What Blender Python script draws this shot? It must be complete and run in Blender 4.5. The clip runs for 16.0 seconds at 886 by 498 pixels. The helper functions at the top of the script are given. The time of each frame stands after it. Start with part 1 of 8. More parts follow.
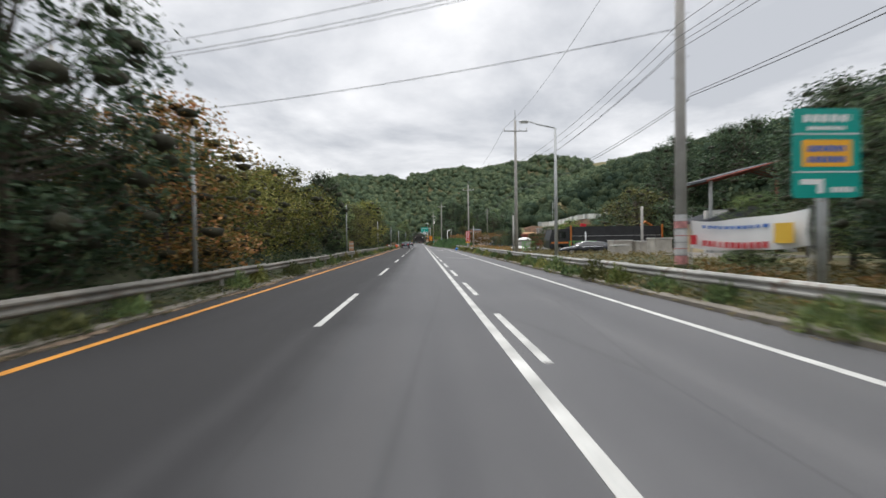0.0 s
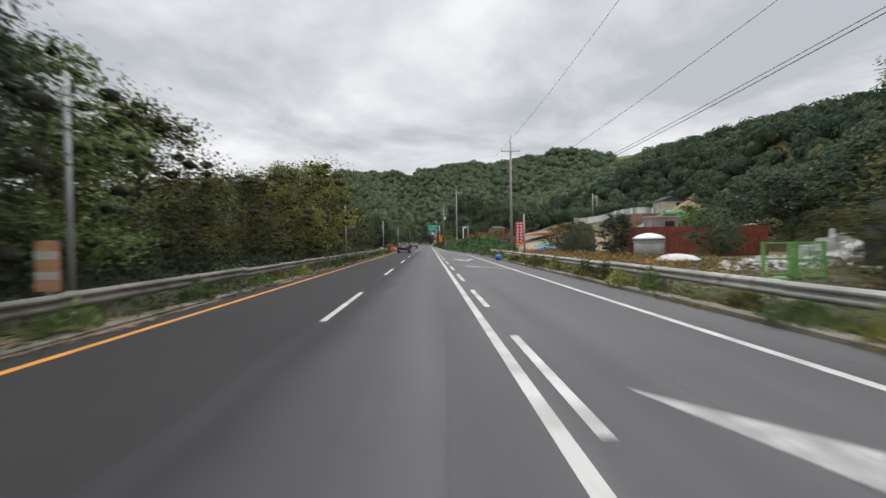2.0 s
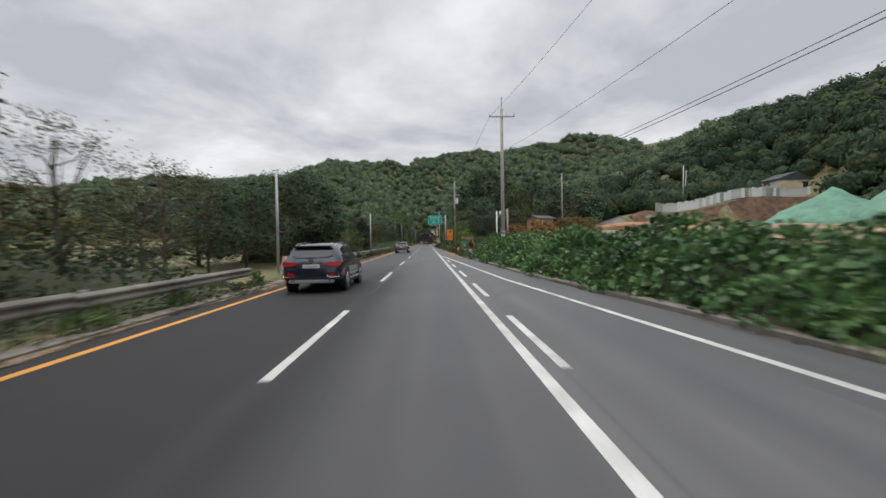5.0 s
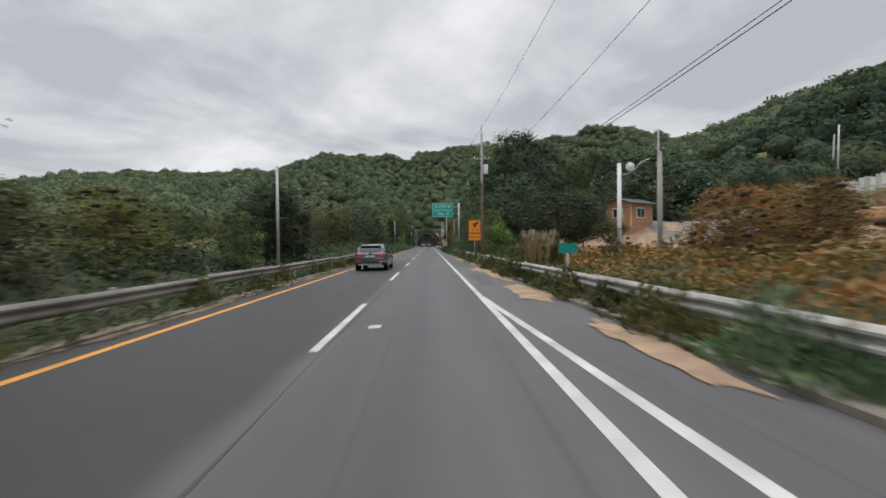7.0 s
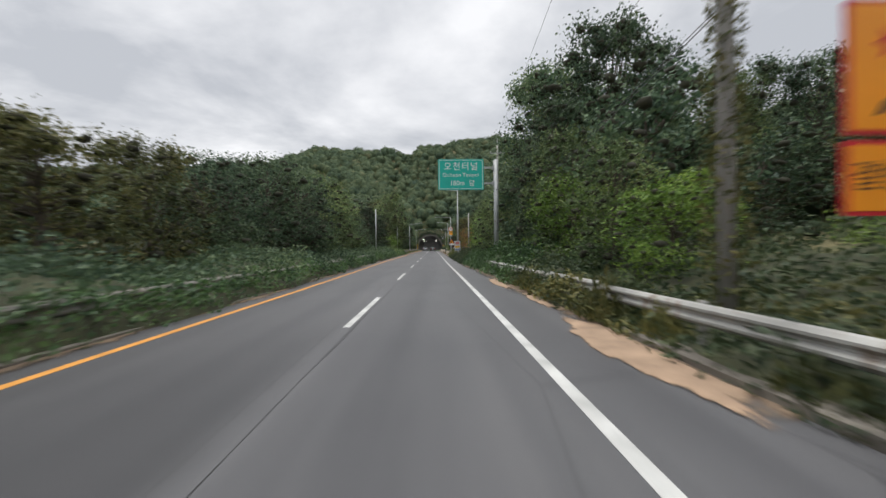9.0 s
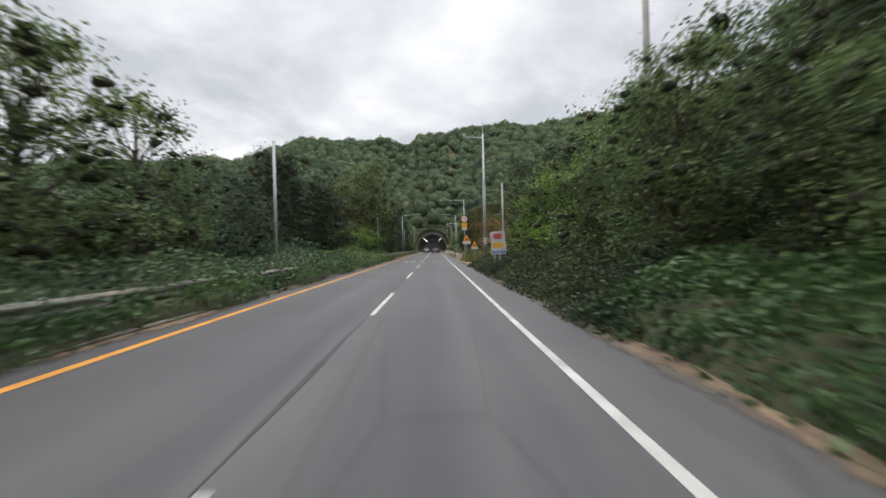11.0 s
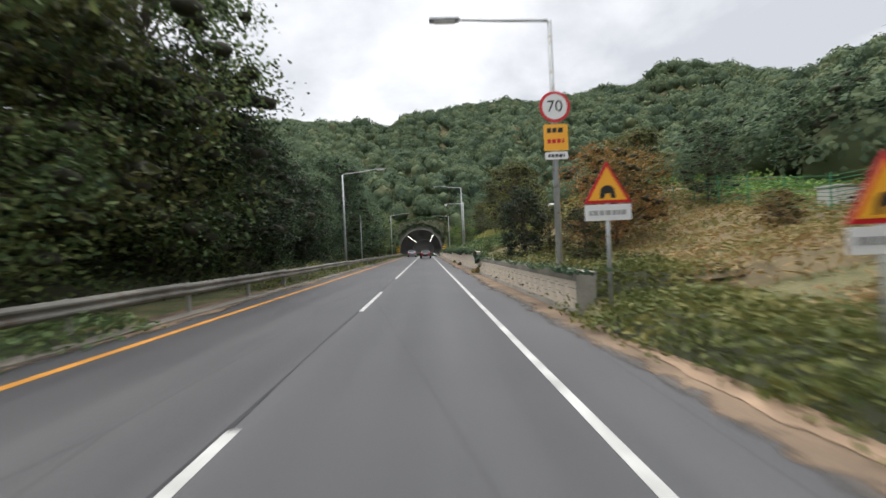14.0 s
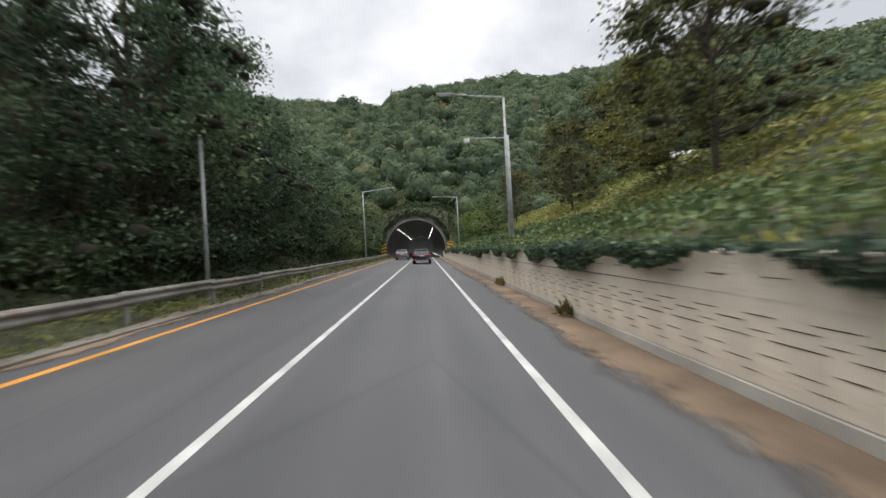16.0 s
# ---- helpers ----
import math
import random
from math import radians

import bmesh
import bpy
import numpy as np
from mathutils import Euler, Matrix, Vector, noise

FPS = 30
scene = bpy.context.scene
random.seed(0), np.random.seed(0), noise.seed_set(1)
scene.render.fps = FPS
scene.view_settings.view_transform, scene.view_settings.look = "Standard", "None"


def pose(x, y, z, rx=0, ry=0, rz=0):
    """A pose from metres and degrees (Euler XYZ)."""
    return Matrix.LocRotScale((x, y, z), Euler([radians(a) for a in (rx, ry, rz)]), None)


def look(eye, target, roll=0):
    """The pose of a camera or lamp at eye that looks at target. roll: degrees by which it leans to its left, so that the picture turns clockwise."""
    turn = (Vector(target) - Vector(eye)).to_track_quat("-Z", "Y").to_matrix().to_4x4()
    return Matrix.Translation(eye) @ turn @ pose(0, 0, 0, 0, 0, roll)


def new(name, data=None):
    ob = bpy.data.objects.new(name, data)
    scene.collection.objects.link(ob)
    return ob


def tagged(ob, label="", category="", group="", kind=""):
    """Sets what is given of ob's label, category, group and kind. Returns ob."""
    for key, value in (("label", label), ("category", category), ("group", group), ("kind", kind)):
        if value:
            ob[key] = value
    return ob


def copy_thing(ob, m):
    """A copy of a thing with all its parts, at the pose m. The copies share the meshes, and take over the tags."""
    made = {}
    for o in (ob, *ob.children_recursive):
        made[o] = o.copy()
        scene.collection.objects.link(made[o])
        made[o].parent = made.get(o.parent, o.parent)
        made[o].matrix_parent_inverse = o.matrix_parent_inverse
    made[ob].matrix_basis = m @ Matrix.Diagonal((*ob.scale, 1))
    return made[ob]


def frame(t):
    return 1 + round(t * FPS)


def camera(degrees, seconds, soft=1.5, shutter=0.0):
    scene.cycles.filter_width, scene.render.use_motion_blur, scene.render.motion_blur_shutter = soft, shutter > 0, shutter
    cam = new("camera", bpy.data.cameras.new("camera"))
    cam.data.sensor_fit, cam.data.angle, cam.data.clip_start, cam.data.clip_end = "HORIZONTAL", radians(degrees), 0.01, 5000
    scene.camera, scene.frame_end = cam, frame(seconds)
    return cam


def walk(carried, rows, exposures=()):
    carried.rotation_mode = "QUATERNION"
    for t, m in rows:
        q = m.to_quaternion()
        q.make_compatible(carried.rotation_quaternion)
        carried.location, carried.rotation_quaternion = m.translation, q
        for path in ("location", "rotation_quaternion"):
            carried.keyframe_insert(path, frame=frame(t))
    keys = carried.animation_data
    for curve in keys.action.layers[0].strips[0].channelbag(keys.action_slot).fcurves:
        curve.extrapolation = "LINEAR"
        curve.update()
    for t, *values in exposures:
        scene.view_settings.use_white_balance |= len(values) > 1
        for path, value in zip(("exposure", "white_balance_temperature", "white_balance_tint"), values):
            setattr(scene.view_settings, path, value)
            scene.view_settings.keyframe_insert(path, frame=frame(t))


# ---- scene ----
# ---------- camera and its drive ----------
cam = camera(88.84, 16.0, soft=1.5, shutter=0.3)
walk(cam, [
    (0.0, pose(1.963, -8.553, 1.567, 89.005, 0.821, -2.811)),
    (0.5, pose(2.107, 1.006, 1.567, 88.946, 0.964, -2.521)),
    (1.0, pose(2.180, 10.871, 1.567, 89.025, 1.004, -2.485)),
    (1.5, pose(2.196, 20.266, 1.567, 89.125, 0.974, -2.289)),
    (2.0, pose(2.164, 29.787, 1.567, 89.132, 0.899, -1.840)),
    (2.5, pose(2.079, 39.397, 1.567, 89.116, 0.826, -1.542)),
    (3.0, pose(1.980, 48.686, 1.567, 89.114, 0.817, -1.458)),
    (3.5, pose(1.897, 58.226, 1.567, 89.060, 0.913, -1.410)),
    (6.0, pose(1.872, 104.958, 1.567, 89.045, 0.896, -2.236)),
    (6.5, pose(1.821, 114.839, 1.567, 89.142, 0.808, -1.877)),
    (7.0, pose(1.727, 123.331, 1.567, 89.319, 0.618, -1.668)),
    (7.5, pose(1.663, 132.609, 1.567, 89.416, 0.605, -1.586)),
    (8.0, pose(1.681, 141.919, 1.567, 89.432, 0.698, -1.475)),
    (8.5, pose(1.716, 151.094, 1.567, 89.568, 0.663, -1.321)),
    (9.0, pose(1.720, 160.045, 1.567, 89.757, 0.508, -1.258)),
    (9.5, pose(1.683, 169.000, 1.567, 89.984, 0.300, -1.274)),
    (12.0, pose(1.470, 215.043, 1.517, 89.761, 2.445, -1.252)),
    (12.5, pose(1.550, 223.030, 1.514, 89.788, 2.705, -1.729)),
    (13.0, pose(1.635, 231.982, 1.511, 89.864, 2.726, -2.009)),
    (13.5, pose(1.700, 241.114, 1.509, 89.939, 2.594, -2.113)),
    (14.0, pose(1.750, 248.296, 1.508, 90.034, 2.483, -2.099)),
    (14.5, pose(1.800, 256.931, 1.506, 90.194, 2.439, -2.055)),
    (15.0, pose(1.880, 265.219, 1.503, 90.199, 2.610, -2.156)),
    (15.5, pose(1.930, 273.819, 1.502, 90.035, 2.816, -2.216)),
    (16.0, pose(1.940, 282.419, 1.501, 89.871, 3.023, -2.276)),
], [(0.0, 0.15), (1.0, 0.04), (2.0, -0.02), (3.5, -0.04), (6.0, -0.14), (8.0, -0.11), (9.0, 0.06), (9.5, 0.06), (12.0, 0.27), (12.5, 0.17), (13.0, 0.25), (13.5, 0.3), (14.0, 0.36), (14.5, 0.22), (15.0, 0.14), (15.5, 0.16), (16.0, 0.27)])

# ---------- overcast daylight ----------
world = bpy.data.worlds.new("overcast_sky")
scene.world = world
world.use_nodes = True
wt = world.node_tree
wt.nodes.clear()


def wnode(kind, **values):
    n = wt.nodes.new(kind)
    for key, value in values.items():
        n.inputs[key].default_value = value
    return n


w_out = wnode("ShaderNodeOutputWorld")
w_sky = wt.nodes.new("ShaderNodeTexSky")
w_sky.sky_type, w_sky.sun_disc = "NISHITA", False
w_sky.sun_elevation, w_sky.sun_rotation = radians(73), radians(-31)
w_sky.air_density, w_sky.dust_density = 1.0, 4.0
w_gain = wt.nodes.new("ShaderNodeVectorMath")
w_gain.operation = "SCALE"
w_gain.inputs["Scale"].default_value = 0.10
wt.links.new(w_sky.outputs["Color"], w_gain.inputs[0])
# cloud deck: a flat layer seen in perspective, so clouds shrink towards the horizon
w_coord = wt.nodes.new("ShaderNodeTexCoord")
w_sep = wt.nodes.new("ShaderNodeSeparateXYZ")
wt.links.new(w_coord.outputs["Generated"], w_sep.inputs[0])
w_h = wt.nodes.new("ShaderNodeMath")
w_h.operation = "MAXIMUM"
wt.links.new(w_sep.outputs["Z"], w_h.inputs[0])
w_h.inputs[1].default_value = 0.0
w_h2 = wt.nodes.new("ShaderNodeMath")
w_h2.operation = "ADD"
wt.links.new(w_h.outputs[0], w_h2.inputs[0])
w_h2.inputs[1].default_value = 0.16
w_u = wt.nodes.new("ShaderNodeMath")
w_u.operation = "DIVIDE"
wt.links.new(w_sep.outputs["X"], w_u.inputs[0])
wt.links.new(w_h2.outputs[0], w_u.inputs[1])
w_v = wt.nodes.new("ShaderNodeMath")
w_v.operation = "DIVIDE"
wt.links.new(w_sep.outputs["Y"], w_v.inputs[0])
wt.links.new(w_h2.outputs[0], w_v.inputs[1])
w_uv = wt.nodes.new("ShaderNodeCombineXYZ")
wt.links.new(w_u.outputs[0], w_uv.inputs[0])
wt.links.new(w_v.outputs[0], w_uv.inputs[1])
w_big = wnode("ShaderNodeTexNoise", Scale=0.9, Detail=7.0, Roughness=0.55, Distortion=0.25)
wt.links.new(w_uv.outputs[0], w_big.inputs["Vector"])
w_ramp = wt.nodes.new("ShaderNodeValToRGB")
w_ramp.color_ramp.elements[0].position, w_ramp.color_ramp.elements[0].color = 0.40, (0.52, 0.54, 0.58, 1)
w_ramp.color_ramp.elements[1].position, w_ramp.color_ramp.elements[1].color = 0.62, (0.925, 0.93, 0.95, 1)
wt.links.new(w_big.outputs["Fac"], w_ramp.inputs["Fac"])
w_mix = wt.nodes.new("ShaderNodeMix")
w_mix.data_type = "RGBA"
w_mix.inputs["Factor"].default_value = 0.93
wt.links.new(w_gain.outputs[0], w_mix.inputs[6])
wt.links.new(w_ramp.outputs["Color"], w_mix.inputs[7])
# an overcast sky is brighter overhead than at the horizon
w_zen = wt.nodes.new("ShaderNodeMapRange")
w_zen.interpolation_type = "SMOOTHSTEP"
for key, value in (("From Min", 0.45), ("From Max", 1.0), ("To Min", 1.05), ("To Max", 2.6)):
    w_zen.inputs[key].default_value = value
wt.links.new(w_sep.outputs["Z"], w_zen.inputs["Value"])
w_bg = wnode("ShaderNodeBackground", Strength=1.0)
wt.links.new(w_zen.outputs[0], w_bg.inputs["Strength"])
wt.links.new(w_mix.outputs[2], w_bg.inputs["Color"])
wt.links.new(w_bg.outputs[0], w_out.inputs["Surface"])

sun = new("sun", bpy.data.lights.new("sun", "SUN"))
sun.data.energy, sun.data.angle, sun.data.color = 1.3, radians(30), (1.0, 0.97, 0.92)
sun.matrix_world = look((-6, 10, 40), (0, 0, 0))

# ---------- materials ----------
def node(tree, kind, **values):
    n = tree.nodes.new(kind)
    for key, value in values.items():
        n.inputs[key].default_value = value
    return n


def ramp(tree, fac, stops):
    n = tree.nodes.new("ShaderNodeValToRGB")
    while len(n.color_ramp.elements) < len(stops):
        n.color_ramp.elements.new(0.5)
    for e, (at, col) in zip(n.color_ramp.elements, stops):
        e.position, e.color = at, (*col, 1)
    tree.links.new(fac, n.inputs["Fac"])
    return n.outputs["Color"]


def blend(tree, mode, fac, a, b):
    n = tree.nodes.new("ShaderNodeMix")
    n.data_type, n.blend_type = "RGBA", mode
    for sock, v in ((n.inputs["Factor"], fac), (n.inputs[6], a), (n.inputs[7], b)):
        if isinstance(v, (int, float)):
            sock.default_value = v
        elif isinstance(v, tuple):
            sock.default_value = (*v, 1)
        else:
            tree.links.new(v, sock)
    return n.outputs[2]


def material(name, color, rough=0.6, metal=0.0, scale=6.0, vary=0.25, grain=60.0, bump=0.15, emit=0.0, spec=0.5, rusty=None):
    """A surface with stains at one scale, grain at another, and a fine relief."""
    m = bpy.data.materials.new(name)
    m.use_nodes = True
    t = m.node_tree
    p = t.nodes["Principled BSDF"]
    p.inputs["Roughness"].default_value, p.inputs["Metallic"].default_value = rough, metal
    p.inputs["Specular IOR Level"].default_value = spec
    co = node(t, "ShaderNodeTexCoord").outputs["Object"]
    big, fine = node(t, "ShaderNodeTexNoise", Scale=scale, Detail=5.0), node(t, "ShaderNodeTexNoise", Scale=grain, Detail=3.0)
    t.links.new(co, big.inputs["Vector"])
    t.links.new(co, fine.inputs["Vector"])
    lo = tuple(c * (1 - vary) for c in color)
    hi = tuple(min(1, c * (1 + vary)) for c in color)
    c1 = ramp(t, big.outputs["Fac"], [(0.3, lo), (0.7, hi)])
    c2 = ramp(t, fine.outputs["Fac"], [(0.3, (1 - vary * 0.5,) * 3), (0.7, (1, 1, 1))])
    col = blend(t, "MULTIPLY", 1.0, c1, c2)
    if rusty:
        spots = node(t, "ShaderNodeTexNoise", Scale=scale * 2.3, Detail=6.0, Roughness=0.7)
        t.links.new(co, spots.inputs["Vector"])
        mask = ramp(t, spots.outputs["Fac"], [(0.56, (0, 0, 0)), (0.68, (1, 1, 1))])
        col = blend(t, "MIX", mask, col, rusty)
    t.links.new(col, p.inputs["Base Color"])
    if bump:
        b = node(t, "ShaderNodeBump", Strength=bump, Distance=0.02)
        t.links.new(fine.outputs["Fac"], b.inputs["Height"])
        t.links.new(b.outputs["Normal"], p.inputs["Normal"])
    if emit:
        p.inputs["Emission Color"].default_value, p.inputs["Emission Strength"].default_value = (*color, 1), emit
    return m


def leaf_material(name, stops, rough=0.55, patch=0.35, spec=0.25):
    """Leaves: every leaf its own tint, every plant its own shade, and larger patches of colour through the growth."""
    m = bpy.data.materials.new(name)
    m.use_nodes = True
    t = m.node_tree
    p = t.nodes["Principled BSDF"]
    p.inputs["Roughness"].default_value = rough
    p.inputs["Specular IOR Level"].default_value = spec
    geo = node(t, "ShaderNodeNewGeometry")
    info = node(t, "ShaderNodeObjectInfo")
    big = node(t, "ShaderNodeTexNoise", Scale=patch, Detail=3.0)
    t.links.new(geo.outputs["Position"], big.inputs["Vector"])
    add = node(t, "ShaderNodeMath")
    add.operation = "MULTIPLY_ADD"
    t.links.new(geo.outputs["Random Per Island"], add.inputs[0])
    add.inputs[1].default_value = 0.42
    sc = node(t, "ShaderNodeMath")
    sc.operation = "MULTIPLY_ADD"
    t.links.new(big.outputs["Fac"], sc.inputs[0])
    sc.inputs[1].default_value, sc.inputs[2].default_value = 1.1, -0.27
    t.links.new(sc.outputs[0], add.inputs[2])
    col = ramp(t, add.outputs[0], stops)
    hsv = node(t, "ShaderNodeHueSaturation")
    vr = node(t, "ShaderNodeMapRange")
    vr.inputs["To Min"].default_value, vr.inputs["To Max"].default_value = 0.75, 1.25
    t.links.new(info.outputs["Random"], vr.inputs["Value"])
    t.links.new(vr.outputs[0], hsv.inputs["Value"])
    t.links.new(col, hsv.inputs["Color"])
    t.links.new(hsv.outputs[0], p.inputs["Base Color"])
    tr = node(t, "ShaderNodeBsdfTranslucent")
    t.links.new(hsv.outputs[0], tr.inputs["Color"])
    mx = node(t, "ShaderNodeMixShader", Fac=0.25)
    t.links.new(p.outputs[0], mx.inputs[1])
    t.links.new(tr.outputs[0], mx.inputs[2])
    t.links.new(mx.outputs[0], t.nodes["Material Output"].inputs["Surface"])
    return m


def asphalt(name):
    m = bpy.data.materials.new(name)
    m.use_nodes = True
    t = m.node_tree
    p = t.nodes["Principled BSDF"]
    p.inputs["Specular IOR Level"].default_value = 0.45
    co = node(t, "ShaderNodeTexCoord").outputs["Object"]
    # passing lane to the median gap: resurfaced darker, tree shade added to the colour
    sep = node(t, "ShaderNodeSeparateXYZ")
    t.links.new(co, sep.inputs[0])
    wav = node(t, "ShaderNodeTexNoise", Scale=0.35, Detail=3.0)
    t.links.new(co, wav.inputs["Vector"])

    def step(sock, lo, hi, a, b):
        n = node(t, "ShaderNodeMapRange")
        n.interpolation_type = "SMOOTHSTEP"
        for key, value in (("From Min", lo), ("From Max", hi), ("To Min", a), ("To Max", b)):
            n.inputs[key].default_value = value
        t.links.new(sock, n.inputs["Value"])
        return n.outputs[0]

    def math_(op, a, b):
        n = node(t, "ShaderNodeMath")
        n.operation = op
        for i, v in enumerate((a, b)):
            if isinstance(v, (int, float)):
                n.inputs[i].default_value = v
            else:
                t.links.new(v, n.inputs[i])
        return n.outputs[0]

    wx = math_("ADD", sep.outputs["X"], math_("MULTIPLY", wav.outputs["Fac"], 0.5))
    newer_shaded = math_("MULTIPLY", step(wx, 0.35, 1.5, 1.0, 0.0), step(sep.outputs["Y"], 96, 122, 1.0, 0.0))
    ours = math_("MULTIPLY", math_("MULTIPLY", step(wx, 0.2, 0.6, 0.0, 1.0), step(wx, 3.3, 3.6, 1.0, 0.0)), step(sep.outputs["Y"], 100, 130, 1.0, 0.4))
    # wheel tracks, polished and stained, run along the road
    mapped = node(t, "ShaderNodeMapping")
    mapped.inputs["Scale"].default_value = (1.0, 0.035, 1.0)
    t.links.new(co, mapped.inputs["Vector"])
    tracks = node(t, "ShaderNodeTexNoise", Scale=1.1, Detail=4.0, Roughness=0.55)
    t.links.new(mapped.outputs[0], tracks.inputs["Vector"])
    big = node(t, "ShaderNodeTexNoise", Scale=0.22, Detail=5.0)
    t.links.new(co, big.inputs["Vector"])
    grit = node(t, "ShaderNodeTexNoise", Scale=110.0, Detail=2.0)
    t.links.new(co, grit.inputs["Vector"])
    c1 = ramp(t, tracks.outputs["Fac"], [(0.3, (0.074, 0.074, 0.078)), (0.55, (0.102, 0.102, 0.105)), (0.75, (0.130, 0.129, 0.130))])
    c2 = ramp(t, big.outputs["Fac"], [(0.3, (0.82, 0.82, 0.83)), (0.7, (1.05, 1.04, 1.03))])
    c3 = ramp(t, grit.outputs["Fac"], [(0.25, (0.72, 0.72, 0.72)), (0.75, (1.2, 1.2, 1.2))])
    col = blend(t, "MULTIPLY", 1.0, blend(t, "MULTIPLY", 1.0, c1, c2), c3)
    col = blend(t, "MIX", newer_shaded, col, blend(t, "MULTIPLY", 1.0, col, (0.34, 0.34, 0.35)))
    # left side darkened along the whole road: tree shade and vignetting in the colour
    left = math_("MULTIPLY", step(wx, -0.1, 0.45, 1.0, 0.0), step(sep.outputs["Y"], 160, 176, 1.0, 0.3))
    col = blend(t, "MIX", left, col, blend(t, "MULTIPLY", 1.0, col, (0.53, 0.53, 0.54)))
    mid = math_("MULTIPLY", step(wx, -0.1, 0.45, 1.0, 0.0), math_("MULTIPLY", step(sep.outputs["Y"], 88, 104, 0.0, 1.0), step(sep.outputs["Y"], 156, 172, 1.0, 0.0)))
    col = blend(t, "MIX", mid, col, blend(t, "MULTIPLY", 1.0, col, (0.60, 0.60, 0.61)))
    col = blend(t, "MIX", ours, col, blend(t, "MULTIPLY", 1.0, col, (0.78, 0.78, 0.79)))
    col = blend(t, "MIX", math_("MULTIPLY", ours, step(wx, 1.5, 2.3, 1.0, 0.0)), col, blend(t, "MULTIPLY", 1.0, col, (0.66, 0.66, 0.67)))
    # tar seams and fine cracks
    cmap = node(t, "ShaderNodeMapping")
    cmap.inputs["Scale"].default_value = (0.35, 0.06, 1.0)
    t.links.new(co, cmap.inputs["Vector"])
    crack = node(t, "ShaderNodeTexVoronoi")
    crack.feature = "DISTANCE_TO_EDGE"
    crack.inputs["Scale"].default_value = 1.0
    t.links.new(cmap.outputs[0], crack.inputs["Vector"])
    cm = ramp(t, crack.outputs["Distance"], [(0.0, (0.62, 0.62, 0.62)), (0.012, (1, 1, 1))])
    col = blend(t, "MULTIPLY", 0.5, col, cm)
    t.links.new(col, p.inputs["Base Color"])
    rr = node(t, "ShaderNodeMapRange")
    rr.inputs["To Min"].default_value, rr.inputs["To Max"].default_value = 0.42, 0.68
    t.links.new(tracks.outputs["Fac"], rr.inputs["Value"])
    t.links.new(math_("ADD", rr.outputs[0], math_("MULTIPLY", newer_shaded, 0.26)), p.inputs["Roughness"])
    b = node(t, "ShaderNodeBump", Strength=0.35, Distance=0.01)
    t.links.new(grit.outputs["Fac"], b.inputs["Height"])
    t.links.new(b.outputs["Normal"], p.inputs["Normal"])
    return m


def ground_material():
    """Soil with litter and dry grass; sandy on the open building site."""
    m = bpy.data.materials.new("soil_and_litter")
    m.use_nodes = True
    t = m.node_tree
    p = t.nodes["Principled BSDF"]
    p.inputs["Roughness"].default_value = 0.95
    co = node(t, "ShaderNodeTexCoord").outputs["Object"]
    big, mid, fine = (node(t, "ShaderNodeTexNoise", Scale=s, Detail=5.0) for s in (0.09, 0.9, 14.0))
    for n in (big, mid, fine):
        t.links.new(co, n.inputs["Vector"])
    c1 = ramp(t, mid.outputs["Fac"], [(0.3, (0.10, 0.11, 0.05)), (0.5, (0.17, 0.155, 0.08)), (0.72, (0.27, 0.215, 0.125))])
    c2 = ramp(t, fine.outputs["Fac"], [(0.3, (0.6, 0.6, 0.6)), (0.7, (1.15, 1.15, 1.15))])
    c3 = ramp(t, big.outputs["Fac"], [(0.35, (0.75, 0.85, 0.7)), (0.65, (1.1, 1.0, 0.9))])
    col = blend(t, "MULTIPLY", 1.0, blend(t, "MULTIPLY", 1.0, c1, c2), c3)
    t.links.new(col, p.inputs["Base Color"])
    b = node(t, "ShaderNodeBump", Strength=0.6, Distance=0.05)
    t.links.new(fine.outputs["Fac"], b.inputs["Height"])
    t.links.new(b.outputs["Normal"], p.inputs["Normal"])
    return m


def feathered(m, lo=0.42, hi=0.62, scale=2.4):
    """Loose stuff that thins out in patches towards the rim of its sheet."""
    t = m.node_tree
    at = node(t, "ShaderNodeAttribute")
    at.attribute_name = "cover"
    co = node(t, "ShaderNodeTexCoord").outputs["Object"]
    n = node(t, "ShaderNodeTexNoise", Scale=scale, Detail=8.0, Roughness=0.68)
    t.links.new(co, n.inputs["Vector"])
    add = node(t, "ShaderNodeMath")
    add.operation = "MULTIPLY_ADD"
    t.links.new(n.outputs["Fac"], add.inputs[0])
    add.inputs[1].default_value = 1.5
    half = node(t, "ShaderNodeMath")
    half.operation = "SUBTRACT"
    t.links.new(at.outputs["Fac"], half.inputs[0])
    half.inputs[1].default_value = 0.75
    t.links.new(half.outputs[0], add.inputs[2])
    mask = node(t, "ShaderNodeMapRange")
    mask.interpolation_type = "SMOOTHSTEP"
    mask.inputs["From Min"].default_value, mask.inputs["From Max"].default_value = lo, hi
    t.links.new(add.outputs[0], mask.inputs["Value"])
    mx = node(t, "ShaderNodeMixShader")
    t.links.new(mask.outputs[0], mx.inputs["Fac"])
    t.links.new(node(t, "ShaderNodeBsdfTransparent").outputs[0], mx.inputs[1])
    t.links.new(t.nodes["Principled BSDF"].outputs[0], mx.inputs[2])
    t.links.new(mx.outputs[0], t.nodes["Material Output"].inputs["Surface"])
    return m


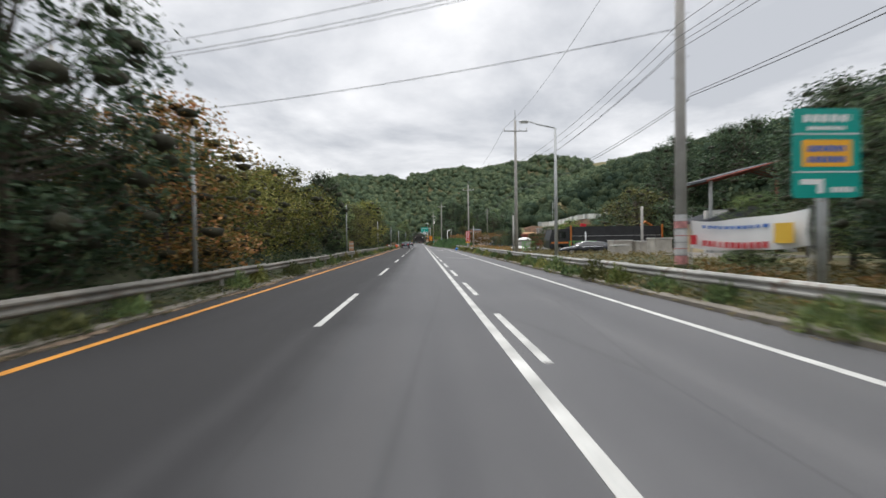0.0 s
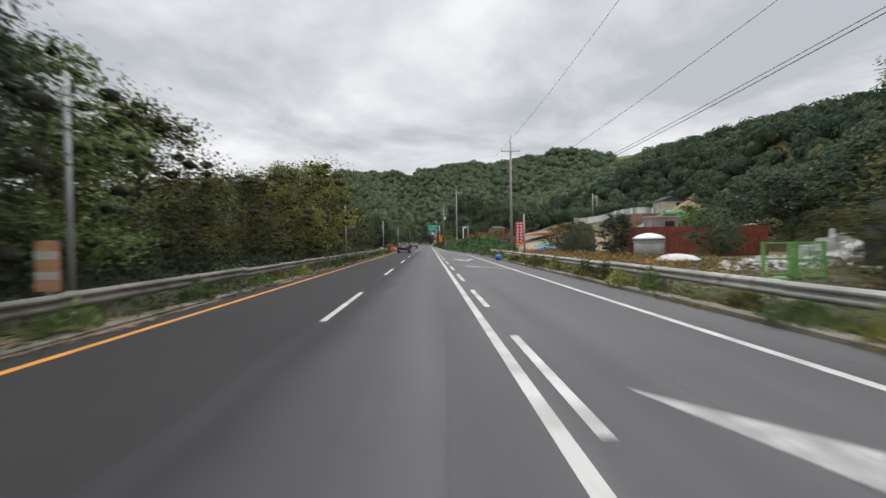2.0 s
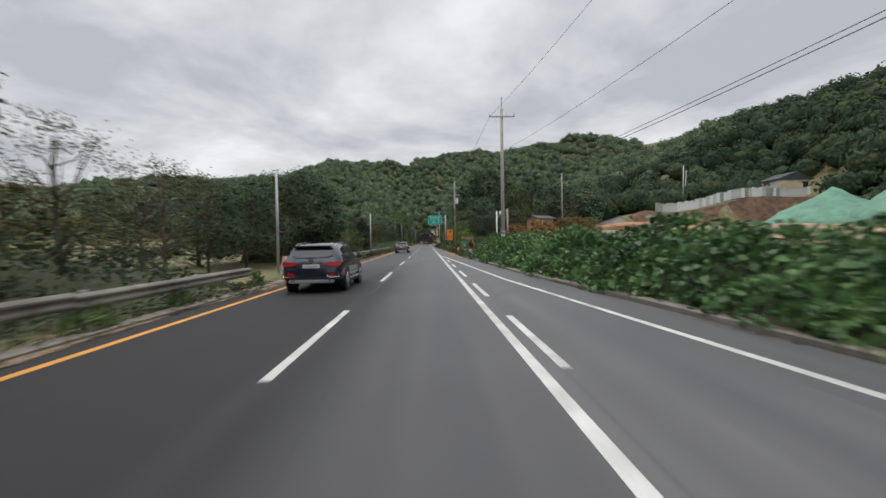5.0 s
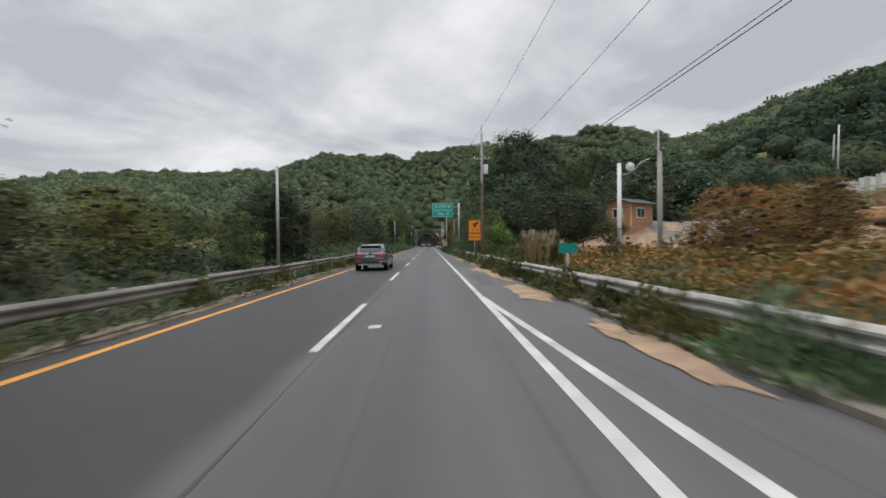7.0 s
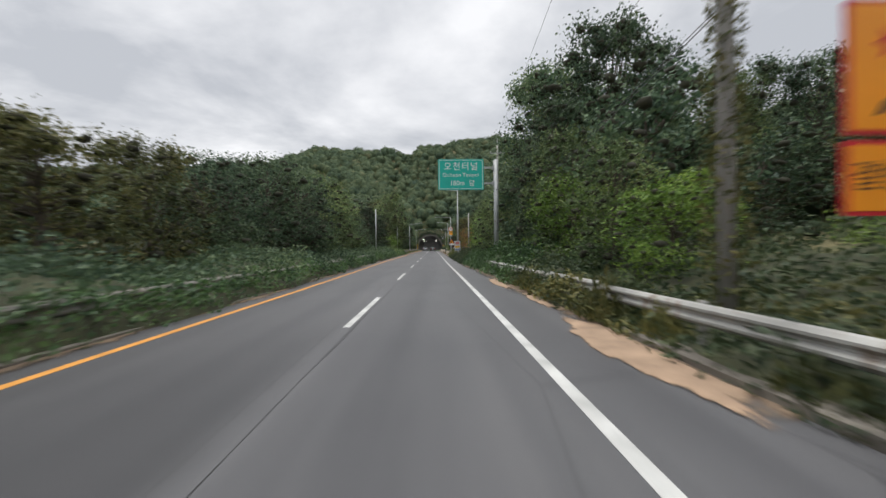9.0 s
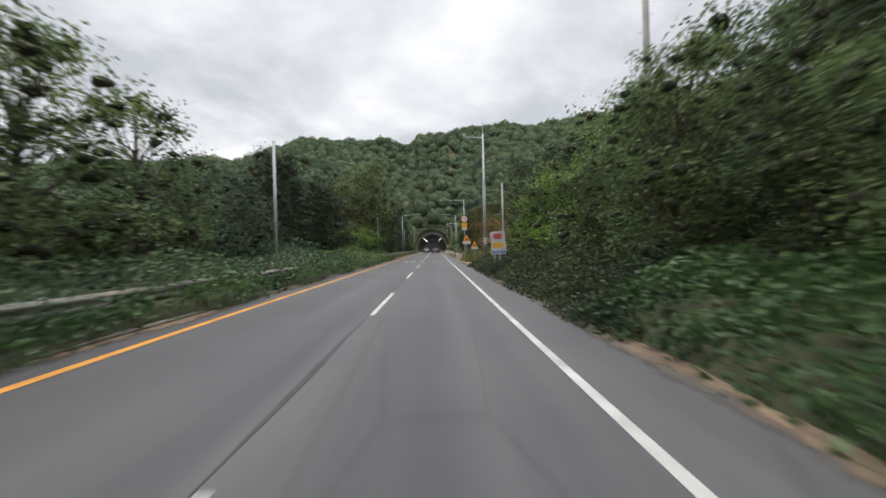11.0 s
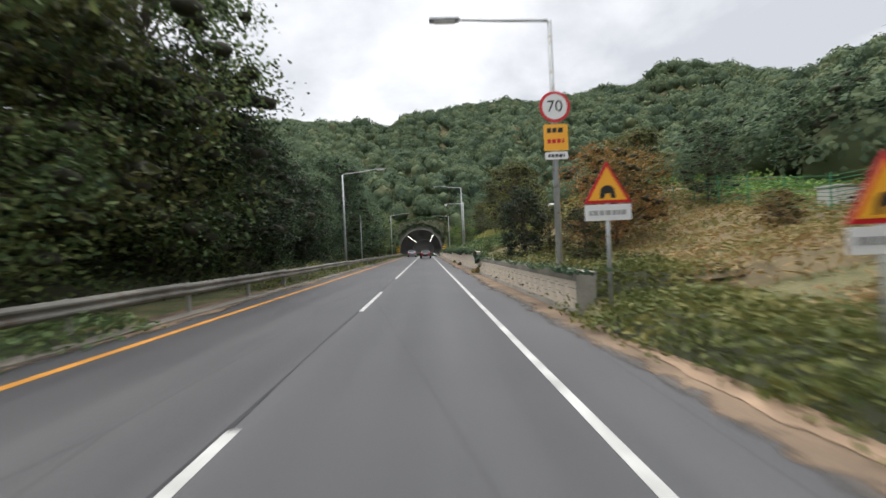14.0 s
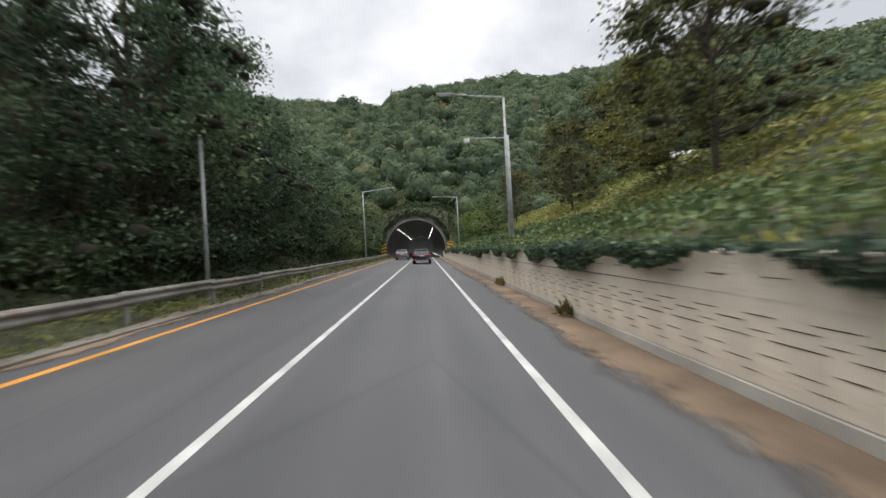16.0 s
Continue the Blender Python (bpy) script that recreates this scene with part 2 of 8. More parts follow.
ASPHALT = asphalt("worn_asphalt")
SOIL = ground_material()
SAND = material("washed_sand", (0.34, 0.235, 0.155), 0.95, scale=1.5, vary=0.3, grain=40)
DRIFT = feathered(material("drifted_sand", (0.34, 0.235, 0.155), 0.95, scale=1.5, vary=0.3, grain=40))
BANK = material("dark_clay_bank", (0.13, 0.075, 0.045), 0.95, scale=0.7, vary=0.5, grain=5, bump=0.8)
CLAY = material("bare_clay", (0.36, 0.20, 0.11), 0.95, scale=0.5, vary=0.35, grain=6, bump=0.6)
PAINT = material("white_road_paint", (0.50, 0.50, 0.475), 0.65, scale=1.2, vary=0.28, grain=25)
PAINT_OLD = material("faded_road_paint", (0.36, 0.36, 0.35), 0.65, scale=2.5, vary=0.4, grain=18)
YELLOW = material("yellow_road_paint", (0.62, 0.27, 0.035), 0.6, scale=1.2, vary=0.22, grain=25)
OLD_YELLOW = material("faded_yellow_paint", (0.34, 0.27, 0.14), 0.7, scale=2.5, vary=0.4, grain=18)
CONCRETE = material("weathered_concrete", (0.33, 0.32, 0.295), 0.85, scale=0.9, vary=0.28, grain=30, bump=0.3)
POLE_CONC = material("pole_concrete", (0.36, 0.345, 0.32), 0.8, scale=1.4, vary=0.18, grain=40)
KERB = material("kerb_concrete", (0.19, 0.17, 0.14), 0.9, scale=0.7, vary=0.35, grain=22, bump=0.4)
GALV = material("galvanised_steel", (0.42, 0.435, 0.435), 0.5, 0.45, scale=2.0, vary=0.16, grain=50, rusty=(0.22, 0.17, 0.12))
STEEL = material("grey_steel", (0.42, 0.43, 0.43), 0.45, 0.4, scale=3.0, vary=0.15)
DARK = material("dark_rubber", (0.022, 0.022, 0.024), 0.75, scale=9)
WIRE = material("wire_sheath", (0.07, 0.071, 0.075), 0.6, scale=9)
# median rail: grime, and the trees' shade put into its colour
DARK_RAIL = material("grimy_shaded_rail_steel", (0.21, 0.20, 0.175), 0.75, 0.15, scale=0.9, vary=0.35, grain=30, rusty=(0.12, 0.085, 0.06))
RAIL = material("dull_guardrail_steel", (0.36, 0.355, 0.33), 0.6, 0.25, scale=0.9, vary=0.3, grain=30, rusty=(0.17, 0.12, 0.08))
# dark colour standing for the shade within tree crowns
CORE_SHADE = material("crown_core_shade", (0.045, 0.044, 0.027), 0.95, scale=2.0, vary=0.4, grain=14, bump=0.8)
STRAW = material("flattened_straw", (0.21, 0.165, 0.09), 0.95, scale=0.8, vary=0.4, grain=9, bump=0.6)
# dark green-brown for the shaded depth of thickets
MOUND_SHADE = material("thicket_shade", (0.055, 0.06, 0.028), 0.95, scale=1.2, vary=0.45, grain=9, bump=0.6)
TAR = material("tar_seam", (0.035, 0.035, 0.037), 0.5, scale=2, vary=0.3)
SHOULDER = feathered(material("gritty_shoulder_soil", (0.21, 0.15, 0.10), 0.95, scale=0.7, vary=0.45, grain=20, bump=0.4), 0.25, 0.6, 3.0)
DUST = feathered(material("road_dust", (0.118, 0.108, 0.098), 0.95, scale=0.9, vary=0.3, grain=18, bump=0.3), 0.3, 0.9, 1.6)
BARK = material("bark", (0.105, 0.085, 0.065), 0.95, scale=3.0, vary=0.4, grain=18, bump=0.8)
SIGN_GREEN = material("green_sign_sheet", (0.0, 0.42, 0.33), 0.4, scale=0.8, vary=0.1)
SIGN_TEAL = material("teal_sign_sheet", (0.0, 0.32, 0.27), 0.4, scale=0.8, vary=0.1)
SIGN_WHITE = material("white_sign_sheet", (0.80, 0.80, 0.79), 0.4, scale=0.9, vary=0.08)
SIGN_PALE = material("dirty_white_sheet", (0.56, 0.56, 0.55), 0.55, scale=3, vary=0.2)
SIGN_ORANGE = material("orange_sign_sheet", (0.95, 0.33, 0.01), 0.4, scale=0.8, vary=0.08)
SIGN_AMBER = material("amber_sign_sheet", (0.93, 0.45, 0.04), 0.4, scale=0.8, vary=0.08)
SIGN_RED = material("red_sign_sheet", (0.60, 0.018, 0.03), 0.4, scale=0.8, vary=0.1)
SIGN_BLUE = material("blue_sign_sheet", (0.02, 0.13, 0.46), 0.4, scale=0.8, vary=0.1)
SIGN_BLACK = material("black_sign_ink", (0.02, 0.02, 0.022), 0.5, scale=0.8, vary=0.1)
SIGN_YELLOW = material("yellow_sign_sheet", (0.80, 0.50, 0.06), 0.4, scale=0.8, vary=0.08)
POSTER_PINK = material("faded_pink_poster", (0.60, 0.27, 0.26), 0.6, scale=6, vary=0.35)
PLASTIC_O = material("orange_barrier_plastic", (0.78, 0.10, 0.02), 0.5, scale=1.8, vary=0.2)
PLASTIC_W = material("dirty_white_barrier_plastic", (0.55, 0.53, 0.48), 0.55, scale=1.8, vary=0.25)
BLUE_BAG = material("blue_plastic_sack", (0.01, 0.16, 0.55), 0.35, scale=5, vary=0.2, bump=0.4)

GREEN = leaf_material("green_leaves", [(0.15, (0.043, 0.075, 0.038)), (0.5, (0.128, 0.188, 0.072)), (0.85, (0.291, 0.343, 0.122))])
# shrub leaves darkened to carry the shade beneath the trees
SHADE = leaf_material("shaded_shrub_leaves", [(0.15, (0.020, 0.034, 0.020)), (0.5, (0.052, 0.078, 0.036)), (0.85, (0.12, 0.14, 0.06))])
# needles of the dark trees; on undergrowth it stands for shade
DARKLEAF = leaf_material("dark_needles_and_shade", [(0.15, (0.016, 0.030, 0.020)), (0.5, (0.043, 0.070, 0.036)), (0.85, (0.10, 0.135, 0.060))])
KUDZU = leaf_material("broad_vine_leaves", [(0.15, (0.022, 0.047, 0.022)), (0.5, (0.074, 0.145, 0.053)), (0.85, (0.135, 0.225, 0.072))], rough=0.42)
DEEP = leaf_material("deep_green_leaves", [(0.15, (0.031, 0.055, 0.039)), (0.5, (0.083, 0.135, 0.074)), (0.85, (0.188, 0.246, 0.121))])
LIME = leaf_material("light_green_leaves", [(0.15, (0.064, 0.120, 0.024)), (0.5, (0.144, 0.240, 0.045)), (0.85, (0.272, 0.368, 0.072))])
AUTUMN = leaf_material("autumn_leaves", [(0.12, (0.062, 0.073, 0.024)), (0.42, (0.185, 0.140, 0.042)), (0.66, (0.34, 0.17, 0.06)), (0.9, (0.40, 0.15, 0.06))])
GOLD = leaf_material("yellowing_leaves", [(0.12, (0.055, 0.078, 0.020)), (0.45, (0.18, 0.19, 0.045)), (0.72, (0.34, 0.31, 0.075)), (0.92, (0.42, 0.30, 0.085))])
OLIVE = leaf_material("olive_leaves", [(0.15, (0.034, 0.048, 0.019)), (0.5, (0.104, 0.114, 0.039)), (0.85, (0.243, 0.213, 0.074))])
DRY = leaf_material("dry_grass", [(0.15, (0.095, 0.101, 0.034)), (0.5, (0.216, 0.176, 0.068)), (0.85, (0.392, 0.284, 0.128))], patch=0.6)
GRASS = leaf_material("rank_grass", [(0.15, (0.077, 0.111, 0.032)), (0.5, (0.187, 0.212, 0.064)), (0.85, (0.375, 0.333, 0.117))], patch=0.5)
MEADOW = leaf_material("meadow_grass", [(0.12, (0.105, 0.148, 0.044)), (0.4, (0.224, 0.269, 0.073)), (0.68, (0.436, 0.397, 0.124)), (0.9, (0.478, 0.320, 0.146))], patch=0.3)
TERRACE = leaf_material("tan_field_grass", [(0.12, (0.17, 0.185, 0.06)), (0.36, (0.31, 0.285, 0.10)), (0.6, (0.46, 0.33, 0.15)), (0.88, (0.52, 0.325, 0.17))], patch=0.45)
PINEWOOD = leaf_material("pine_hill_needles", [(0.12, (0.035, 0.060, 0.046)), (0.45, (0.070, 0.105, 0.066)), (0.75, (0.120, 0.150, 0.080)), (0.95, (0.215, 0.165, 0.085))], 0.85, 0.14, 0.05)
# far woods lightened and made bluer: distance haze put into the leaf colour
HILLWOOD = leaf_material("hazy_hill_leaves", [(0.12, (0.072, 0.112, 0.082)), (0.42, (0.132, 0.184, 0.112)), (0.72, (0.212, 0.258, 0.140)), (0.95, (0.31, 0.255, 0.155))], 0.85, 0.14, 0.05)

# ---------- building tools ----------
def part(name, bm, mat, parent=None, label="", smooth=False):
    """Links a bmesh as one mesh object, under its thing if there is one."""
    me = bpy.data.meshes.new(name)
    bm.to_mesh(me)
    bm.free()
    for m in mat if isinstance(mat, (list, tuple)) else (mat,):
        me.materials.append(m)
    if smooth:
        me.polygons.foreach_set("use_smooth", [True] * len(me.polygons))
    ob = new(name, me)
    ob.parent = parent
    if label:
        tagged(ob, label)
    return ob


def thing(name, at=(0, 0, 0), label="", category="", group="", kind="", turn=0.0):
    ob = new(name)
    ob.matrix_basis = pose(*at, 0, 0, turn)
    return tagged(ob, label, category, group, kind)


def box(x0, x1, y0, y1, z0, z1, bevel=0.0, bm=None):
    bm = bm or bmesh.new()
    made = bmesh.ops.create_cube(bm, size=1.0, matrix=Matrix.Translation(((x0 + x1) / 2, (y0 + y1) / 2, (z0 + z1) / 2)) @ Matrix.Diagonal((x1 - x0, y1 - y0, z1 - z0, 1)))
    if bevel:
        edges = list({e for v in made["verts"] for e in v.link_edges})
        bmesh.ops.bevel(bm, geom=edges, offset=bevel, segments=2, affect="EDGES")
    return bm


def tube(points, radii, sides=8, bm=None, cap=True):
    """A round bar through the points, with a radius at each."""
    bm = bm or bmesh.new()
    pts = [Vector(p) for p in points]
    if isinstance(radii, (int, float)):
        radii = [radii] * len(pts)
    rings, side = [], None
    for i, p in enumerate(pts):
        d = (pts[min(i + 1, len(pts) - 1)] - pts[max(i - 1, 0)]).normalized()
        side = d.orthogonal().normalized() if side is None else (side - d * side.dot(d)).normalized()
        up = d.cross(side)
        rings.append([bm.verts.new(p + radii[i] * (side * math.cos(2 * math.pi * k / sides) + up * math.sin(2 * math.pi * k / sides))) for k in range(sides)])
    for a, b in zip(rings, rings[1:]):
        for k in range(sides):
            bm.faces.new((a[k], a[(k + 1) % sides], b[(k + 1) % sides], b[k]))
    if cap:
        bm.faces.new(rings[0][::-1])
        bm.faces.new(rings[-1])
    return bm


def extrude_profile(profile, y0, y1, steps=1, bm=None, lift=None, close=True):
    """An x-z profile drawn along y. lift(x, y) raises it."""
    bm = bm or bmesh.new()
    rows = []
    for i in range(steps + 1):
        y = y0 + (y1 - y0) * i / steps
        rows.append([bm.verts.new((x, y, z + (lift(x, y) if lift else 0))) for x, z in profile])
    n = len(profile)
    for a, b in zip(rows, rows[1:]):
        for k in range(n if close else n - 1):
            bm.faces.new((a[k], b[k], b[(k + 1) % n], a[(k + 1) % n]))
    if close:
        bm.faces.new(rows[0])
        bm.faces.new(rows[-1][::-1])
    return bm


def plate(points, y0, y1, bm=None):
    """A flat sheet in the x-z plane with its outline given, from y0 to y1 thick."""
    bm = bm or bmesh.new()
    a = [bm.verts.new((x, y0, z)) for x, z in points]
    b = [bm.verts.new((x, y1, z)) for x, z in points]
    bm.faces.new(a)
    bm.faces.new(b[::-1])
    for k in range(len(a)):
        bm.faces.new((a[k], b[k], b[(k + 1) % len(a)], a[(k + 1) % len(a)]))
    bmesh.ops.recalc_face_normals(bm, faces=bm.faces)
    return bm


def rounded(x0, x1, z0, z1, r, n=4):
    out = []
    for cx, cz, a0 in ((x1 - r, z0 + r, -90), (x1 - r, z1 - r, 0), (x0 + r, z1 - r, 90), (x0 + r, z0 + r, 180)):
        out += [(cx + r * math.cos(radians(a0 + 90 * k / n)), cz + r * math.sin(radians(a0 + 90 * k / n))) for k in range(n + 1)]
    return out


def ring_points(cx, cz, r, n=24):
    return [(cx + r * math.cos(2 * math.pi * k / n), cz + r * math.sin(2 * math.pi * k / n)) for k in range(n)]


def lettering(text, size, mat, parent, at, name="lettering", label="", spread=1.0, lean=0.0, flat=False):
    """Words in the built-in font as a thin mesh, centred at a point, facing the driver (or lying on the road)."""
    cu = bpy.data.curves.new(name, "FONT")
    cu.body, cu.size, cu.align_x, cu.align_y, cu.extrude = text, size, "CENTER", "CENTER", 0.0015
    cu.space_character = spread
    tmp = bpy.data.objects.new(name, cu)
    scene.collection.objects.link(tmp)
    me = bpy.data.meshes.new_from_object(tmp.evaluated_get(bpy.context.evaluated_depsgraph_get()))
    bpy.data.objects.remove(tmp)
    me.materials.clear()
    me.materials.append(mat)
    ob = new(name, me)
    ob.parent = parent
    ob.matrix_basis = pose(*at, 0 if flat else 90, 0, lean)
    return tagged(ob, label) if label else ob


def mesh_from_arrays(name, verts, faces, mat, parent=None):
    """verts (n, 3); faces (m, k): one mesh object."""
    me = bpy.data.meshes.new(name)
    k = faces.shape[1]
    me.vertices.add(len(verts))
    me.vertices.foreach_set("co", np.ascontiguousarray(verts, np.float32).ravel())
    me.loops.add(faces.size)
    me.loops.foreach_set("vertex_index", np.ascontiguousarray(faces, np.int32).ravel())
    me.polygons.add(len(faces))
    me.polygons.foreach_set("loop_start", np.arange(0, faces.size, k, dtype=np.int32))
    me.polygons.foreach_set("loop_total", np.full(len(faces), k, np.int32))
    me.update(calc_edges=True)
    me.materials.append(mat)
    ob = new(name, me)
    ob.parent = parent
    return ob


def leaf_arrays(rng, at, size, upright=0.0, narrow=0.5, out=None, loose=0.35):
    """A folded leaf of two triangles at each point, turned at random; upright pulls it towards the vertical, as grass."""
    n = len(at)
    d = rng.normal(size=(n, 3))
    d[:, 2] = np.abs(d[:, 2]) * (1 + 4 * upright) if upright else d[:, 2] * 0.6
    d /= np.linalg.norm(d, axis=1)[:, None]
    if out is not None:  # leaves lie on the outside of the crown
        d = np.cross(out, rng.normal(size=(n, 3))) + loose * rng.normal(size=(n, 3))
        d /= np.linalg.norm(d, axis=1)[:, None]
    s = np.cross(d, rng.normal(size=(n, 3)) if out is None else out + 0.3 * rng.normal(size=(n, 3)))
    s /= np.linalg.norm(s, axis=1)[:, None] + 1e-9
    f = np.cross(d, s)
    L = np.asarray(size).reshape(-1, 1) * np.ones((n, 1))
    a = at - (0 if upright else 0.5) * L * d
    v = np.stack([a, a + 0.45 * L * d + narrow * 0.5 * L * s + 0.12 * L * f, a + L * d, a + 0.45 * L * d - narrow * 0.5 * L * s + 0.12 * L * f], axis=1)
    i = np.arange(n)[:, None] * 4
    faces = np.concatenate([i + np.array([[0, 1, 2]]), i + np.array([[0, 2, 3]])], axis=1).reshape(-1, 3)
    return v.reshape(-1, 3), faces


def leaves(name, rng, at, size, mat, parent=None, upright=0.0, narrow=0.5):
    v, f = leaf_arrays(rng, at, size, upright, narrow)
    return mesh_from_arrays(name, v, f, mat, parent)


# ---------- the lie of the land ----------
def bank_slope(y):
    """Fall of the road to its right, as a slope: level at first, banked before the tunnel."""
    s = np.clip((np.asarray(y, float) - 172) / 40, 0, 1)
    return np.tan(np.radians(2.0) * s * s * (3 - 2 * s))


def lift(x, y):
    return float(-bank_slope(y) * np.clip(x, -9, 9))


def right_edge(y):
    """Where the paving ends on the right."""
    return np.interp(y, [-100, 72, 84, 96, 105, 120, 129, 150, 166, 200, 260, 290, 600], [8.1, 8.15, 7.9, 7.0, 6.3, 5.75, 5.35, 5.35, 5.0, 4.75, 4.7, 4.6, 4.55])


HUT_RISE = 2.6
RIDGE_X = [-300, -245, -181, -129, -83, -55, -27, -14, -6, 15, 44, 72, 96, 130, 300]
RIDGE_Z = [56, 60, 54, 60, 74, 73, 70, 68, 76, 79, 80, 81, 84, 88, 96]


def land(x, y):
    """Height of the ground beside and beyond the road."""
    x, y = np.asarray(x, float), np.asarray(y, float)
    base = -bank_slope(y) * np.clip(x, -9, 9)
    # hill along the right-hand side
    foot = np.interp(y, [-200, 110, 150, 185, 215, 260, 700], [42, 40, 27, 12, 9, 8, 8])
    crest = np.interp(y, [-200, 60, 160, 243, 270, 376, 420, 445, 480, 800], [24, 28, 39, 46, 47, 50, 56, 70, 89, 93])
    flat = np.interp(y, [240, 250, 305, 330], [0, 1, 1, 0])  # terrace with the plots
    xe = x - 10 * flat * np.clip((x - 17) / 11, 0, 1) * np.clip((130 - x) / 90, 0, 1)
    t = np.clip((xe - foot) / (130 - foot), 0, 1)
    bend = np.interp(y, [88, 108, 180, 215, 330, 380, 480], [0.78, 1.45, 1.5, 1.2, 1.38, 1.28, 1.0])
    right = crest * t ** bend - 0.05 * np.clip(x - 130, 0, None)
    # building site dug into the hill, and the ledge above its cut bank
    rise = np.clip((y - 178.5) / 5, 0, 1)
    level = 2.8 + rise * (4.2 + 0.11 * np.clip(x - 52, 0, 60))
    dug = np.clip((x - 36 - 12 * rise) / 6, 0, 1) * np.clip((112 - x) / 20, 0, 1) * np.clip((y - 108) / 12, 0, 1) * np.clip((222 - y) / 17, 0, 1)
    right = right + (np.minimum(right, level) - right) * dug
    # low hill on the left
    footl = np.interp(y, [-200, 150, 200, 260, 700], [-70, -55, -24, -15, -13])
    crestl = np.interp(y, [-200, 150, 283, 400, 480, 800], [4, 6, 15, 36, 54, 60])
    tl = np.clip((footl - x) / (120 + footl), 0, 1)
    left = crestl * tl
    # the ridge that the tunnel runs under
    s = np.clip((y - 365.5) / 142.5, 0, 1) ** 0.75
    back = np.interp(x, RIDGE_X, RIDGE_Z) * s - 0.03 * np.clip(y - 512, 0, None)
    back = np.where(y > 365.5, np.maximum(back, np.clip(9.3 - 0.035 * np.abs(x - 0.4) ** 2.0, 0.5, 8.6) * (np.abs(x - 0.4) < 18)), back)
    # made ground behind the retaining wall
    made = np.interp(y, [258.4, 259, 278.2, 278.4, 290, 345, 358, 362.5], [0, 0.85, 0.85, 1.35, 1.42, 1.4, 1.1, 0]) * np.clip((x - 5.22) / 0.36, 0, 1) * np.clip((60 - x) / 30, 0, 1)
    made = made + 3.0 * np.clip((x - 5.6) / 10, 0, 1) * np.interp(y, [264, 284, 345, 362], [0, 1, 1, 0]) * np.clip((60 - x) / 30, 0, 1)
    wobble = 1.6 * np.sin(x * 0.09 + 1.3) * np.sin(y * 0.07) + 0.9 * np.sin(x * 0.23 + y * 0.19)
    right = right + HUT_RISE * np.exp(-((x - 25) ** 2 + (y - 175) ** 2) / 60)
    h = np.maximum(np.maximum(right, left), back)
    return base + h + made + wobble * np.clip(h / 14, 0, 1)


def land1(x, y):
    return float(land(x, y))


def verge(x, y):
    """Road level carried on beside the road, below the made ground."""
    return float(-bank_slope(y) * np.clip(x, -9, 9))

# ---------- ground, road, markings ----------
def build_ground():
    xs = np.concatenate([np.linspace(-1500, -300, 8)[:-1], np.linspace(-300, -40, 40)[:-1], np.linspace(-40, 4.44, 34)[:-1], [4.44, 5.2, 5.58], np.linspace(6.5, 44, 29)[:-1], np.linspace(44, 300, 42)[:-1], np.linspace(300, 1500, 8)])
    ys = np.concatenate([np.linspace(-900, -120, 8)[:-1], np.linspace(-120, 352, 130)[:-1], np.linspace(352, 374, 23)[:-1], np.linspace(374, 640, 70)[:-1], np.linspace(640, 1800, 8)])
    gx, gy = np.meshgrid(xs, ys)
    gz = land(gx, gy)
    paved = (gx > -4.6) & (gx < right_edge(gy) + 0.5) & (gy < 365.6)
    gz = np.where(paved, gz - 0.12, gz + 0.02 * np.sin(gx * 3.1) * np.sin(gy * 2.3))
    v = np.stack([gx, gy, gz], -1).reshape(-1, 3)
    nx, ny = len(xs), len(ys)
    i, j = np.meshgrid(np.arange(nx - 1), np.arange(ny - 1))
    a = (j * nx + i).ravel()
    f = np.stack([a, a + 1, a + nx + 1, a + nx], 1)
    cx, cy = v[f].mean(1)[:, 0], v[f].mean(1)[:, 1]
    f = f[~((np.abs(cx - 0.4) < 6.6) & (cy > 363.5) & (cy < 367.5))]
    ob = mesh_from_arrays("ground", v, f, SOIL)
    tagged(ob, "soil with leaf litter, dry grass and wooded slopes", "ground", kind="structure")


build_ground()


def strip(name, xa, xb, y0, y1, mat, parent, z=0.0, step=4.0, label=""):
    """A thin strip of surfacing or paint between two lines along the road."""
    n = max(1, int(round((y1 - y0) / step)))
    fa = xa if callable(xa) else (lambda y: xa)
    fb = xb if callable(xb) else (lambda y: xb)
    bm = bmesh.new()
    rows = []
    for k in range(n + 1):
        y = y0 + (y1 - y0) * k / n
        a, b = float(fa(y)), float(fb(y))
        rows.append([bm.verts.new((a, y, lift(a, y) + z)), bm.verts.new((b, y, lift(b, y) + z)), bm.verts.new((b, y, lift(b, y) + z - 0.003)), bm.verts.new((a, y, lift(a, y) + z - 0.003))])
    for p, q in zip(rows, rows[1:]):
        bm.faces.new((p[0], p[1], q[1], q[0]))
        bm.faces.new((p[1], p[2], q[2], q[1]))
        bm.faces.new((p[3], p[0], q[0], q[3]))
    bm.faces.new(rows[0][::-1])
    bm.faces.new(rows[-1])
    ob = part(name, bm, mat, parent, label)
    if mat in (SHOULDER, DUST):
        ob.data.attributes.new("cover", "FLOAT", "POINT").data.foreach_set("value", ([0.25, 2.2, 2.2, 0.25] if mat is SHOULDER else [0.0, 1.0, 1.0, 0.0]) * (n + 1))
    return ob


ROAD_END = 470.0
road_bm = bmesh.new()
road_rows = []
for k in range(0, 137):
    y = -60 + (ROAD_END + 60) * k / 136
    r = float(right_edge(y))
    xs_ = [-3.95, -3.3, -1.6, 0.0, 1.6, 3.2, r]
    road_rows.append([road_bm.verts.new((x, y, lift(x, y))) for x in xs_] + [road_bm.verts.new((r, y, lift(r, y) - 0.4)), road_bm.verts.new((-3.95, y, lift(-3.95, y) - 0.4))])
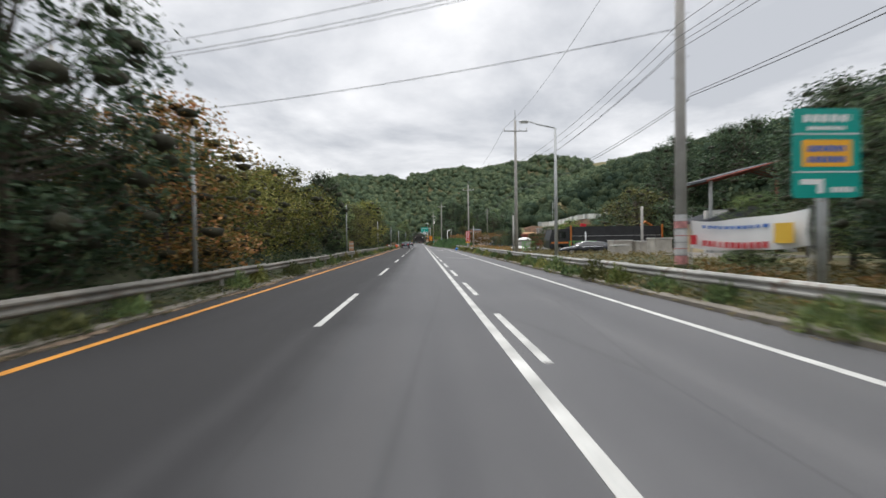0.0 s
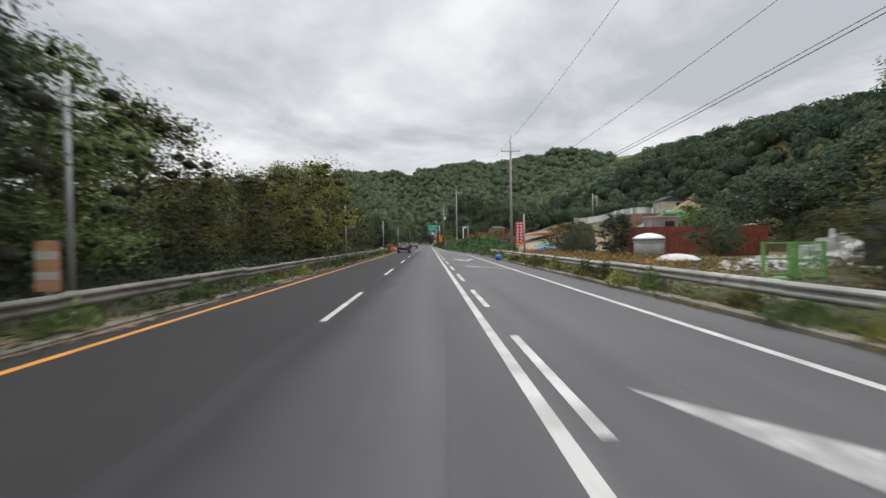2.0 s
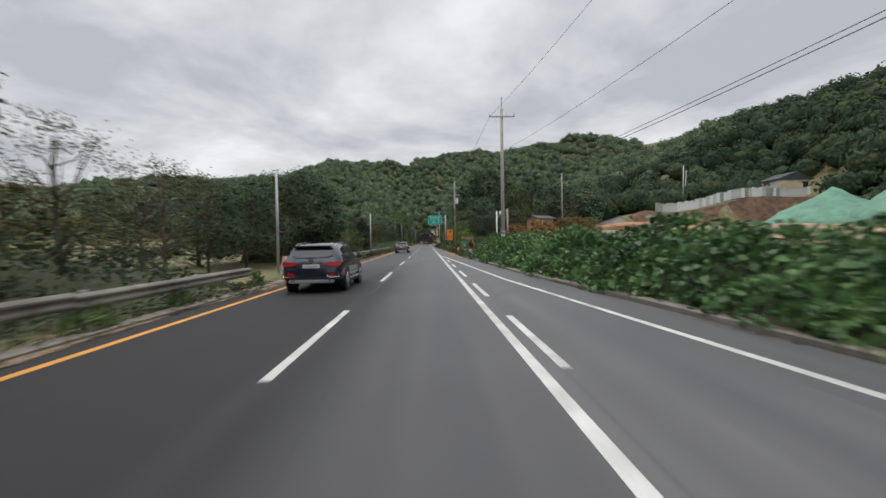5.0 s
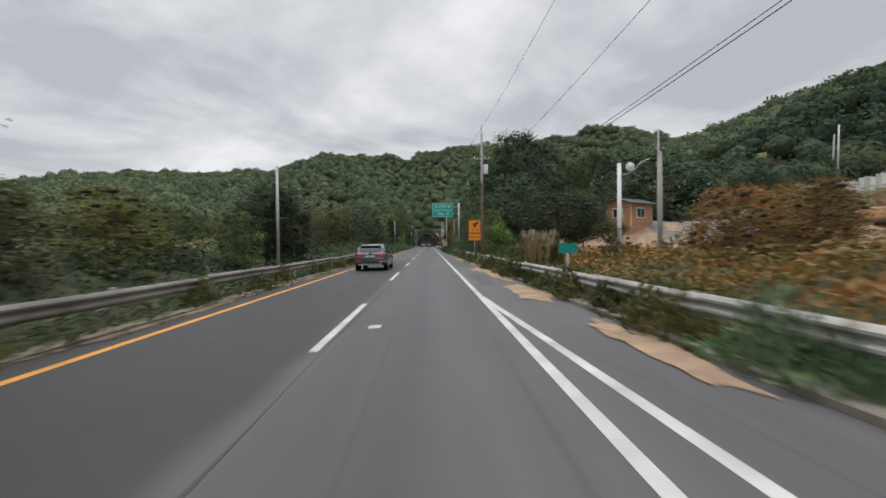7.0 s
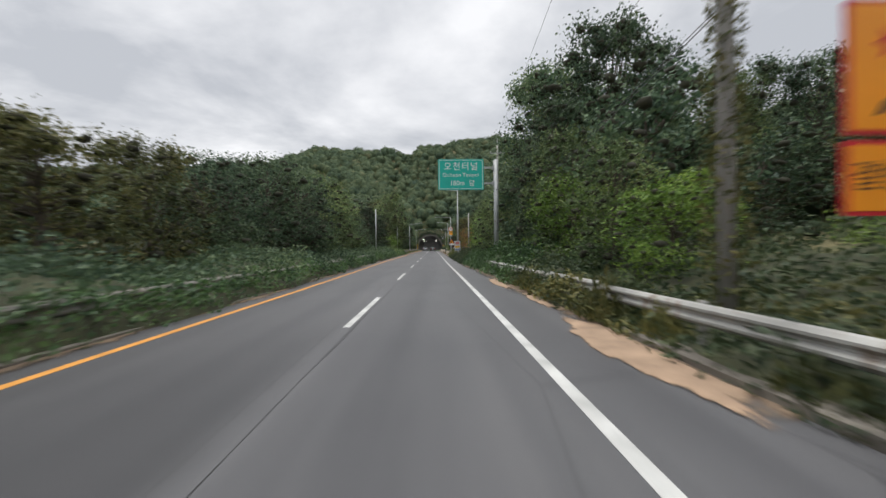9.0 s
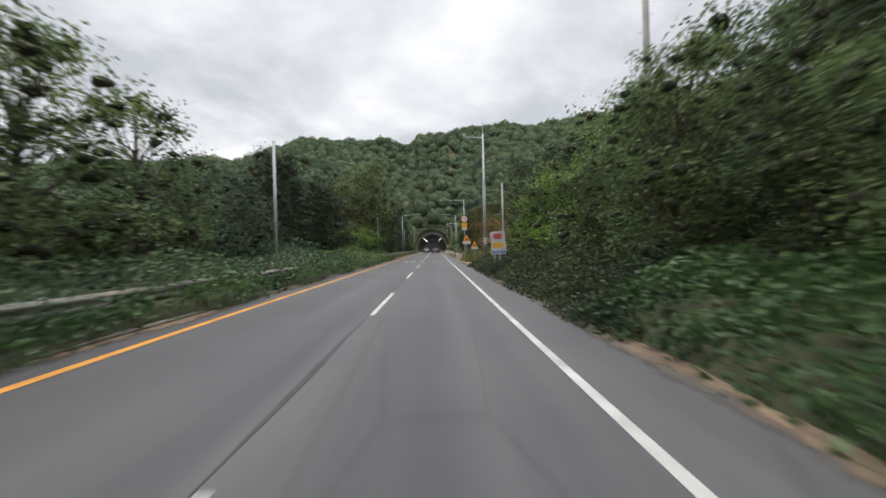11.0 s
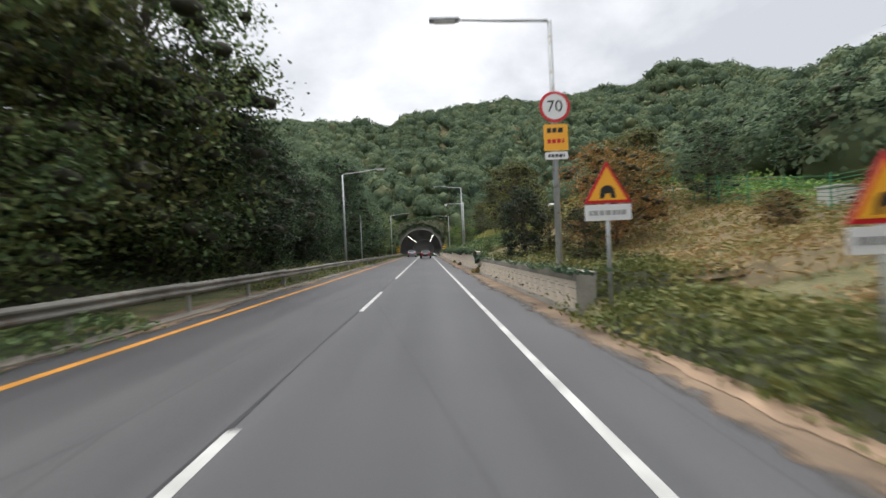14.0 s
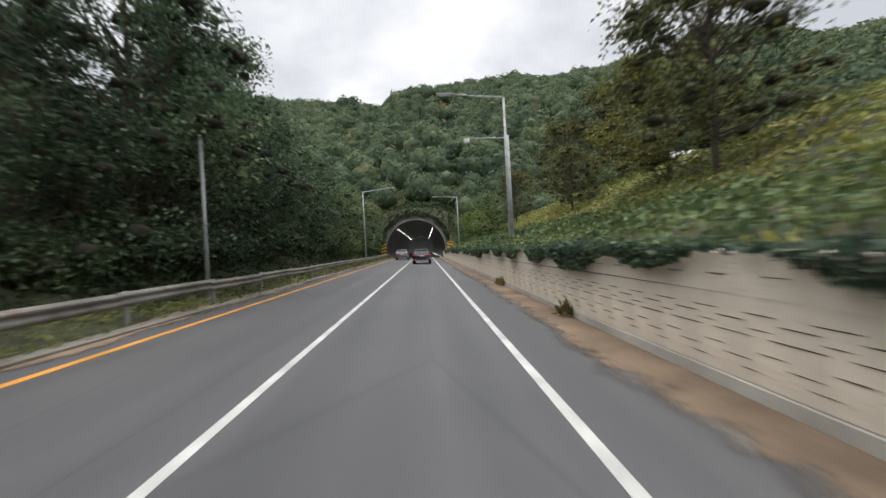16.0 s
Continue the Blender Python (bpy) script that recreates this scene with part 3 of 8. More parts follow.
for p, q in zip(road_rows, road_rows[1:]):
    for k in range(len(p)):
        k2 = (k + 1) % len(p)
        road_bm.faces.new((p[k], p[k2], q[k2], q[k]))
road = part("road", road_bm, ASPHALT)
tagged(road, "worn grey asphalt dual carriageway with white lane lines and a yellow median line", "road", kind="structure")

def line_half(y):
    """Half the width of the edge line: narrowed before the tunnel to fit the camera's view."""
    return float(np.interp(y, [180, 215], [0.08, 0.062]))


strip("median_line", -3.32, -3.16, -60, ROAD_END, YELLOW, road, 0.005, label="yellow median edge line")
strip("edge_line", lambda y: 3.2 - line_half(y), lambda y: 3.2 + line_half(y), -60, ROAD_END, PAINT, road, 0.005)


def merge_x(y):
    return np.interp(y, [-60, 84, 104, 118, 126, 131, 135, 137], [6.8, 6.8, 4.98, 4.28, 3.86, 3.57, 3.30, 3.22])


strip("merge_edge_line", lambda y: merge_x(y) - 0.08, lambda y: merge_x(y) + 0.08, -60, 136.5, PAINT, road, 0.004, 2.0)
for k in range(-4, 21):
    y = 13.0 * k
    if y < 267:
        strip("lane_dash", -0.07 if y < 190 else -0.058, 0.07 if y < 190 else 0.058, y, y + 5.3, PAINT, road, 0.005)
strip("lane_line", -0.058, 0.058, 273.2, ROAD_END, PAINT, road, 0.005)
for k in range(-13, 13):
    y = 33.3 + 7.24 * k
    strip("short_dash", 3.48, 3.62, y, y + 3.9, PAINT, road, 0.006)


def flat_shape(name, pts, mat, z=0.005, label=""):
    bm = bmesh.new()
    vs = [bm.verts.new((x, y, lift(x, y) + z)) for x, y in pts]
    bm.faces.new(vs)
    bmesh.ops.triangulate(bm, faces=bm.faces)
    bmesh.ops.recalc_face_normals(bm, faces=bm.faces)
    ex = bmesh.ops.extrude_face_region(bm, geom=bm.faces[:])
    bmesh.ops.translate(bm, vec=(0, 0, -0.003), verts=[g for g in ex["geom"] if isinstance(g, bmesh.types.BMVert)])
    return part(name, bm, mat, road, label)


# merge arrows and the give-way triangle of the ending lane
for y in (0.0, 25.1):
    flat_shape("merge_arrow", [(4.22, 34.45 + y), (5.46, 32.85 + y), (5.26, 32.72 + y), (6.70, 30.35 + y), (6.46, 30.18 + y), (5.10, 32.52 + y), (4.94, 32.36 + y)], PAINT_OLD, label="worn white merge arrow")
flat_shape("give_way_side", [(4.25, 70.6), (4.7, 70.35), (5.27, 67.3), (5.25, 66.1)], PAINT, label="side of a painted give-way triangle")
flat_shape("give_way_side", [(5.25, 66.1), (5.27, 67.3), (5.85, 70.35), (6.25, 70.6)], PAINT, label="side of a painted give-way triangle")
flat_shape("give_way_side", [(4.25, 70.6), (6.25, 70.6), (5.85, 70.2), (4.7, 70.2)], PAINT, 0.0055, label="base of a painted give-way triangle")
flat_shape("yellow_patch", [(5.0, 79.5), (6.2, 79.5), (6.2, 81.2), (5.0, 81.2)], OLD_YELLOW, label="worn yellow paint patch")
flat_shape("paint_dab", [(0.55, 131.8), (0.78, 131.8), (0.78, 132.1), (0.55, 132.1)], PAINT, label="short white paint dab")
for cx, seven in ((-1.35, -0.5), (1.72, -0.5)):
    mat = PAINT if cx < 0 else PAINT_OLD
    top, low = 250.0, 247.5
    x7 = cx - 0.45
    flat_shape("painted_seven", [(x7 - 0.28, top), (x7 + 0.12, top), (x7 - 0.02, low), (x7 - 0.15, low), (x7 - 0.03, top - 0.3), (x7 - 0.28, top - 0.3)], mat, label="digit seven of a painted 70")
    x0 = cx + 0.3
    outer = [(x0 + 0.26 * math.copysign(abs(math.cos(a)) ** 0.6, math.cos(a)), (top + low) / 2 + 1.25 * math.copysign(abs(math.sin(a)) ** 0.6, math.sin(a))) for a in np.linspace(0, 2 * math.pi, 25)[:-1]]
    inner = [(x0 + 0.15 * math.copysign(abs(math.cos(a)) ** 0.6, math.cos(a)), (top + low) / 2 + 0.98 * math.copysign(abs(math.sin(a)) ** 0.6, math.sin(a))) for a in np.linspace(0, 2 * math.pi, 25)[:-1]]
    bm = bmesh.new()
    vo = [bm.verts.new((x, y, lift(x, y) + 0.005)) for x, y in outer]
    vi = [bm.verts.new((x, y, lift(x, y) + 0.005)) for x, y in inner]
    for k in range(24):
        bm.faces.new((vo[k], vo[(k + 1) % 24], vi[(k + 1) % 24], vi[k]))
    part("painted_zero", bm, mat, road, "digit zero of a painted 70")

# kerbs and gravelly strips at the sides
def kerb(name, xf, y0, y1, w=0.32, h=0.13, label=""):
    n = int((y1 - y0) / 3)
    rng = random.Random(int(y0))
    bm = bmesh.new()
    rows = []
    for k in range(n + 1):
        y = y0 + (y1 - y0) * k / n
        x = xf(y) if callable(xf) else xf
        d = rng.uniform(-0.03, 0.03)
        prof = [(x, -0.1), (x, h * 0.8), (x + 0.04 * math.copysign(1, w), h), (x + w, h), (x + w, -0.1)]
        rows.append([bm.verts.new((px + d, y, lift(px, y) + pz + d * 0.5)) for px, pz in prof])
    for p, q in zip(rows, rows[1:]):
        for i in range(4):
            bm.faces.new((p[i], p[i + 1], q[i + 1], q[i]))
    bmesh.ops.recalc_face_normals(bm, faces=bm.faces)
    ob = part(name, bm, KERB)
    tagged(ob, label, "kerb", kind="structure")


kerb("kerb_left", -3.98, -60, 364, w=-0.35, h=0.06, label="low weathered concrete kerb along the median verge")
kerb("kerb_right", lambda y: right_edge(y) + 0.02, -60, 168, h=0.11, label="low weathered concrete kerb along the right verge")


strip("shoulder_soil", lambda y: right_edge(y) - 0.32 - 0.16 * math.sin(y * 0.45) * math.sin(y * 0.17) - 0.05 * math.sin(y * 1.7) - 0.05 * math.sin(y * 5.3 + 2 * math.sin(y * 1.1)), lambda y: right_edge(y) + 1.2, 164, 364, SHOULDER, road, 0.008, 0.3, "gritty brown soil washed along the shoulder")
strip("shoulder_soil", lambda y: -3.72 - 0.12 * math.sin(y * 0.6) - 0.08 * math.sin(y * 1.9), -4.9, -60, 364, SHOULDER, road, 0.015, 0.8, "gritty brown soil along the median kerb")
strip("shoulder_dust", lambda y: right_edge(y) - 0.62 - 0.22 * math.sin(y * 0.45 + 0.4) * math.sin(y * 0.17) - 0.07 * math.sin(y * 2.3) - 0.05 * math.sin(y * 7.1 + 2 * math.sin(y * 1.3)), lambda y: right_edge(y) - 0.1, 164, 364, DUST, road, 0.004, 0.3, "fine tan dust on the edge of the asphalt")
# tar seam along the lane joint, and streaks left by leaking loads
strip("tar_seam", lambda y: 0.13 + 0.02 * math.sin(y * 0.7), lambda y: 0.155 + 0.025 * math.sin(y * 0.9 + 1), 100, 182, TAR, road, 0.0035, 0.8, "thin black tar seam along the lane joint")
strip("tar_seam", lambda y: -0.105 + 0.02 * math.sin(y * 0.7), lambda y: -0.05 + 0.025 * math.sin(y * 0.9 + 1), 182, 273, TAR, road, 0.0035, 0.8, "thin black tar seam along the lane joint")
OILY = material("oil_stained_asphalt", (0.062, 0.062, 0.064), 0.5, scale=3, vary=0.3)


def oil_streak(y0, y1, xc, w, seed):
    rng = random.Random(seed)
    n = 14
    mid = [(xc + rng.uniform(-0.25, 0.25) * w, y0 + (y1 - y0) * k / n, w * math.sin(math.pi * (k + 0.3) / (n + 0.6)) * rng.uniform(0.35, 1.0)) for k in range(n + 1)]
    flat_shape("oil_streak", [(x - h, y) for x, y, h in mid] + [(x + h, y) for x, y, h in mid[::-1]], OILY, 0.0035, "dark oily streak in the wheel track")


for y0, y1, xc, w, sd in ((145.2, 146.6, 2.62, 0.07, 1), (150.0, 151.0, 2.5, 0.09, 2), (148.8, 149.2, 1.42, 0.13, 5), (134, 136, 0.4, 0.05, 8)):
    oil_streak(y0, y1, xc, w, sd)


def sand_patch(y0, y1, xi, xo, seed):
    rng = random.Random(seed)
    n = 90
    pts = [((xi + xo) / 2 + (xo - xi) / 2 * math.cos(a) * (0.86 + 0.16 * math.sin(3 * a + seed) + 0.07 * math.sin(11 * a + 2 * seed) + rng.uniform(-0.05, 0.05)), (y0 + y1) / 2 + (y1 - y0) / 2 * math.sin(a) * (0.9 + 0.1 * math.sin(5 * a + seed) + rng.uniform(-0.03, 0.03))) for a in np.linspace(0, 2 * math.pi, n + 1)[:-1]]
    bm = bmesh.new()
    cx, cy = (xi + xo) / 2, (y0 + y1) / 2
    rings = [[bm.verts.new((cx + (x - cx) * f, cy + (y - cy) * f, lift(cx + (x - cx) * f, cy) + 0.0115 + h)) for x, y in pts] for f, h in ((1.0, 0.0), (0.72, 0.012), (0.36, 0.02))]
    c = bm.verts.new((cx, cy, lift(cx, cy) + 0.036))
    for a, b in zip(rings, rings[1:]):
        for k in range(n):
            bm.faces.new((a[k], a[(k + 1) % n], b[(k + 1) % n], b[k]))
    for k in range(n):
        bm.faces.new((c, rings[-1][k], rings[-1][(k + 1) % n]))
    bmesh.ops.recalc_face_normals(bm, faces=bm.faces)
    ob = part("sand_drift", bm, DRIFT, smooth=True)
    ob.data.attributes.new("cover", "FLOAT", "POINT").data.foreach_set("value", [0.15] * n + [0.75] * n + [1.1] * n + [1.2])
    tagged(ob, "orange-tan sand washed onto the asphalt shoulder", "sand", "sand drifts on the shoulder")


for y0, y1, xi, xo, sd in ((127, 133, 4.5, 5.5, 1), (134.3, 141, 4.0, 5.6, 2), (139.5, 153, 4.4, 5.6, 3), (146.5, 152.5, 3.95, 5.45, 4), (153.8, 159.0, 4.65, 5.35, 14), (163.2, 170.6, 4.05, 5.25, 5), (171, 175, 4.5, 4.95, 6), (239, 246, 4.3, 6.3, 7), (242.5, 252, 4.1, 9.6, 8), (250, 257, 4.75, 5.45, 9), (176, 183, 4.2, 4.8, 11)):
    sand_patch(y0, y1, xi, xo, sd)


def dark_patch(y0, y1, x0, x1, seed):
    """A stain of wet, tarry dirt with a ragged edge on the shoulder."""
    rng = random.Random(seed)
    n = 44
    left = [(x0 + 0.14 * math.sin(k * 0.55 + seed) + rng.uniform(-0.05, 0.05), y0 + (y1 - y0) * k / n) for k in range(n + 1)]
    right = [(x1 + 0.12 * math.sin(k * 0.7 + 2 * seed) + rng.uniform(-0.05, 0.05), y0 + (y1 - y0) * k / n) for k in range(n + 1)]
    flat_shape("damp_patch", left + right[::-1], OILY, 0.0036 + 0.001 * (seed % 2), "dark damp dirt on the shoulder")


for y0, y1, x0, x1, sd in ((153.2, 160.6, 3.75, 4.4, 1), (156.5, 163.0, 4.5, 4.75, 2), (140.5, 147.0, 3.7, 4.2, 3)):
    dark_patch(y0, y1, x0, x1, sd)
# ---------- trees and undergrowth ----------
ico_bm = bmesh.new()
bmesh.ops.create_icosphere(ico_bm, subdivisions=1, radius=1.0)
ico_bm.verts.ensure_lookup_table()
ICO = np.array([p.co[:] for p in ico_bm.verts])
ICO_F = np.array([[q.index for q in fc.verts] for fc in ico_bm.faces])
ico_bm.free()


def tree_kind(seed, height, radius, low, clusters, per, leaf, mat, lean=0.0, dense=0.42):
    """A tree: tapered trunk with limbs to every leaf mass, and a crown of separate leaves. Returned at the origin."""
    rng, rnd = np.random.default_rng(seed), random.Random(seed)
    top = thing("tree")
    bm = bmesh.new()
    path = [Vector((lean * height * (k / 6) ** 2 + rnd.uniform(-0.12, 0.12) * (k > 0), rnd.uniform(-0.12, 0.12) * (k > 0), 0.88 * height * k / 6 - 0.3 * (k == 0))) for k in range(7)]
    r0 = 0.013 * height + 0.03
    tube(path, [r0 * (1 - 0.13 * k) for k in range(7)], 7, bm)
    pts, cores = [], []
    for c in range(clusters):
        u = rnd.random()
        zf = low + (1 - low) * (0.08 + 0.88 * u)
        wide = radius * math.sin(math.pi * min(0.97, 0.18 + 0.72 * u)) ** 0.7
        ang, rad = rnd.uniform(0, 2 * math.pi), wide * math.sqrt(rnd.uniform(0.12, 1.0))
        k = min(5, int(6 * zf * 0.8))
        root = path[k].lerp(path[k + 1], rnd.random())
        tip = Vector((path[6].x * zf + rad * math.cos(ang), rad * math.sin(ang), zf * height))
        mid = root.lerp(tip, 0.55) + Vector((0, 0, -0.06 * height * rnd.random()))
        tube([root, mid, tip], [r0 * 0.32, r0 * 0.2, 0.012], 4, bm, cap=False)
        spread = radius * rnd.uniform(0.16, 0.34)
        n = int(per * rnd.uniform(0.6, 1.3))
        d = rng.normal(size=(n, 3))
        d *= rng.uniform(0.35, 1.05, (n, 1)) / np.linalg.norm(d, axis=1)[:, None]
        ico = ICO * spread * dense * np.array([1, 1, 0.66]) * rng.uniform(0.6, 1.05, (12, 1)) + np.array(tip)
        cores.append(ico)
        p = d * spread * 1.5 * np.array([1, 1, 0.66]) * rng.uniform(0.8, 1.12, (n, 1)) + np.array(tip)
        pts.append(p)
    part("trunk", bm, BARK, top)
    at = np.concatenate(pts)
    fit = np.array([1.05, 1.05, height / np.percentile(at[:, 2], 99.3)])
    at *= fit
    at[:, 2] = np.maximum(at[:, 2], 0.25)
    v, f = leaf_arrays(rng, at, leaf * rng.uniform(0.6, 1.25, len(at)), 0.0, 0.55)
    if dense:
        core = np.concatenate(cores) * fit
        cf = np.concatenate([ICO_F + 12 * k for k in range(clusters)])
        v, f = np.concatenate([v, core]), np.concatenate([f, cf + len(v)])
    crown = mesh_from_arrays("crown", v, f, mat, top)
    if dense:  # cores coloured dark, like the shade inside each clump
        crown.data.materials.append(CORE_SHADE)
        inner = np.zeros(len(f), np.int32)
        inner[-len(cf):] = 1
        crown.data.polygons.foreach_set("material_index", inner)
    return top


KINDS = {
    "broad": (tree_kind(1, 9.0, 3.2, 0.12, 70, 120, 0.21, GREEN), "broad green roadside tree with dense foliage"),
    "deep": (tree_kind(2, 11.0, 3.6, 0.08, 80, 118, 0.23, DEEP), "tall dark green tree with heavy foliage"),
    "autumn": (tree_kind(3, 7.5, 3.0, 0.06, 70, 120, 0.19, AUTUMN), "bushy tree turning orange and brown"),
    "olive": (tree_kind(4, 8.5, 3.0, 0.12, 68, 118, 0.20, OLIVE), "olive green tree with yellowing leaves"),
    "thin": (tree_kind(5, 8.5, 2.4, 0.22, 34, 52, 0.16, OLIVE, 0.05, 0.0), "slender tree with thin see-through foliage"),
    "lime": (tree_kind(6, 6.0, 2.7, 0.06, 64, 115, 0.195, LIME), "light green bushy tree"),
    "tall": (tree_kind(7, 14.0, 4.0, 0.05, 120, 140, 0.24, DEEP), "very tall dark green tree with heavy foliage"),
    "leafy": (tree_kind(13, 14.0, 4.2, 0.04, 120, 140, 0.24, GREEN), "very tall green tree, leafy down to the ground"),
    "spread": (tree_kind(9, 10.0, 5.4, 0.46, 110, 190, 0.17, DARKLEAF, 0.04, 0.3), "wide spreading dark green tree with a forked trunk"),
    "back": (tree_kind(10, 10.0, 3.6, 0.05, 66, 62, 0.33, DEEP), "dense dark green tree of the roadside wood"),
    "backolive": (tree_kind(12, 8.0, 3.2, 0.05, 60, 58, 0.30, OLIVE), "olive green tree of the roadside wood"),
    "golden": (tree_kind(14, 7.5, 3.0, 0.06, 72, 120, 0.18, GOLD), "bushy tree with yellow-green autumn leaves"),
    "evergreen": (tree_kind(15, 10.0, 3.4, 0.03, 105, 135, 0.2, DARKLEAF, 0.0, 0.5), "dense dark evergreen tree, leafy to the ground"),
    "pine": (tree_kind(8, 10.0, 3.0, 0.12, 60, 120, 0.19, DARKLEAF, 0.02), "dark pine with dense layered foliage"),
}
FIRST = set()
OWN = {"evergreen": 10.0, "golden": 7.5, "broad": 9.0, "deep": 11.0, "autumn": 7.5, "olive": 8.5, "thin": 8.5, "lime": 6.0, "tall": 14.0, "leafy": 14.0, "pine": 10.0, "spread": 10.0, "back": 10.0, "backolive": 8.0}
# width and height factors per kind, set so trees fit the camera's view
KIND_SCALE = {"evergreen": (0.82, 0.95), "golden": (1.0, 0.95), "broad": (0.84, 0.86), "deep": (0.79, 0.74), "autumn": (1.25, 1.15), "olive": (0.94, 0.93), "thin": (0.87, 0.80), "lime": (0.69, 0.71), "tall": (1.05, 0.99), "leafy": (0.64, 0.62), "spread": (0.86, 0.78), "back": (0.84, 0.68), "backolive": (1.3, 1.1), "pine": (0.72, 0.68)}


def plant(kind, x, y, height, spin, group, squash=1.0):
    ob, label = KINDS[kind]
    # not applied to the left past y = 226, where heights were refitted to the view
    wide, high = KIND_SCALE[kind] if x > 0 or y < 226 else (1.0, 1.0)
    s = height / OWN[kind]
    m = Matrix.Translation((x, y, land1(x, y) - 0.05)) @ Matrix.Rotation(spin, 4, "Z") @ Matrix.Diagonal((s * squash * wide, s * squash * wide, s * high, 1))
    if kind not in FIRST:
        FIRST.add(kind)
        ob.matrix_basis = m
        return tagged(ob, label, "tree", group)
    new_one = copy_thing(ob, m @ Matrix.Diagonal((1 / ob.scale.x, 1 / ob.scale.y, 1 / ob.scale.z, 1)))
    return tagged(new_one, label, "tree", group)


tr = random.Random(11)
LEFT_Y = [-30, 0, 3.5, 6, 10, 17, 24, 28, 31, 34, 38, 46, 50, 58, 62, 66, 76, 79, 88, 98, 104, 116, 122, 129, 134, 138, 150, 156, 160, 167, 170, 180, 189, 195, 205, 229, 237, 240, 244, 248, 252, 258, 265.5, 268.5, 271, 275, 284, 288, 291, 294, 297, 301, 304, 310, 330, 365]
LEFT_H = [9, 8.8, 8.6, 5.8, 5.6, 6.2, 7.4, 7.6, 5.6, 6.2, 8.8, 8.6, 5.6, 6, 7.3, 8.0, 8.2, 7, 6.6, 6.2, 6, 8, 11, 9.4, 3.8, 3.5, 4.6, 4.8, 6, 6.2, 4.4, 7.6, 9, 9.2, 8.6, 6.4, 6.8, 5, 5, 7, 10, 11.5, 12.8, 10.2, 8.8, 7.8, 8.0, 7.4, 8, 8.8, 10, 12.5, 13, 11, 9.5, 9.5]


def left_kind(y):
    if y < 5:
        return tr.choice(["deep", "deep", "autumn"]) if y < -4 else "deep"
    if y < 11:
        return "autumn"
    if y < 31:
        return "golden" if y < 15 else tr.choice(["golden", "golden", "olive"])
    if y < 46:
        return tr.choice(["broad", "evergreen", "evergreen", "olive"])
    if y < 57:
        return tr.choice(["broad", "olive", "golden", "olive"])
    if y < 75:
        return tr.choice(["thin", "olive", "thin"]) if y > 70 else tr.choice(["golden", "golden", "olive"])
    if y < 108:
        return tr.choice(["thin", "thin", "olive", "thin"])
    if y < 134:
        return tr.choice(["deep", "pine", "deep"])
    if y < 148:
        return tr.choice(["olive", "golden", "broad"])
    if y < 157:
        return "evergreen"
    if y < 169:
        return "thin"
    if y < 178:
        return tr.choice(["olive", "lime", "olive"])
    if y < 215:
        return tr.choice(["deep", "broad", "deep", "broad"])
    if y < 241:
        return "evergreen" if y > 221 else "deep"
    if y < 247:
        return tr.choice(["lime", "olive"])
    if y < 268:
        return tr.choice(["leafy", "olive", "leafy"])
    if 288 < y < 307:
        return "tall"
    return tr.choice(["deep", "deep", "broad"]) if y > 290 else tr.choice(["evergreen", "deep", "evergreen"])


y = -26.0
while y < 362:
    hgt = float(np.interp(y, LEFT_Y, LEFT_H)) * tr.uniform(0.9, 1.1)
    xn = -7.9 - tr.uniform(0, 1.6) - (1.6 if 104 < y < 118 else 0)
    plant(left_kind(y), xn, y, hgt, tr.uniform(0, 6.28), "trees along the median verge", tr.uniform(0.95, 1.15))
    y += tr.uniform(3.3, 4.6)
y = -20.0
while y < 362:
    hgt = float(np.interp(y, LEFT_Y, LEFT_H)) * tr.uniform(0.9, 1.1) * (0.6 if 62 < y < 106 or 154 < y < 171 else 1.0)
    plant("backolive" if y < 106 or 134 < y < 180 else "back", -13.0 - tr.uniform(0, 4), y, hgt, tr.uniform(0, 6.28), "trees along the median verge", tr.uniform(1.1, 1.4))
    y += tr.uniform(6.0, 8.0)

# the wooded slope across the road
RIGHT = []
y = 174.0
while y < 236:
    hgt = float(np.interp(y, [174, 180, 184, 189, 194, 212, 225, 236], [6.0, 7.4, 8.6, 11.5, 13.0, 11.5, 9.5, 7.5])) * tr.uniform(0.88, 1.1)
    kind = tr.choice(["leafy", "tall", "leafy"]) if hgt > 9.8 else tr.choice(["broad", "lime", "lime"]) if hgt > 6.5 else tr.choice(["lime", "broad", "lime"])
    RIGHT.append((kind, 8.4 + tr.uniform(0, 1.4) + (1.4 if y > 212 or 186 < y < 198 else 0), y, hgt))
    y += tr.uniform(3.0, 4.2)
y = 184.0
while y < 250:
    RIGHT.append((tr.choice(["back", "deep", "back"]), 13.0 + tr.uniform(0, 3), y, float(np.interp(y, [180, 192, 230, 250], [13, 16, 11.5, 8])) * tr.uniform(0.9, 1.1)))
    y += tr.uniform(4.0, 5.5)
for row in RIGHT:
    plant(*row, tr.uniform(0, 6.28), "trees on the wooded slope", tr.uniform(0.85, 1.0))
# verge and first yard
for kind, x, y, hgt in (
    ("deep", 22, -6, 10), ("broad", 19, 0, 9), ("back", 42, 18, 12), ("back", 37, 12, 11), ("back", 33, 4, 12), ("back", 28, -6, 12),
    ("back", 44, 26, 13), ("olive", 24, 15, 4.5), ("deep", 16, -4, 9), ("deep", 15.5, 2.5, 8), ("broad", 18, 6, 6.5), ("broad", 15, 8.6, 3.8),
):
    plant(kind, x, y, hgt, tr.uniform(0, 6.28), "scattered trees and bushes", tr.uniform(1.0, 1.2))
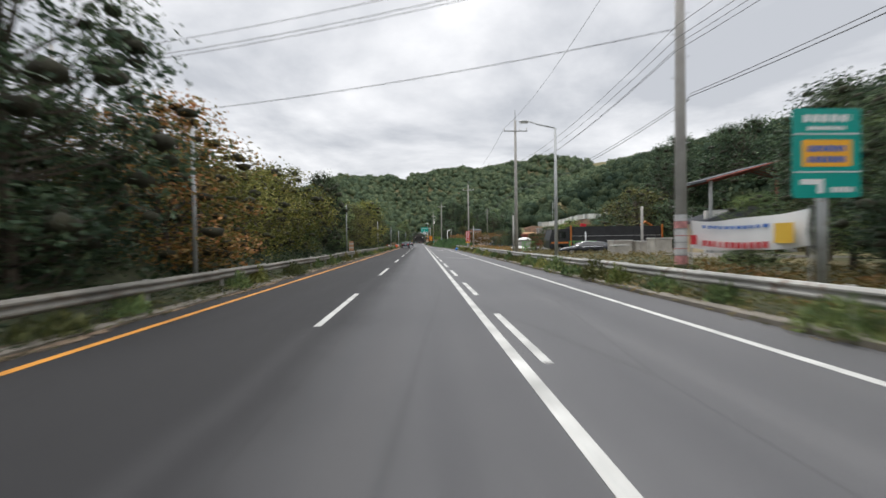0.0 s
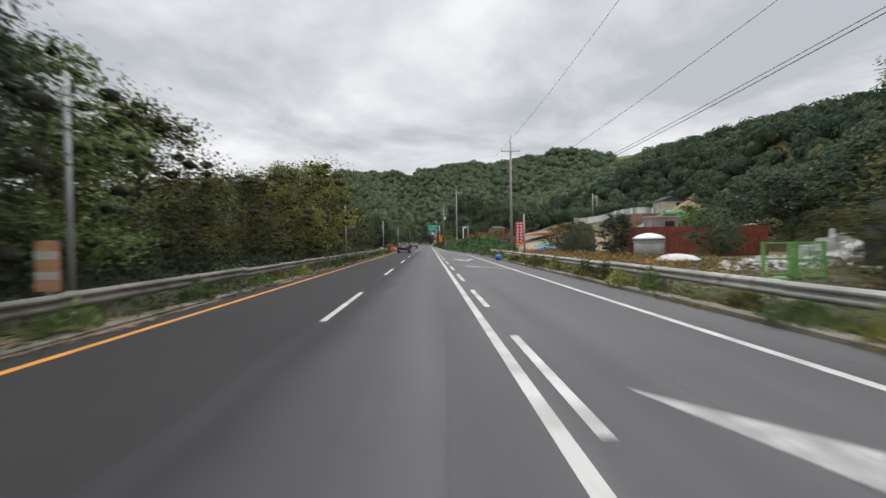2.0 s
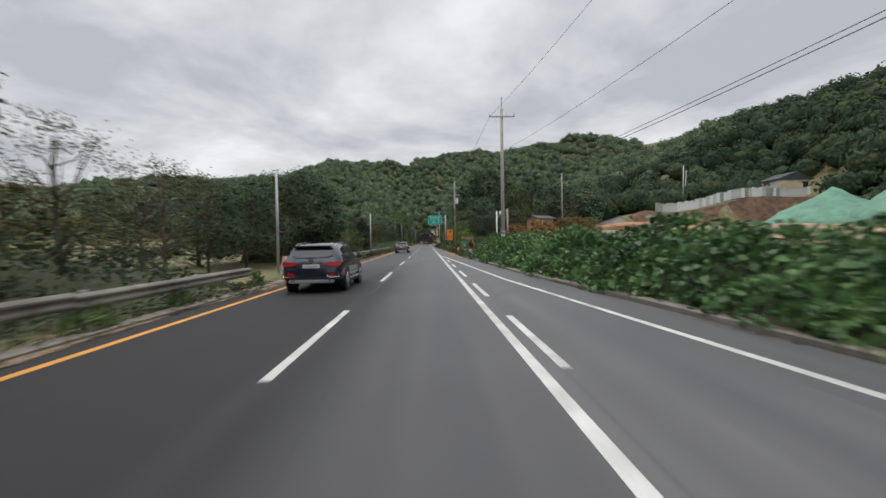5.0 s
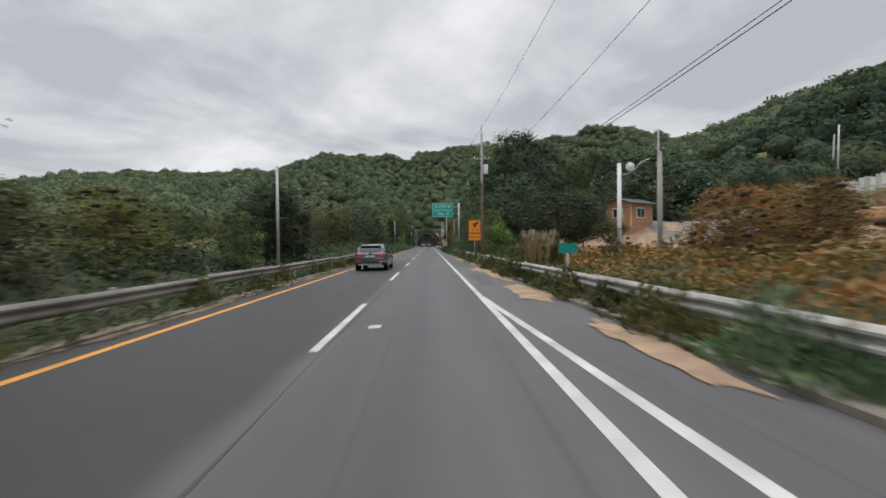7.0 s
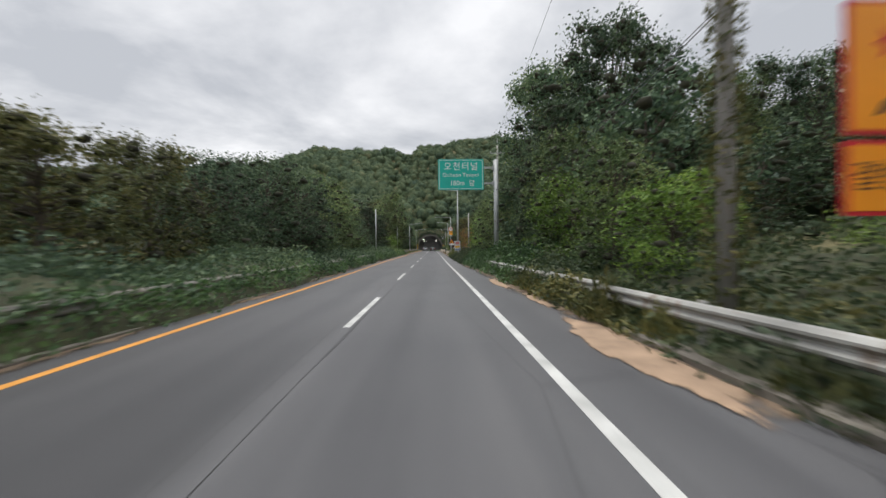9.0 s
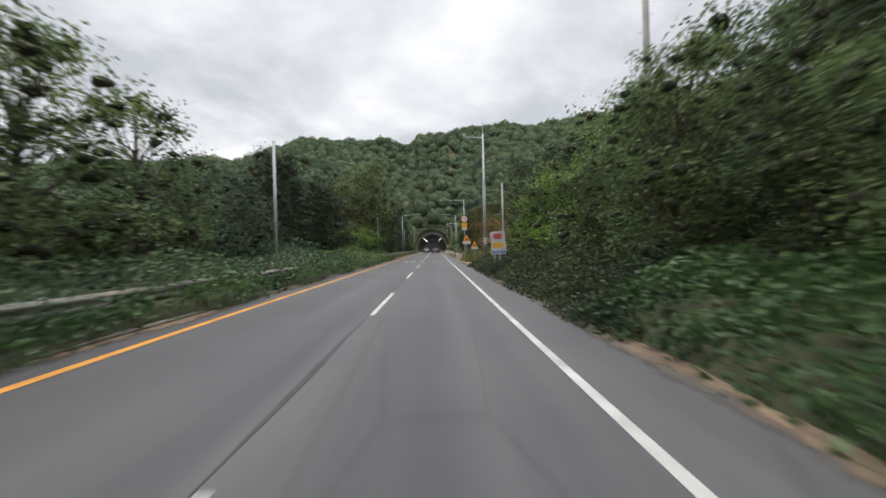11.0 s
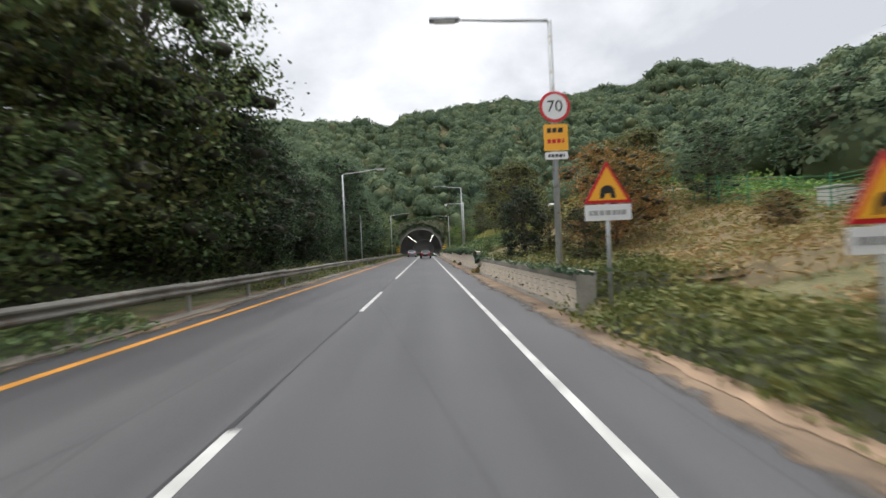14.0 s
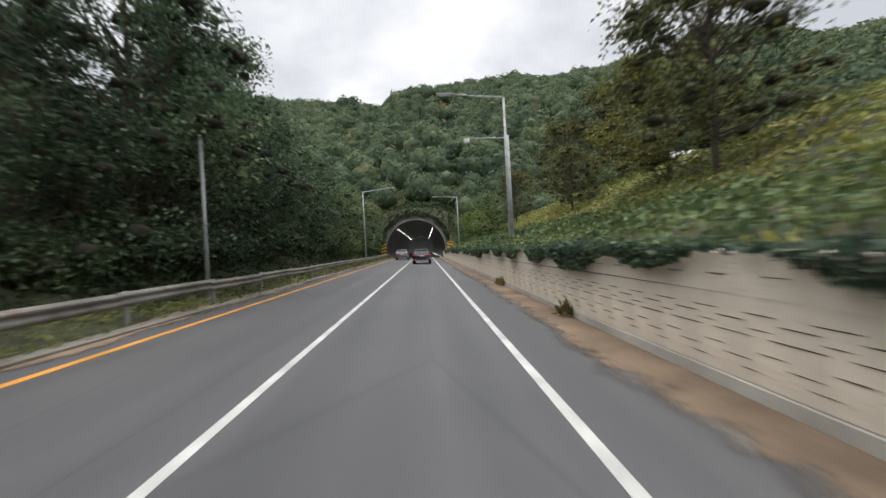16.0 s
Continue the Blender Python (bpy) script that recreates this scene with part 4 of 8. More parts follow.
# around the yard and the building site
for kind, x, y, hgt in (
    ("lime", 31.6, 81, 7.6), ("olive", 27, 57, 3.6), ("evergreen", 17.9, 67.4, 4.0), ("olive", 15, 42, 2.6), ("deep", 21.8, 60.5, 5.0), ("backolive", 33, 55, 8),
    ("back", 38, 62, 10), ("back", 36, 50, 10), ("back", 47, 42, 15), ("back", 45, 52, 16), ("back", 52, 46, 17), ("back", 44, 60, 15),
    ("back", 42, 68, 14), ("back", 50, 58, 17), ("back", 41, 77, 12), ("deep", 15.2, 71.5, 3.2), ("olive", 17.5, 73.5, 3.2), ("deep", 17.0, 71.5, 3.3),
    ("autumn", 15.6, 76.5, 2.6), ("deep", 21.0, 84, 4.8), ("deep", 27, 66.3, 4),
):
    plant(kind, x, y, hgt, tr.uniform(0, 6.28), "scattered trees and bushes", tr.uniform(1.0, 1.2))
# below the building site
for kind, x, y, hgt in (
    ("autumn", 19, 143, 3.7), ("autumn", 22, 147, 4), ("olive", 25, 150, 5), ("deep", -8.6, 126.6, 11), ("deep", -8.8, 130.2, 7.2), ("evergreen", -8.5, 152.4, 5.6),
    ("evergreen", -8.4, 156.2, 5.0), ("olive", 17.8, 80.5, 3.8), ("deep", 14.6, 94, 1.6), ("deep", 19.5, 82, 5.2), ("broad", 27, 90, 2.6), ("olive", 31, 96, 2.4),
    ("autumn", 12.5, 139, 3), ("autumn", 14, 133, 3.2), ("olive", 11, 146, 2.8), ("autumn", 16.5, 143, 3.4), ("deep", 38, 93, 4.5), ("olive", 42, 97, 5), ("back", 46, 100, 9), ("back", 50, 92, 11), ("back", 42, 86, 8),
):
    plant(kind, x, y, hgt, tr.uniform(0, 6.28), "scattered trees and bushes", tr.uniform(1.0, 1.2))
# about the driveway and the wooded slope
for kind, x, y, hgt in (
    ("broad", 12.5, 163, 2.6), ("olive", 14.8, 165.5, 2.8), ("broad", 11.8, 169, 2.8), ("spread", 12.7, 161.6, 7.5), ("spread", 15.8, 164.5, 5.6), ("back", 33, 184, 17), ("tall", 11.6, 195.5, 15.5),
    ("back", 27, 182, 10), ("back", 21, 186, 10.5), ("lime", 15.5, 172, 5.6), ("olive", 19.5, 176, 6.2), ("deep", 16, 184, 10),
):
    plant(kind, x, y, hgt, tr.uniform(0, 6.28), "scattered trees and bushes", tr.uniform(1.0, 1.2))
for k, (x, y) in enumerate(((12.2, 199), (15.5, 194), (19.5, 197), (23.5, 193.5), (27.5, 196), (31.5, 194), (35.5, 197), (40, 195))):
    plant("tall" if k % 3 else "leafy", x, y, ((18.6 if x < 22 else 15.8) - land1(x, y)) / (0.99 if k % 3 else 0.62) * tr.uniform(0.92, 1.04), tr.uniform(0, 6.28), "trees on the wooded slope", 0.8)
# pines behind the first yard
for kind, x, y, hgt in (("pine", 22.5, 12, 13.5), ("pine", 27.5, 18.5, 12), ("deep", 31, 24, 12), ("pine", 18.5, 8.0, 11), ("deep", -7.4, 2.2, 13.5), ("tall", 46, 51, 17.5 - land1(46, 51)), ("tall", 50, 60, 18.3 - land1(50, 60)), ("tall", 45, 66, 18.5 - land1(45, 66)), ("tall", 52, 44, 16 - land1(52, 44)), ("tall", 40, 58, 14 - land1(40, 58))):
    plant(kind, x, y, hgt, tr.uniform(0, 6.28), "scattered trees and bushes", 0.95)
for kind, x, y, hgt in (("lime", -6.9, 250.6, 4.0), ("lime", -7.1, 246.8, 3.6), ("broad", -7.3, 243.0, 4.2), ("lime", -7.4, 254.6, 3.4)):
    plant(kind, x, y, hgt, tr.uniform(0, 6.28), "trees along the median verge", 1.0)
# on the terrace above the wall
for kind, x, y, hgt in (
    ("olive", 12.6, 273.5, 4.9), ("leafy", 10.9, 242.5, 13), ("autumn", 10.6, 269, 4.2), ("olive", 15, 276, 5.5), ("olive", 7.4, 264.2, 2.4), ("evergreen", 6.7, 271.0, 3.9),
    ("olive", 8.6, 273, 3), ("broad", 5.9, 278.8, 1.2), ("autumn", 13.6, 250.5, 1.5), ("autumn", 14.4, 255, 1.4), ("autumn", 13.9, 259.5, 1.5), ("autumn", 14.8, 264.5, 1.3),
    ("deep", 17, 272, 6), ("back", 24, 250, 9), ("back", 29, 258, 10), ("tall", 17, 247.5, 12.5), ("back", 36, 262, 10), ("back", 31, 270, 10),
    ("tall", 28, 268, 10), ("back", 30, 279, 10), ("deep", 33, 284, 10), ("back", 35, 292, 10), ("back", 38, 276, 11), ("back", 31, 262, 9),
):
    plant(kind, x, y, hgt, tr.uniform(0, 6.28), "scattered trees and bushes", tr.uniform(1.0, 1.2))
# by the tunnel
for kind, x, y, hgt in (
    ("olive", 11.2, 296.2, 7.8), ("golden", 12.6, 301.5, 6.0), ("olive", 16.8, 315, 8), ("olive", 11.5, 311, 4.6), ("olive", 13.5, 318, 7.5), ("lime", 8.6, 360, 4.5), ("broad", 8.2, 356.5, 5), ("lime", -8.5, 361, 5),
    ("deep", -7.2, 363, 6), ("olive", 10.5, 363, 6), ("broad", -10.5, 364, 7.5), ("deep", 11.5, 358, 7.5), ("broad", 9, 330, 5.5), ("lime", 9.5, 342, 6),
    ("broad", 9, 353, 6), ("olive", 13, 336, 7),
):
    plant(kind, x, y, hgt, tr.uniform(0, 6.28), "scattered trees and bushes", tr.uniform(1.0, 1.2))


for x, y, hgt in ((14.2, 251.5, 14.2), (16.2, 246.5, 14.0)):
    plant("spread", x, y, hgt, tr.uniform(0, 6.28), "trees on the wooded slope", 0.66)


# woods on the hills, past counting
def hill_woods():
    rng = np.random.default_rng(21)
    shells = []
    for k in range(12):
        n = 200 if k < 6 else 620
        d = rng.normal(size=(n, 3))
        d[:, 2] = np.abs(d[:, 2]) * 1.1 - 0.25
        d /= np.linalg.norm(d, axis=1)[:, None]
        lump = 1 + 0.13 * np.sin(d[:, :1] * 4 + k) + 0.12 * np.cos(d[:, 1:2] * 5 + 2 * k) + 0.1 * np.sin(d[:, 2:] * 6 + k)
        v, f = leaf_arrays(rng, d * lump * rng.uniform(0.88, 1.04, (n, 1)) * np.array([1, 1, 0.9]), rng.uniform(0.24, 0.42, n) * (0.72 if k < 6 else 0.42), 0.0, 0.85, d, 0.32)
        bm = bmesh.new()
        bmesh.ops.create_icosphere(bm, subdivisions=1, radius=0.9 if k < 6 else 0.82)
        bm.verts.ensure_lookup_table()
        cv = np.array([p.co[:] for p in bm.verts])
        cf = np.array([[q.index for q in fc.verts] for fc in bm.faces])
        bm.free()
        shells.append((np.concatenate([cv, v]), np.concatenate([cf, f + len(cv)])))
    spots = []
    for x0, x1, y0, y1, step in ((14, 142, 0, 522, 5.6), (-150, -14, 150, 522, 6.0), (-270, -150, 300, 522, 6.6), (-40, 40, 369, 430, 4.4), (-16, 16, 428, 522, 5.4), (30, 62, 236, 345, 5.2), (90, 116, 104, 226, 4.2), (142, 190, 400, 530, 6.0), (50, 142, 498, 530, 6.0)):
        nx, ny = int((x1 - x0) / step), int((y1 - y0) / step)
        gx, gy = np.meshgrid(np.arange(nx), np.arange(ny))
        x = x0 + (gx + rng.uniform(-0.45, 0.45, gx.shape)) * step
        y = y0 + (gy + rng.uniform(-0.45, 0.45, gx.shape)) * step
        spots.append(np.stack([x.ravel(), y.ravel()], 1))
    at = np.concatenate(spots)
    z = land(at[:, 0], at[:, 1])
    keep = z > 3.0
    x, y = at[:, 0], at[:, 1]
    keep &= ~((x > 36) & (x < 92) & (y > 108) & (y < 188))                   # building site
    keep &= ~((x > 82) & (x < 99) & (y > 183) & (y < 204))                   # house on the ledge
    keep &= ~((x > 8) & (x < 31) & (y > 244) & (y < 352))                   # terrace with the plots
    keep &= ~((x > 14) & (x < 44) & (y > 150) & (y < 188))
    at, z = at[keep], z[keep]
    stands = {False: ([], [], [0]), True: ([], [], [0])}
    for k, (x, y) in enumerate(at):
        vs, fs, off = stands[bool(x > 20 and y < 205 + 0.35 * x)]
        r = rng.uniform(2.9, 4.6) * (0.8 if y > 366 and abs(x) < 30 else 1.0)
        tall = rng.uniform(0.75, 1.12)
        v, f = shells[k % 6 + (6 if (-40 < x < 62 and 20 < y < 378) else 0)]
        a = rng.uniform(0, 6.28)
        c, s = math.cos(a), math.sin(a)
        w = np.stack([(v[:, 0] * c - v[:, 1] * s) * r + x, (v[:, 0] * s + v[:, 1] * c) * r + y, v[:, 2] * r * tall + z[k] + rng.uniform(1.6, 3.0)], 1)
        vs.append(w)
        fs.append(f + off[0])
        off[0] += len(w)
    # dark pines near; the paler far stand carries haze in its colour
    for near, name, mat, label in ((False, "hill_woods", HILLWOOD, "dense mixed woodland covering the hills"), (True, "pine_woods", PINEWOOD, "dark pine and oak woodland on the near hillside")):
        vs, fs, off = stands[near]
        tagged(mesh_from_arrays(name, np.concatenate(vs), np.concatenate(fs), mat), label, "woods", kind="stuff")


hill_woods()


def thicket(name, outline, y0, y1, count, size, mat, seed, label, category, low=0.0, narrow=0.55, dark=True, steep=1.25, core_mat=None, sink=0.66):
    """Rank growth over a bank: a lumpy inner mound and leaves all over it. outline(y) gives x near, x far, height."""
    rng = np.random.default_rng(seed)
    yy = rng.uniform(y0, y1, count)
    u = rng.uniform(0, 1, count)
    near, far, high = (np.array(a) for a in zip(*(outline(v) for v in yy)))
    high = high * np.clip(np.minimum(yy - y0, y1 - yy) / 4 + 0.06, 0, 1) ** 0.6
    lump = 0.75 + 0.25 * np.sin(yy * 1.1 + seed) * np.sin(u * 5 + yy * 0.37) + 0.18 * np.sin(yy * 2.7 + u * 9)
    prof = np.minimum(1, np.sin(np.clip(u * steep, 0, 1) * math.pi / 2) ** 0.6) * lump
    x = near + (far - near) * u
    zt = high * prof
    depth = rng.uniform(0.0, 1.0, count) ** 2.2
    z = land(x, yy) + low + zt * (1 - 0.5 * depth) + rng.normal(0, 0.05, count)
    sgn = np.sign(near - far)
    x = x + sgn * rng.uniform(-0.1, 0.28, count)
    ob = leaves(name, rng, np.stack([x, yy, z], 1), size * rng.uniform(0.55, 1.25, count), mat, None, 0.0, narrow)
    tagged(ob, label, category, kind="stuff")
    # inner mound, dark by default in place of shade between the leaves
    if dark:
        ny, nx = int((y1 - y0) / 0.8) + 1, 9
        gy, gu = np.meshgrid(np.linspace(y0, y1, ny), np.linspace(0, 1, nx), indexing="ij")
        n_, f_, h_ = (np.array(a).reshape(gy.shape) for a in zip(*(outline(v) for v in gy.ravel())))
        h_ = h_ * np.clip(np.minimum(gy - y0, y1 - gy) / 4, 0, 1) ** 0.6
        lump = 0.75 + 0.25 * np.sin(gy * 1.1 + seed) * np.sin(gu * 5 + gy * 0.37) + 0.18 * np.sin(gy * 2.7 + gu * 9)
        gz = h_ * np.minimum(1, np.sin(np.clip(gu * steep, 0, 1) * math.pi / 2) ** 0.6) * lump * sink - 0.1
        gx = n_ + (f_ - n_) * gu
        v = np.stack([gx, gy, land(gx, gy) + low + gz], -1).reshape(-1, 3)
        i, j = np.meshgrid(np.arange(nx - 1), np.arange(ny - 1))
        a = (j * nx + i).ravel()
        core = mesh_from_arrays("inner_mound", v, np.stack([a, a + 1, a + nx + 1, a + nx], 1), core_mat or MOUND_SHADE, ob)
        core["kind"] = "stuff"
    return ob


def edge_plus(d0, d1, h, wob=0.4):
    return lambda y: (float(right_edge(y)) + d0 + 0.12 * math.sin(y * 0.9), float(right_edge(y)) + d1, h * (1 + wob * math.sin(y * 0.31) * math.sin(y * 0.13 + 1)))


def left_plus(d0, d1, h, wob=0.4):
    return lambda y: (-4.35 - d0 - 0.12 * math.sin(y * 0.8), -4.35 - d1, h * (1 + wob * math.sin(y * 0.29) * math.sin(y * 0.17 + 2)))


thicket("kudzu_bank", lambda y: (float(right_edge(y)) + 0.25 + 0.15 * math.sin(y), float(right_edge(y)) + 4.8, 1.95 * min(1, max(0.25, (y - 78) / 12)) * min(1, max(0.3, (131 - y) / 6))), 79, 130, 40000, 0.22, KUDZU, 31, "bank of broad-leaved green vines spilling over the verge", "vines", narrow=0.85, steep=2.2)
thicket("verge_weeds", edge_plus(0.2, 2.0, 0.45, 0.9), -30, 82, 12000, 0.16, GRASS, 32, "weeds and rank grass along the kerb", "weeds", narrow=0.3)
thicket("verge_weeds", edge_plus(0.08, 2.2, 0.72, 0.9), 127, 164, 10500, 0.18, OLIVE, 33, "weeds and grass tufts hanging over the kerb", "weeds", narrow=0.35, steep=2.5)
# dark leaf colour holds the shade at the foot of the bushes
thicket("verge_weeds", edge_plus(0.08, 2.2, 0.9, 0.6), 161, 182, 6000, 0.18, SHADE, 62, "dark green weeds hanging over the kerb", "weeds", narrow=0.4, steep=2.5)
thicket("verge_bushes", edge_plus(0.05, 1.1, 0.95), 167.5, 175, 2600, 0.17, OLIVE, 58, "dark bushes in front of the guardrail", "bushes", narrow=0.5, steep=3.0)
# darker leaf materials put the overhanging trees' shade into these bushes
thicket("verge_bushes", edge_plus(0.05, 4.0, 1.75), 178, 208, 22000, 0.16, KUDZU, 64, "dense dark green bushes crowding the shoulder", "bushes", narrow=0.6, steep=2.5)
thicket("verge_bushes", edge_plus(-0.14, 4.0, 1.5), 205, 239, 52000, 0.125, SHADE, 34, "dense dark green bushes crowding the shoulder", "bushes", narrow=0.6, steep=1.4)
thicket("verge_bushes", edge_plus(0.35, 3.6, 0.95), 249.5, 260, 9000, 0.14, GRASS, 35, "light green bushes and vines beside the shoulder", "bushes", narrow=0.6, steep=2.5)
# weeds below the rail take the darkened leaves, shade included
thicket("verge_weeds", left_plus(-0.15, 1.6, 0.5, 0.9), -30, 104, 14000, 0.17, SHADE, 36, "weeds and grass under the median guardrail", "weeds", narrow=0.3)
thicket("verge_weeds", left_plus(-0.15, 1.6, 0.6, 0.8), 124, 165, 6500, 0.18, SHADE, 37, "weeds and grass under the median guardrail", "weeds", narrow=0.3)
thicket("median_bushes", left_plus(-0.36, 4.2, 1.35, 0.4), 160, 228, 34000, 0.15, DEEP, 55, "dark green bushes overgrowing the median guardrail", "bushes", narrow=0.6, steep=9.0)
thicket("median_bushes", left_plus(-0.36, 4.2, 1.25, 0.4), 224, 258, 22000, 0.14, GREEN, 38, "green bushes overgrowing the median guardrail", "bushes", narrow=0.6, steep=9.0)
thicket("median_bushes", left_plus(-0.42, 0.5, 0.8, 0.3), 164, 252, 20000, 0.13, KUDZU, 50, "low green bushes in front of the median guardrail", "bushes", narrow=0.6, steep=5.0)
thicket("verge_weeds", left_plus(-0.15, 1.6, 0.5, 0.9), 266, 362, 9000, 0.18, GRASS, 39, "weeds and grass under the median guardrail", "weeds", narrow=0.3)
thicket("dry_verge_grass", left_plus(-0.5, 0.5, 0.22, 0.9), -30, 164, 11000, 0.16, OLIVE, 48, "short dry grass and weeds between kerb and guardrail", "grass", narrow=0.25, dark=False)
thicket("dry_verge_grass", edge_plus(0.1, 1.0, 0.22, 0.9), -30, 84, 9000, 0.16, DRY, 49, "short dry grass and weeds behind the kerb", "grass", narrow=0.25, dark=False)
# needle-dark leaves stand in for shade under the thick crowns
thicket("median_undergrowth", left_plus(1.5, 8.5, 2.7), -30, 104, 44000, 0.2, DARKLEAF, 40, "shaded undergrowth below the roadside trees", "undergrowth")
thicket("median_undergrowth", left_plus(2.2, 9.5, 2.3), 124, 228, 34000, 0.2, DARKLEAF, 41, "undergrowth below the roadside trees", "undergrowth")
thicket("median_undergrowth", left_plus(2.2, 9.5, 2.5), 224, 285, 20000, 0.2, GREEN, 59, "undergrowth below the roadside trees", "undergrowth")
# undergrowth here is coloured as if shaded by the crowns above
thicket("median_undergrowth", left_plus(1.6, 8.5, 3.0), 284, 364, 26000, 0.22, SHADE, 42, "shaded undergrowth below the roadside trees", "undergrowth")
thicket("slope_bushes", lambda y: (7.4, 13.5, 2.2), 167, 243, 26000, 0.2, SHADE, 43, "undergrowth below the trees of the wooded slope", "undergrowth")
thicket("rust_weeds", lambda y: (float(right_edge(y)) + 1.3, 14.5, 0.75), 46, 82, 9000, 0.18, AUTUMN, 65, "rust-brown dry weeds behind the guardrail", "weeds", narrow=0.35)
thicket("rust_weeds", lambda y: (float(right_edge(y)) + 1.2, 14.5, 0.6), -14, 12, 5200, 0.2, AUTUMN, 60, "rust-brown dry weeds round the sign post", "weeds", narrow=0.35)
thicket("field_scrub", lambda y: (float(right_edge(y)) + 2.0, 21, 0.55), -20, 84, 17000, 0.24, DRY, 44, "dry scrub and grass on the open ground", "scrub", narrow=0.3)
thicket("field_scrub", lambda y: (float(right_edge(y)) + 1.4, 15, float(np.interp(y, [126, 132, 150, 160, 172], [1.3, 1.7, 1.5, 0.8, 0.7]))), 125, 152, 11500, 0.24, AUTUMN, 45, "orange and green scrub behind the guardrail", "scrub")
thicket("field_scrub", lambda y: (float(right_edge(y)) + 1.4, 15, 0.85), 149, 181, 11000, 0.22, OLIVE, 61, "olive green scrub behind the guardrail", "scrub")
thicket("terrace_grass", lambda y: (float(right_edge(y)) + float(np.interp(y, [240, 248, 252], [4.6, 4.2, 1.4])), 27, 0.42), 240, 284, 56000, 0.26, TERRACE, 46, "tan and orange dry grass with green patches on the open field", "grass", narrow=0.3, core_mat=STRAW)
thicket("terrace_grass", lambda y: (float(right_edge(y)) + 1.3, 27, 0.5), 280, 364, 66000, 0.26, MEADOW, 56, "rough grass and weeds on the slope above the wall", "grass", narrow=0.4)
thicket("field_weeds", lambda y: (6.4, 10.5, 1.5), 234.5, 244, 4400, 0.2, LIME, 57, "yellow-green weeds and vines beside the shoulder", "weeds", narrow=0.5, steep=2.2)
thicket("field_crops", lambda y: (17.5, 26, 0.9), 250, 302, 9000, 0.3, LIME, 54, "rows of leafy green crops behind the mesh fence", "crops", narrow=0.5)
thicket("slope_weeds", lambda y: (5.28, 9.5, 0.4), 259, 280, 8200, 0.2, OLIVE, 63, "brown and olive weeds behind the wall coping", "weeds", steep=5.0, narrow=0.35, core_mat=STRAW)
thicket("slope_vines", lambda y: (5.55, 9.5, 0.5), 276.8, 364, 19400, 0.18, GREEN, 47, "green vines trailing over the top of the wall", "vines", steep=6.0, narrow=0.7)



TUNNEL_X = 0.35


def hanging_vines(y0, y1, count, seed):
    """Runners that droop over the coping of the wall in uneven curtains."""
    rng = np.random.default_rng(seed)
    y = rng.uniform(y0, y1, count * 4)
    reach = np.clip(0.5 + 0.4 * np.sin(y * 0.55 + 1) * np.sin(y * 0.21) + 0.3 * np.sin(y * 1.9), 0.12, 1)
    reach = reach * np.interp(y, [257, 261, 264, 267, 276, 277.5, 280, 281, 300], [0.1, 0.3, 0.3, 0.05, 0.1, 1.2, 1.2, 0.8, 1.0])
    keep = rng.uniform(0, 1, len(y)) < reach * 1.4
    y, reach = y[keep][:count], reach[keep][:count]
    top = np.where(y < 278.3, 1.03, np.interp(y, [278.3, 290, 345, 362], [1.42, 1.52, 1.5, 1.1]))
    drop = rng.uniform(-0.25, 1, len(y)) * reach * 0.55
    x = 5.03 + rng.uniform(-0.1, 0.05, len(y)) + np.where(drop < 0, rng.uniform(0, 0.7, len(y)), 0)
    z = land(np.full(len(y), 5.1), y) + top - drop + 0.06
    ob = leaves("hanging_vines", rng, np.stack([x, y, z], 1), rng.uniform(0.07, 0.16, len(y)), DEEP, None, 0.0, 0.75)
    tagged(ob, "green vines drooping over the wall coping", "vines", kind="stuff")


hanging_vines(257, 352, 19000, 51)
thicket("portal_vines", lambda y: (TUNNEL_X - 9.0, TUNNEL_X + 9.0, 0.9), 364.6, 371, 6000, 0.32, GREEN, 52, "vines and bushes growing over the tunnel mouth", "vines", narrow=0.7, dark=False, steep=9)


def portal_ivy():
    rng = np.random.default_rng(58)
    n = 5000
    a, r = rng.uniform(-0.25, math.pi + 0.25, n), rng.uniform(5.9, 8.8, n)
    z = 1.5 + r * np.sin(a)
    keep = (z > 0.3) & (r > 5.9 + 0.5 * np.sin(a * 7) ** 2)
    at = np.stack([TUNNEL_X + r * np.cos(a), rng.uniform(365.3, 365.95, n), z], 1)[keep]
    ob = leaves("portal_ivy", rng, at, rng.uniform(0.2, 0.42, len(at)), DEEP, None, 0.0, 0.8)
    tagged(ob, "dark ivy hanging over the concrete around the tunnel mouth", "ivy", kind="stuff")


portal_ivy()


def weed_tuft(x, y, r, h, mat, seed):
    """A clump of rank weeds leaning out over the kerb."""
    rng = np.random.default_rng(seed)
    n = int(420 * r * (1 + h))
    a, q = rng.uniform(0, 6.28, n), np.sqrt(rng.uniform(0, 1, n))
    z = h * (1 - q ** 2) * rng.uniform(0.15, 1.05, n) + 0.04
    ob = leaves("weed_clump", rng, np.stack([q * r * np.cos(a) * 0.8, q * r * 1.5 * np.sin(a), z], 1), rng.uniform(0.1, 0.26, n), mat, None, 0.4, 0.32)
    ob.matrix_basis = pose(x, y, land1(x, y))
    tagged(ob, "clump of rank weeds at the edge of the road", "weeds", "weed clumps along the road")


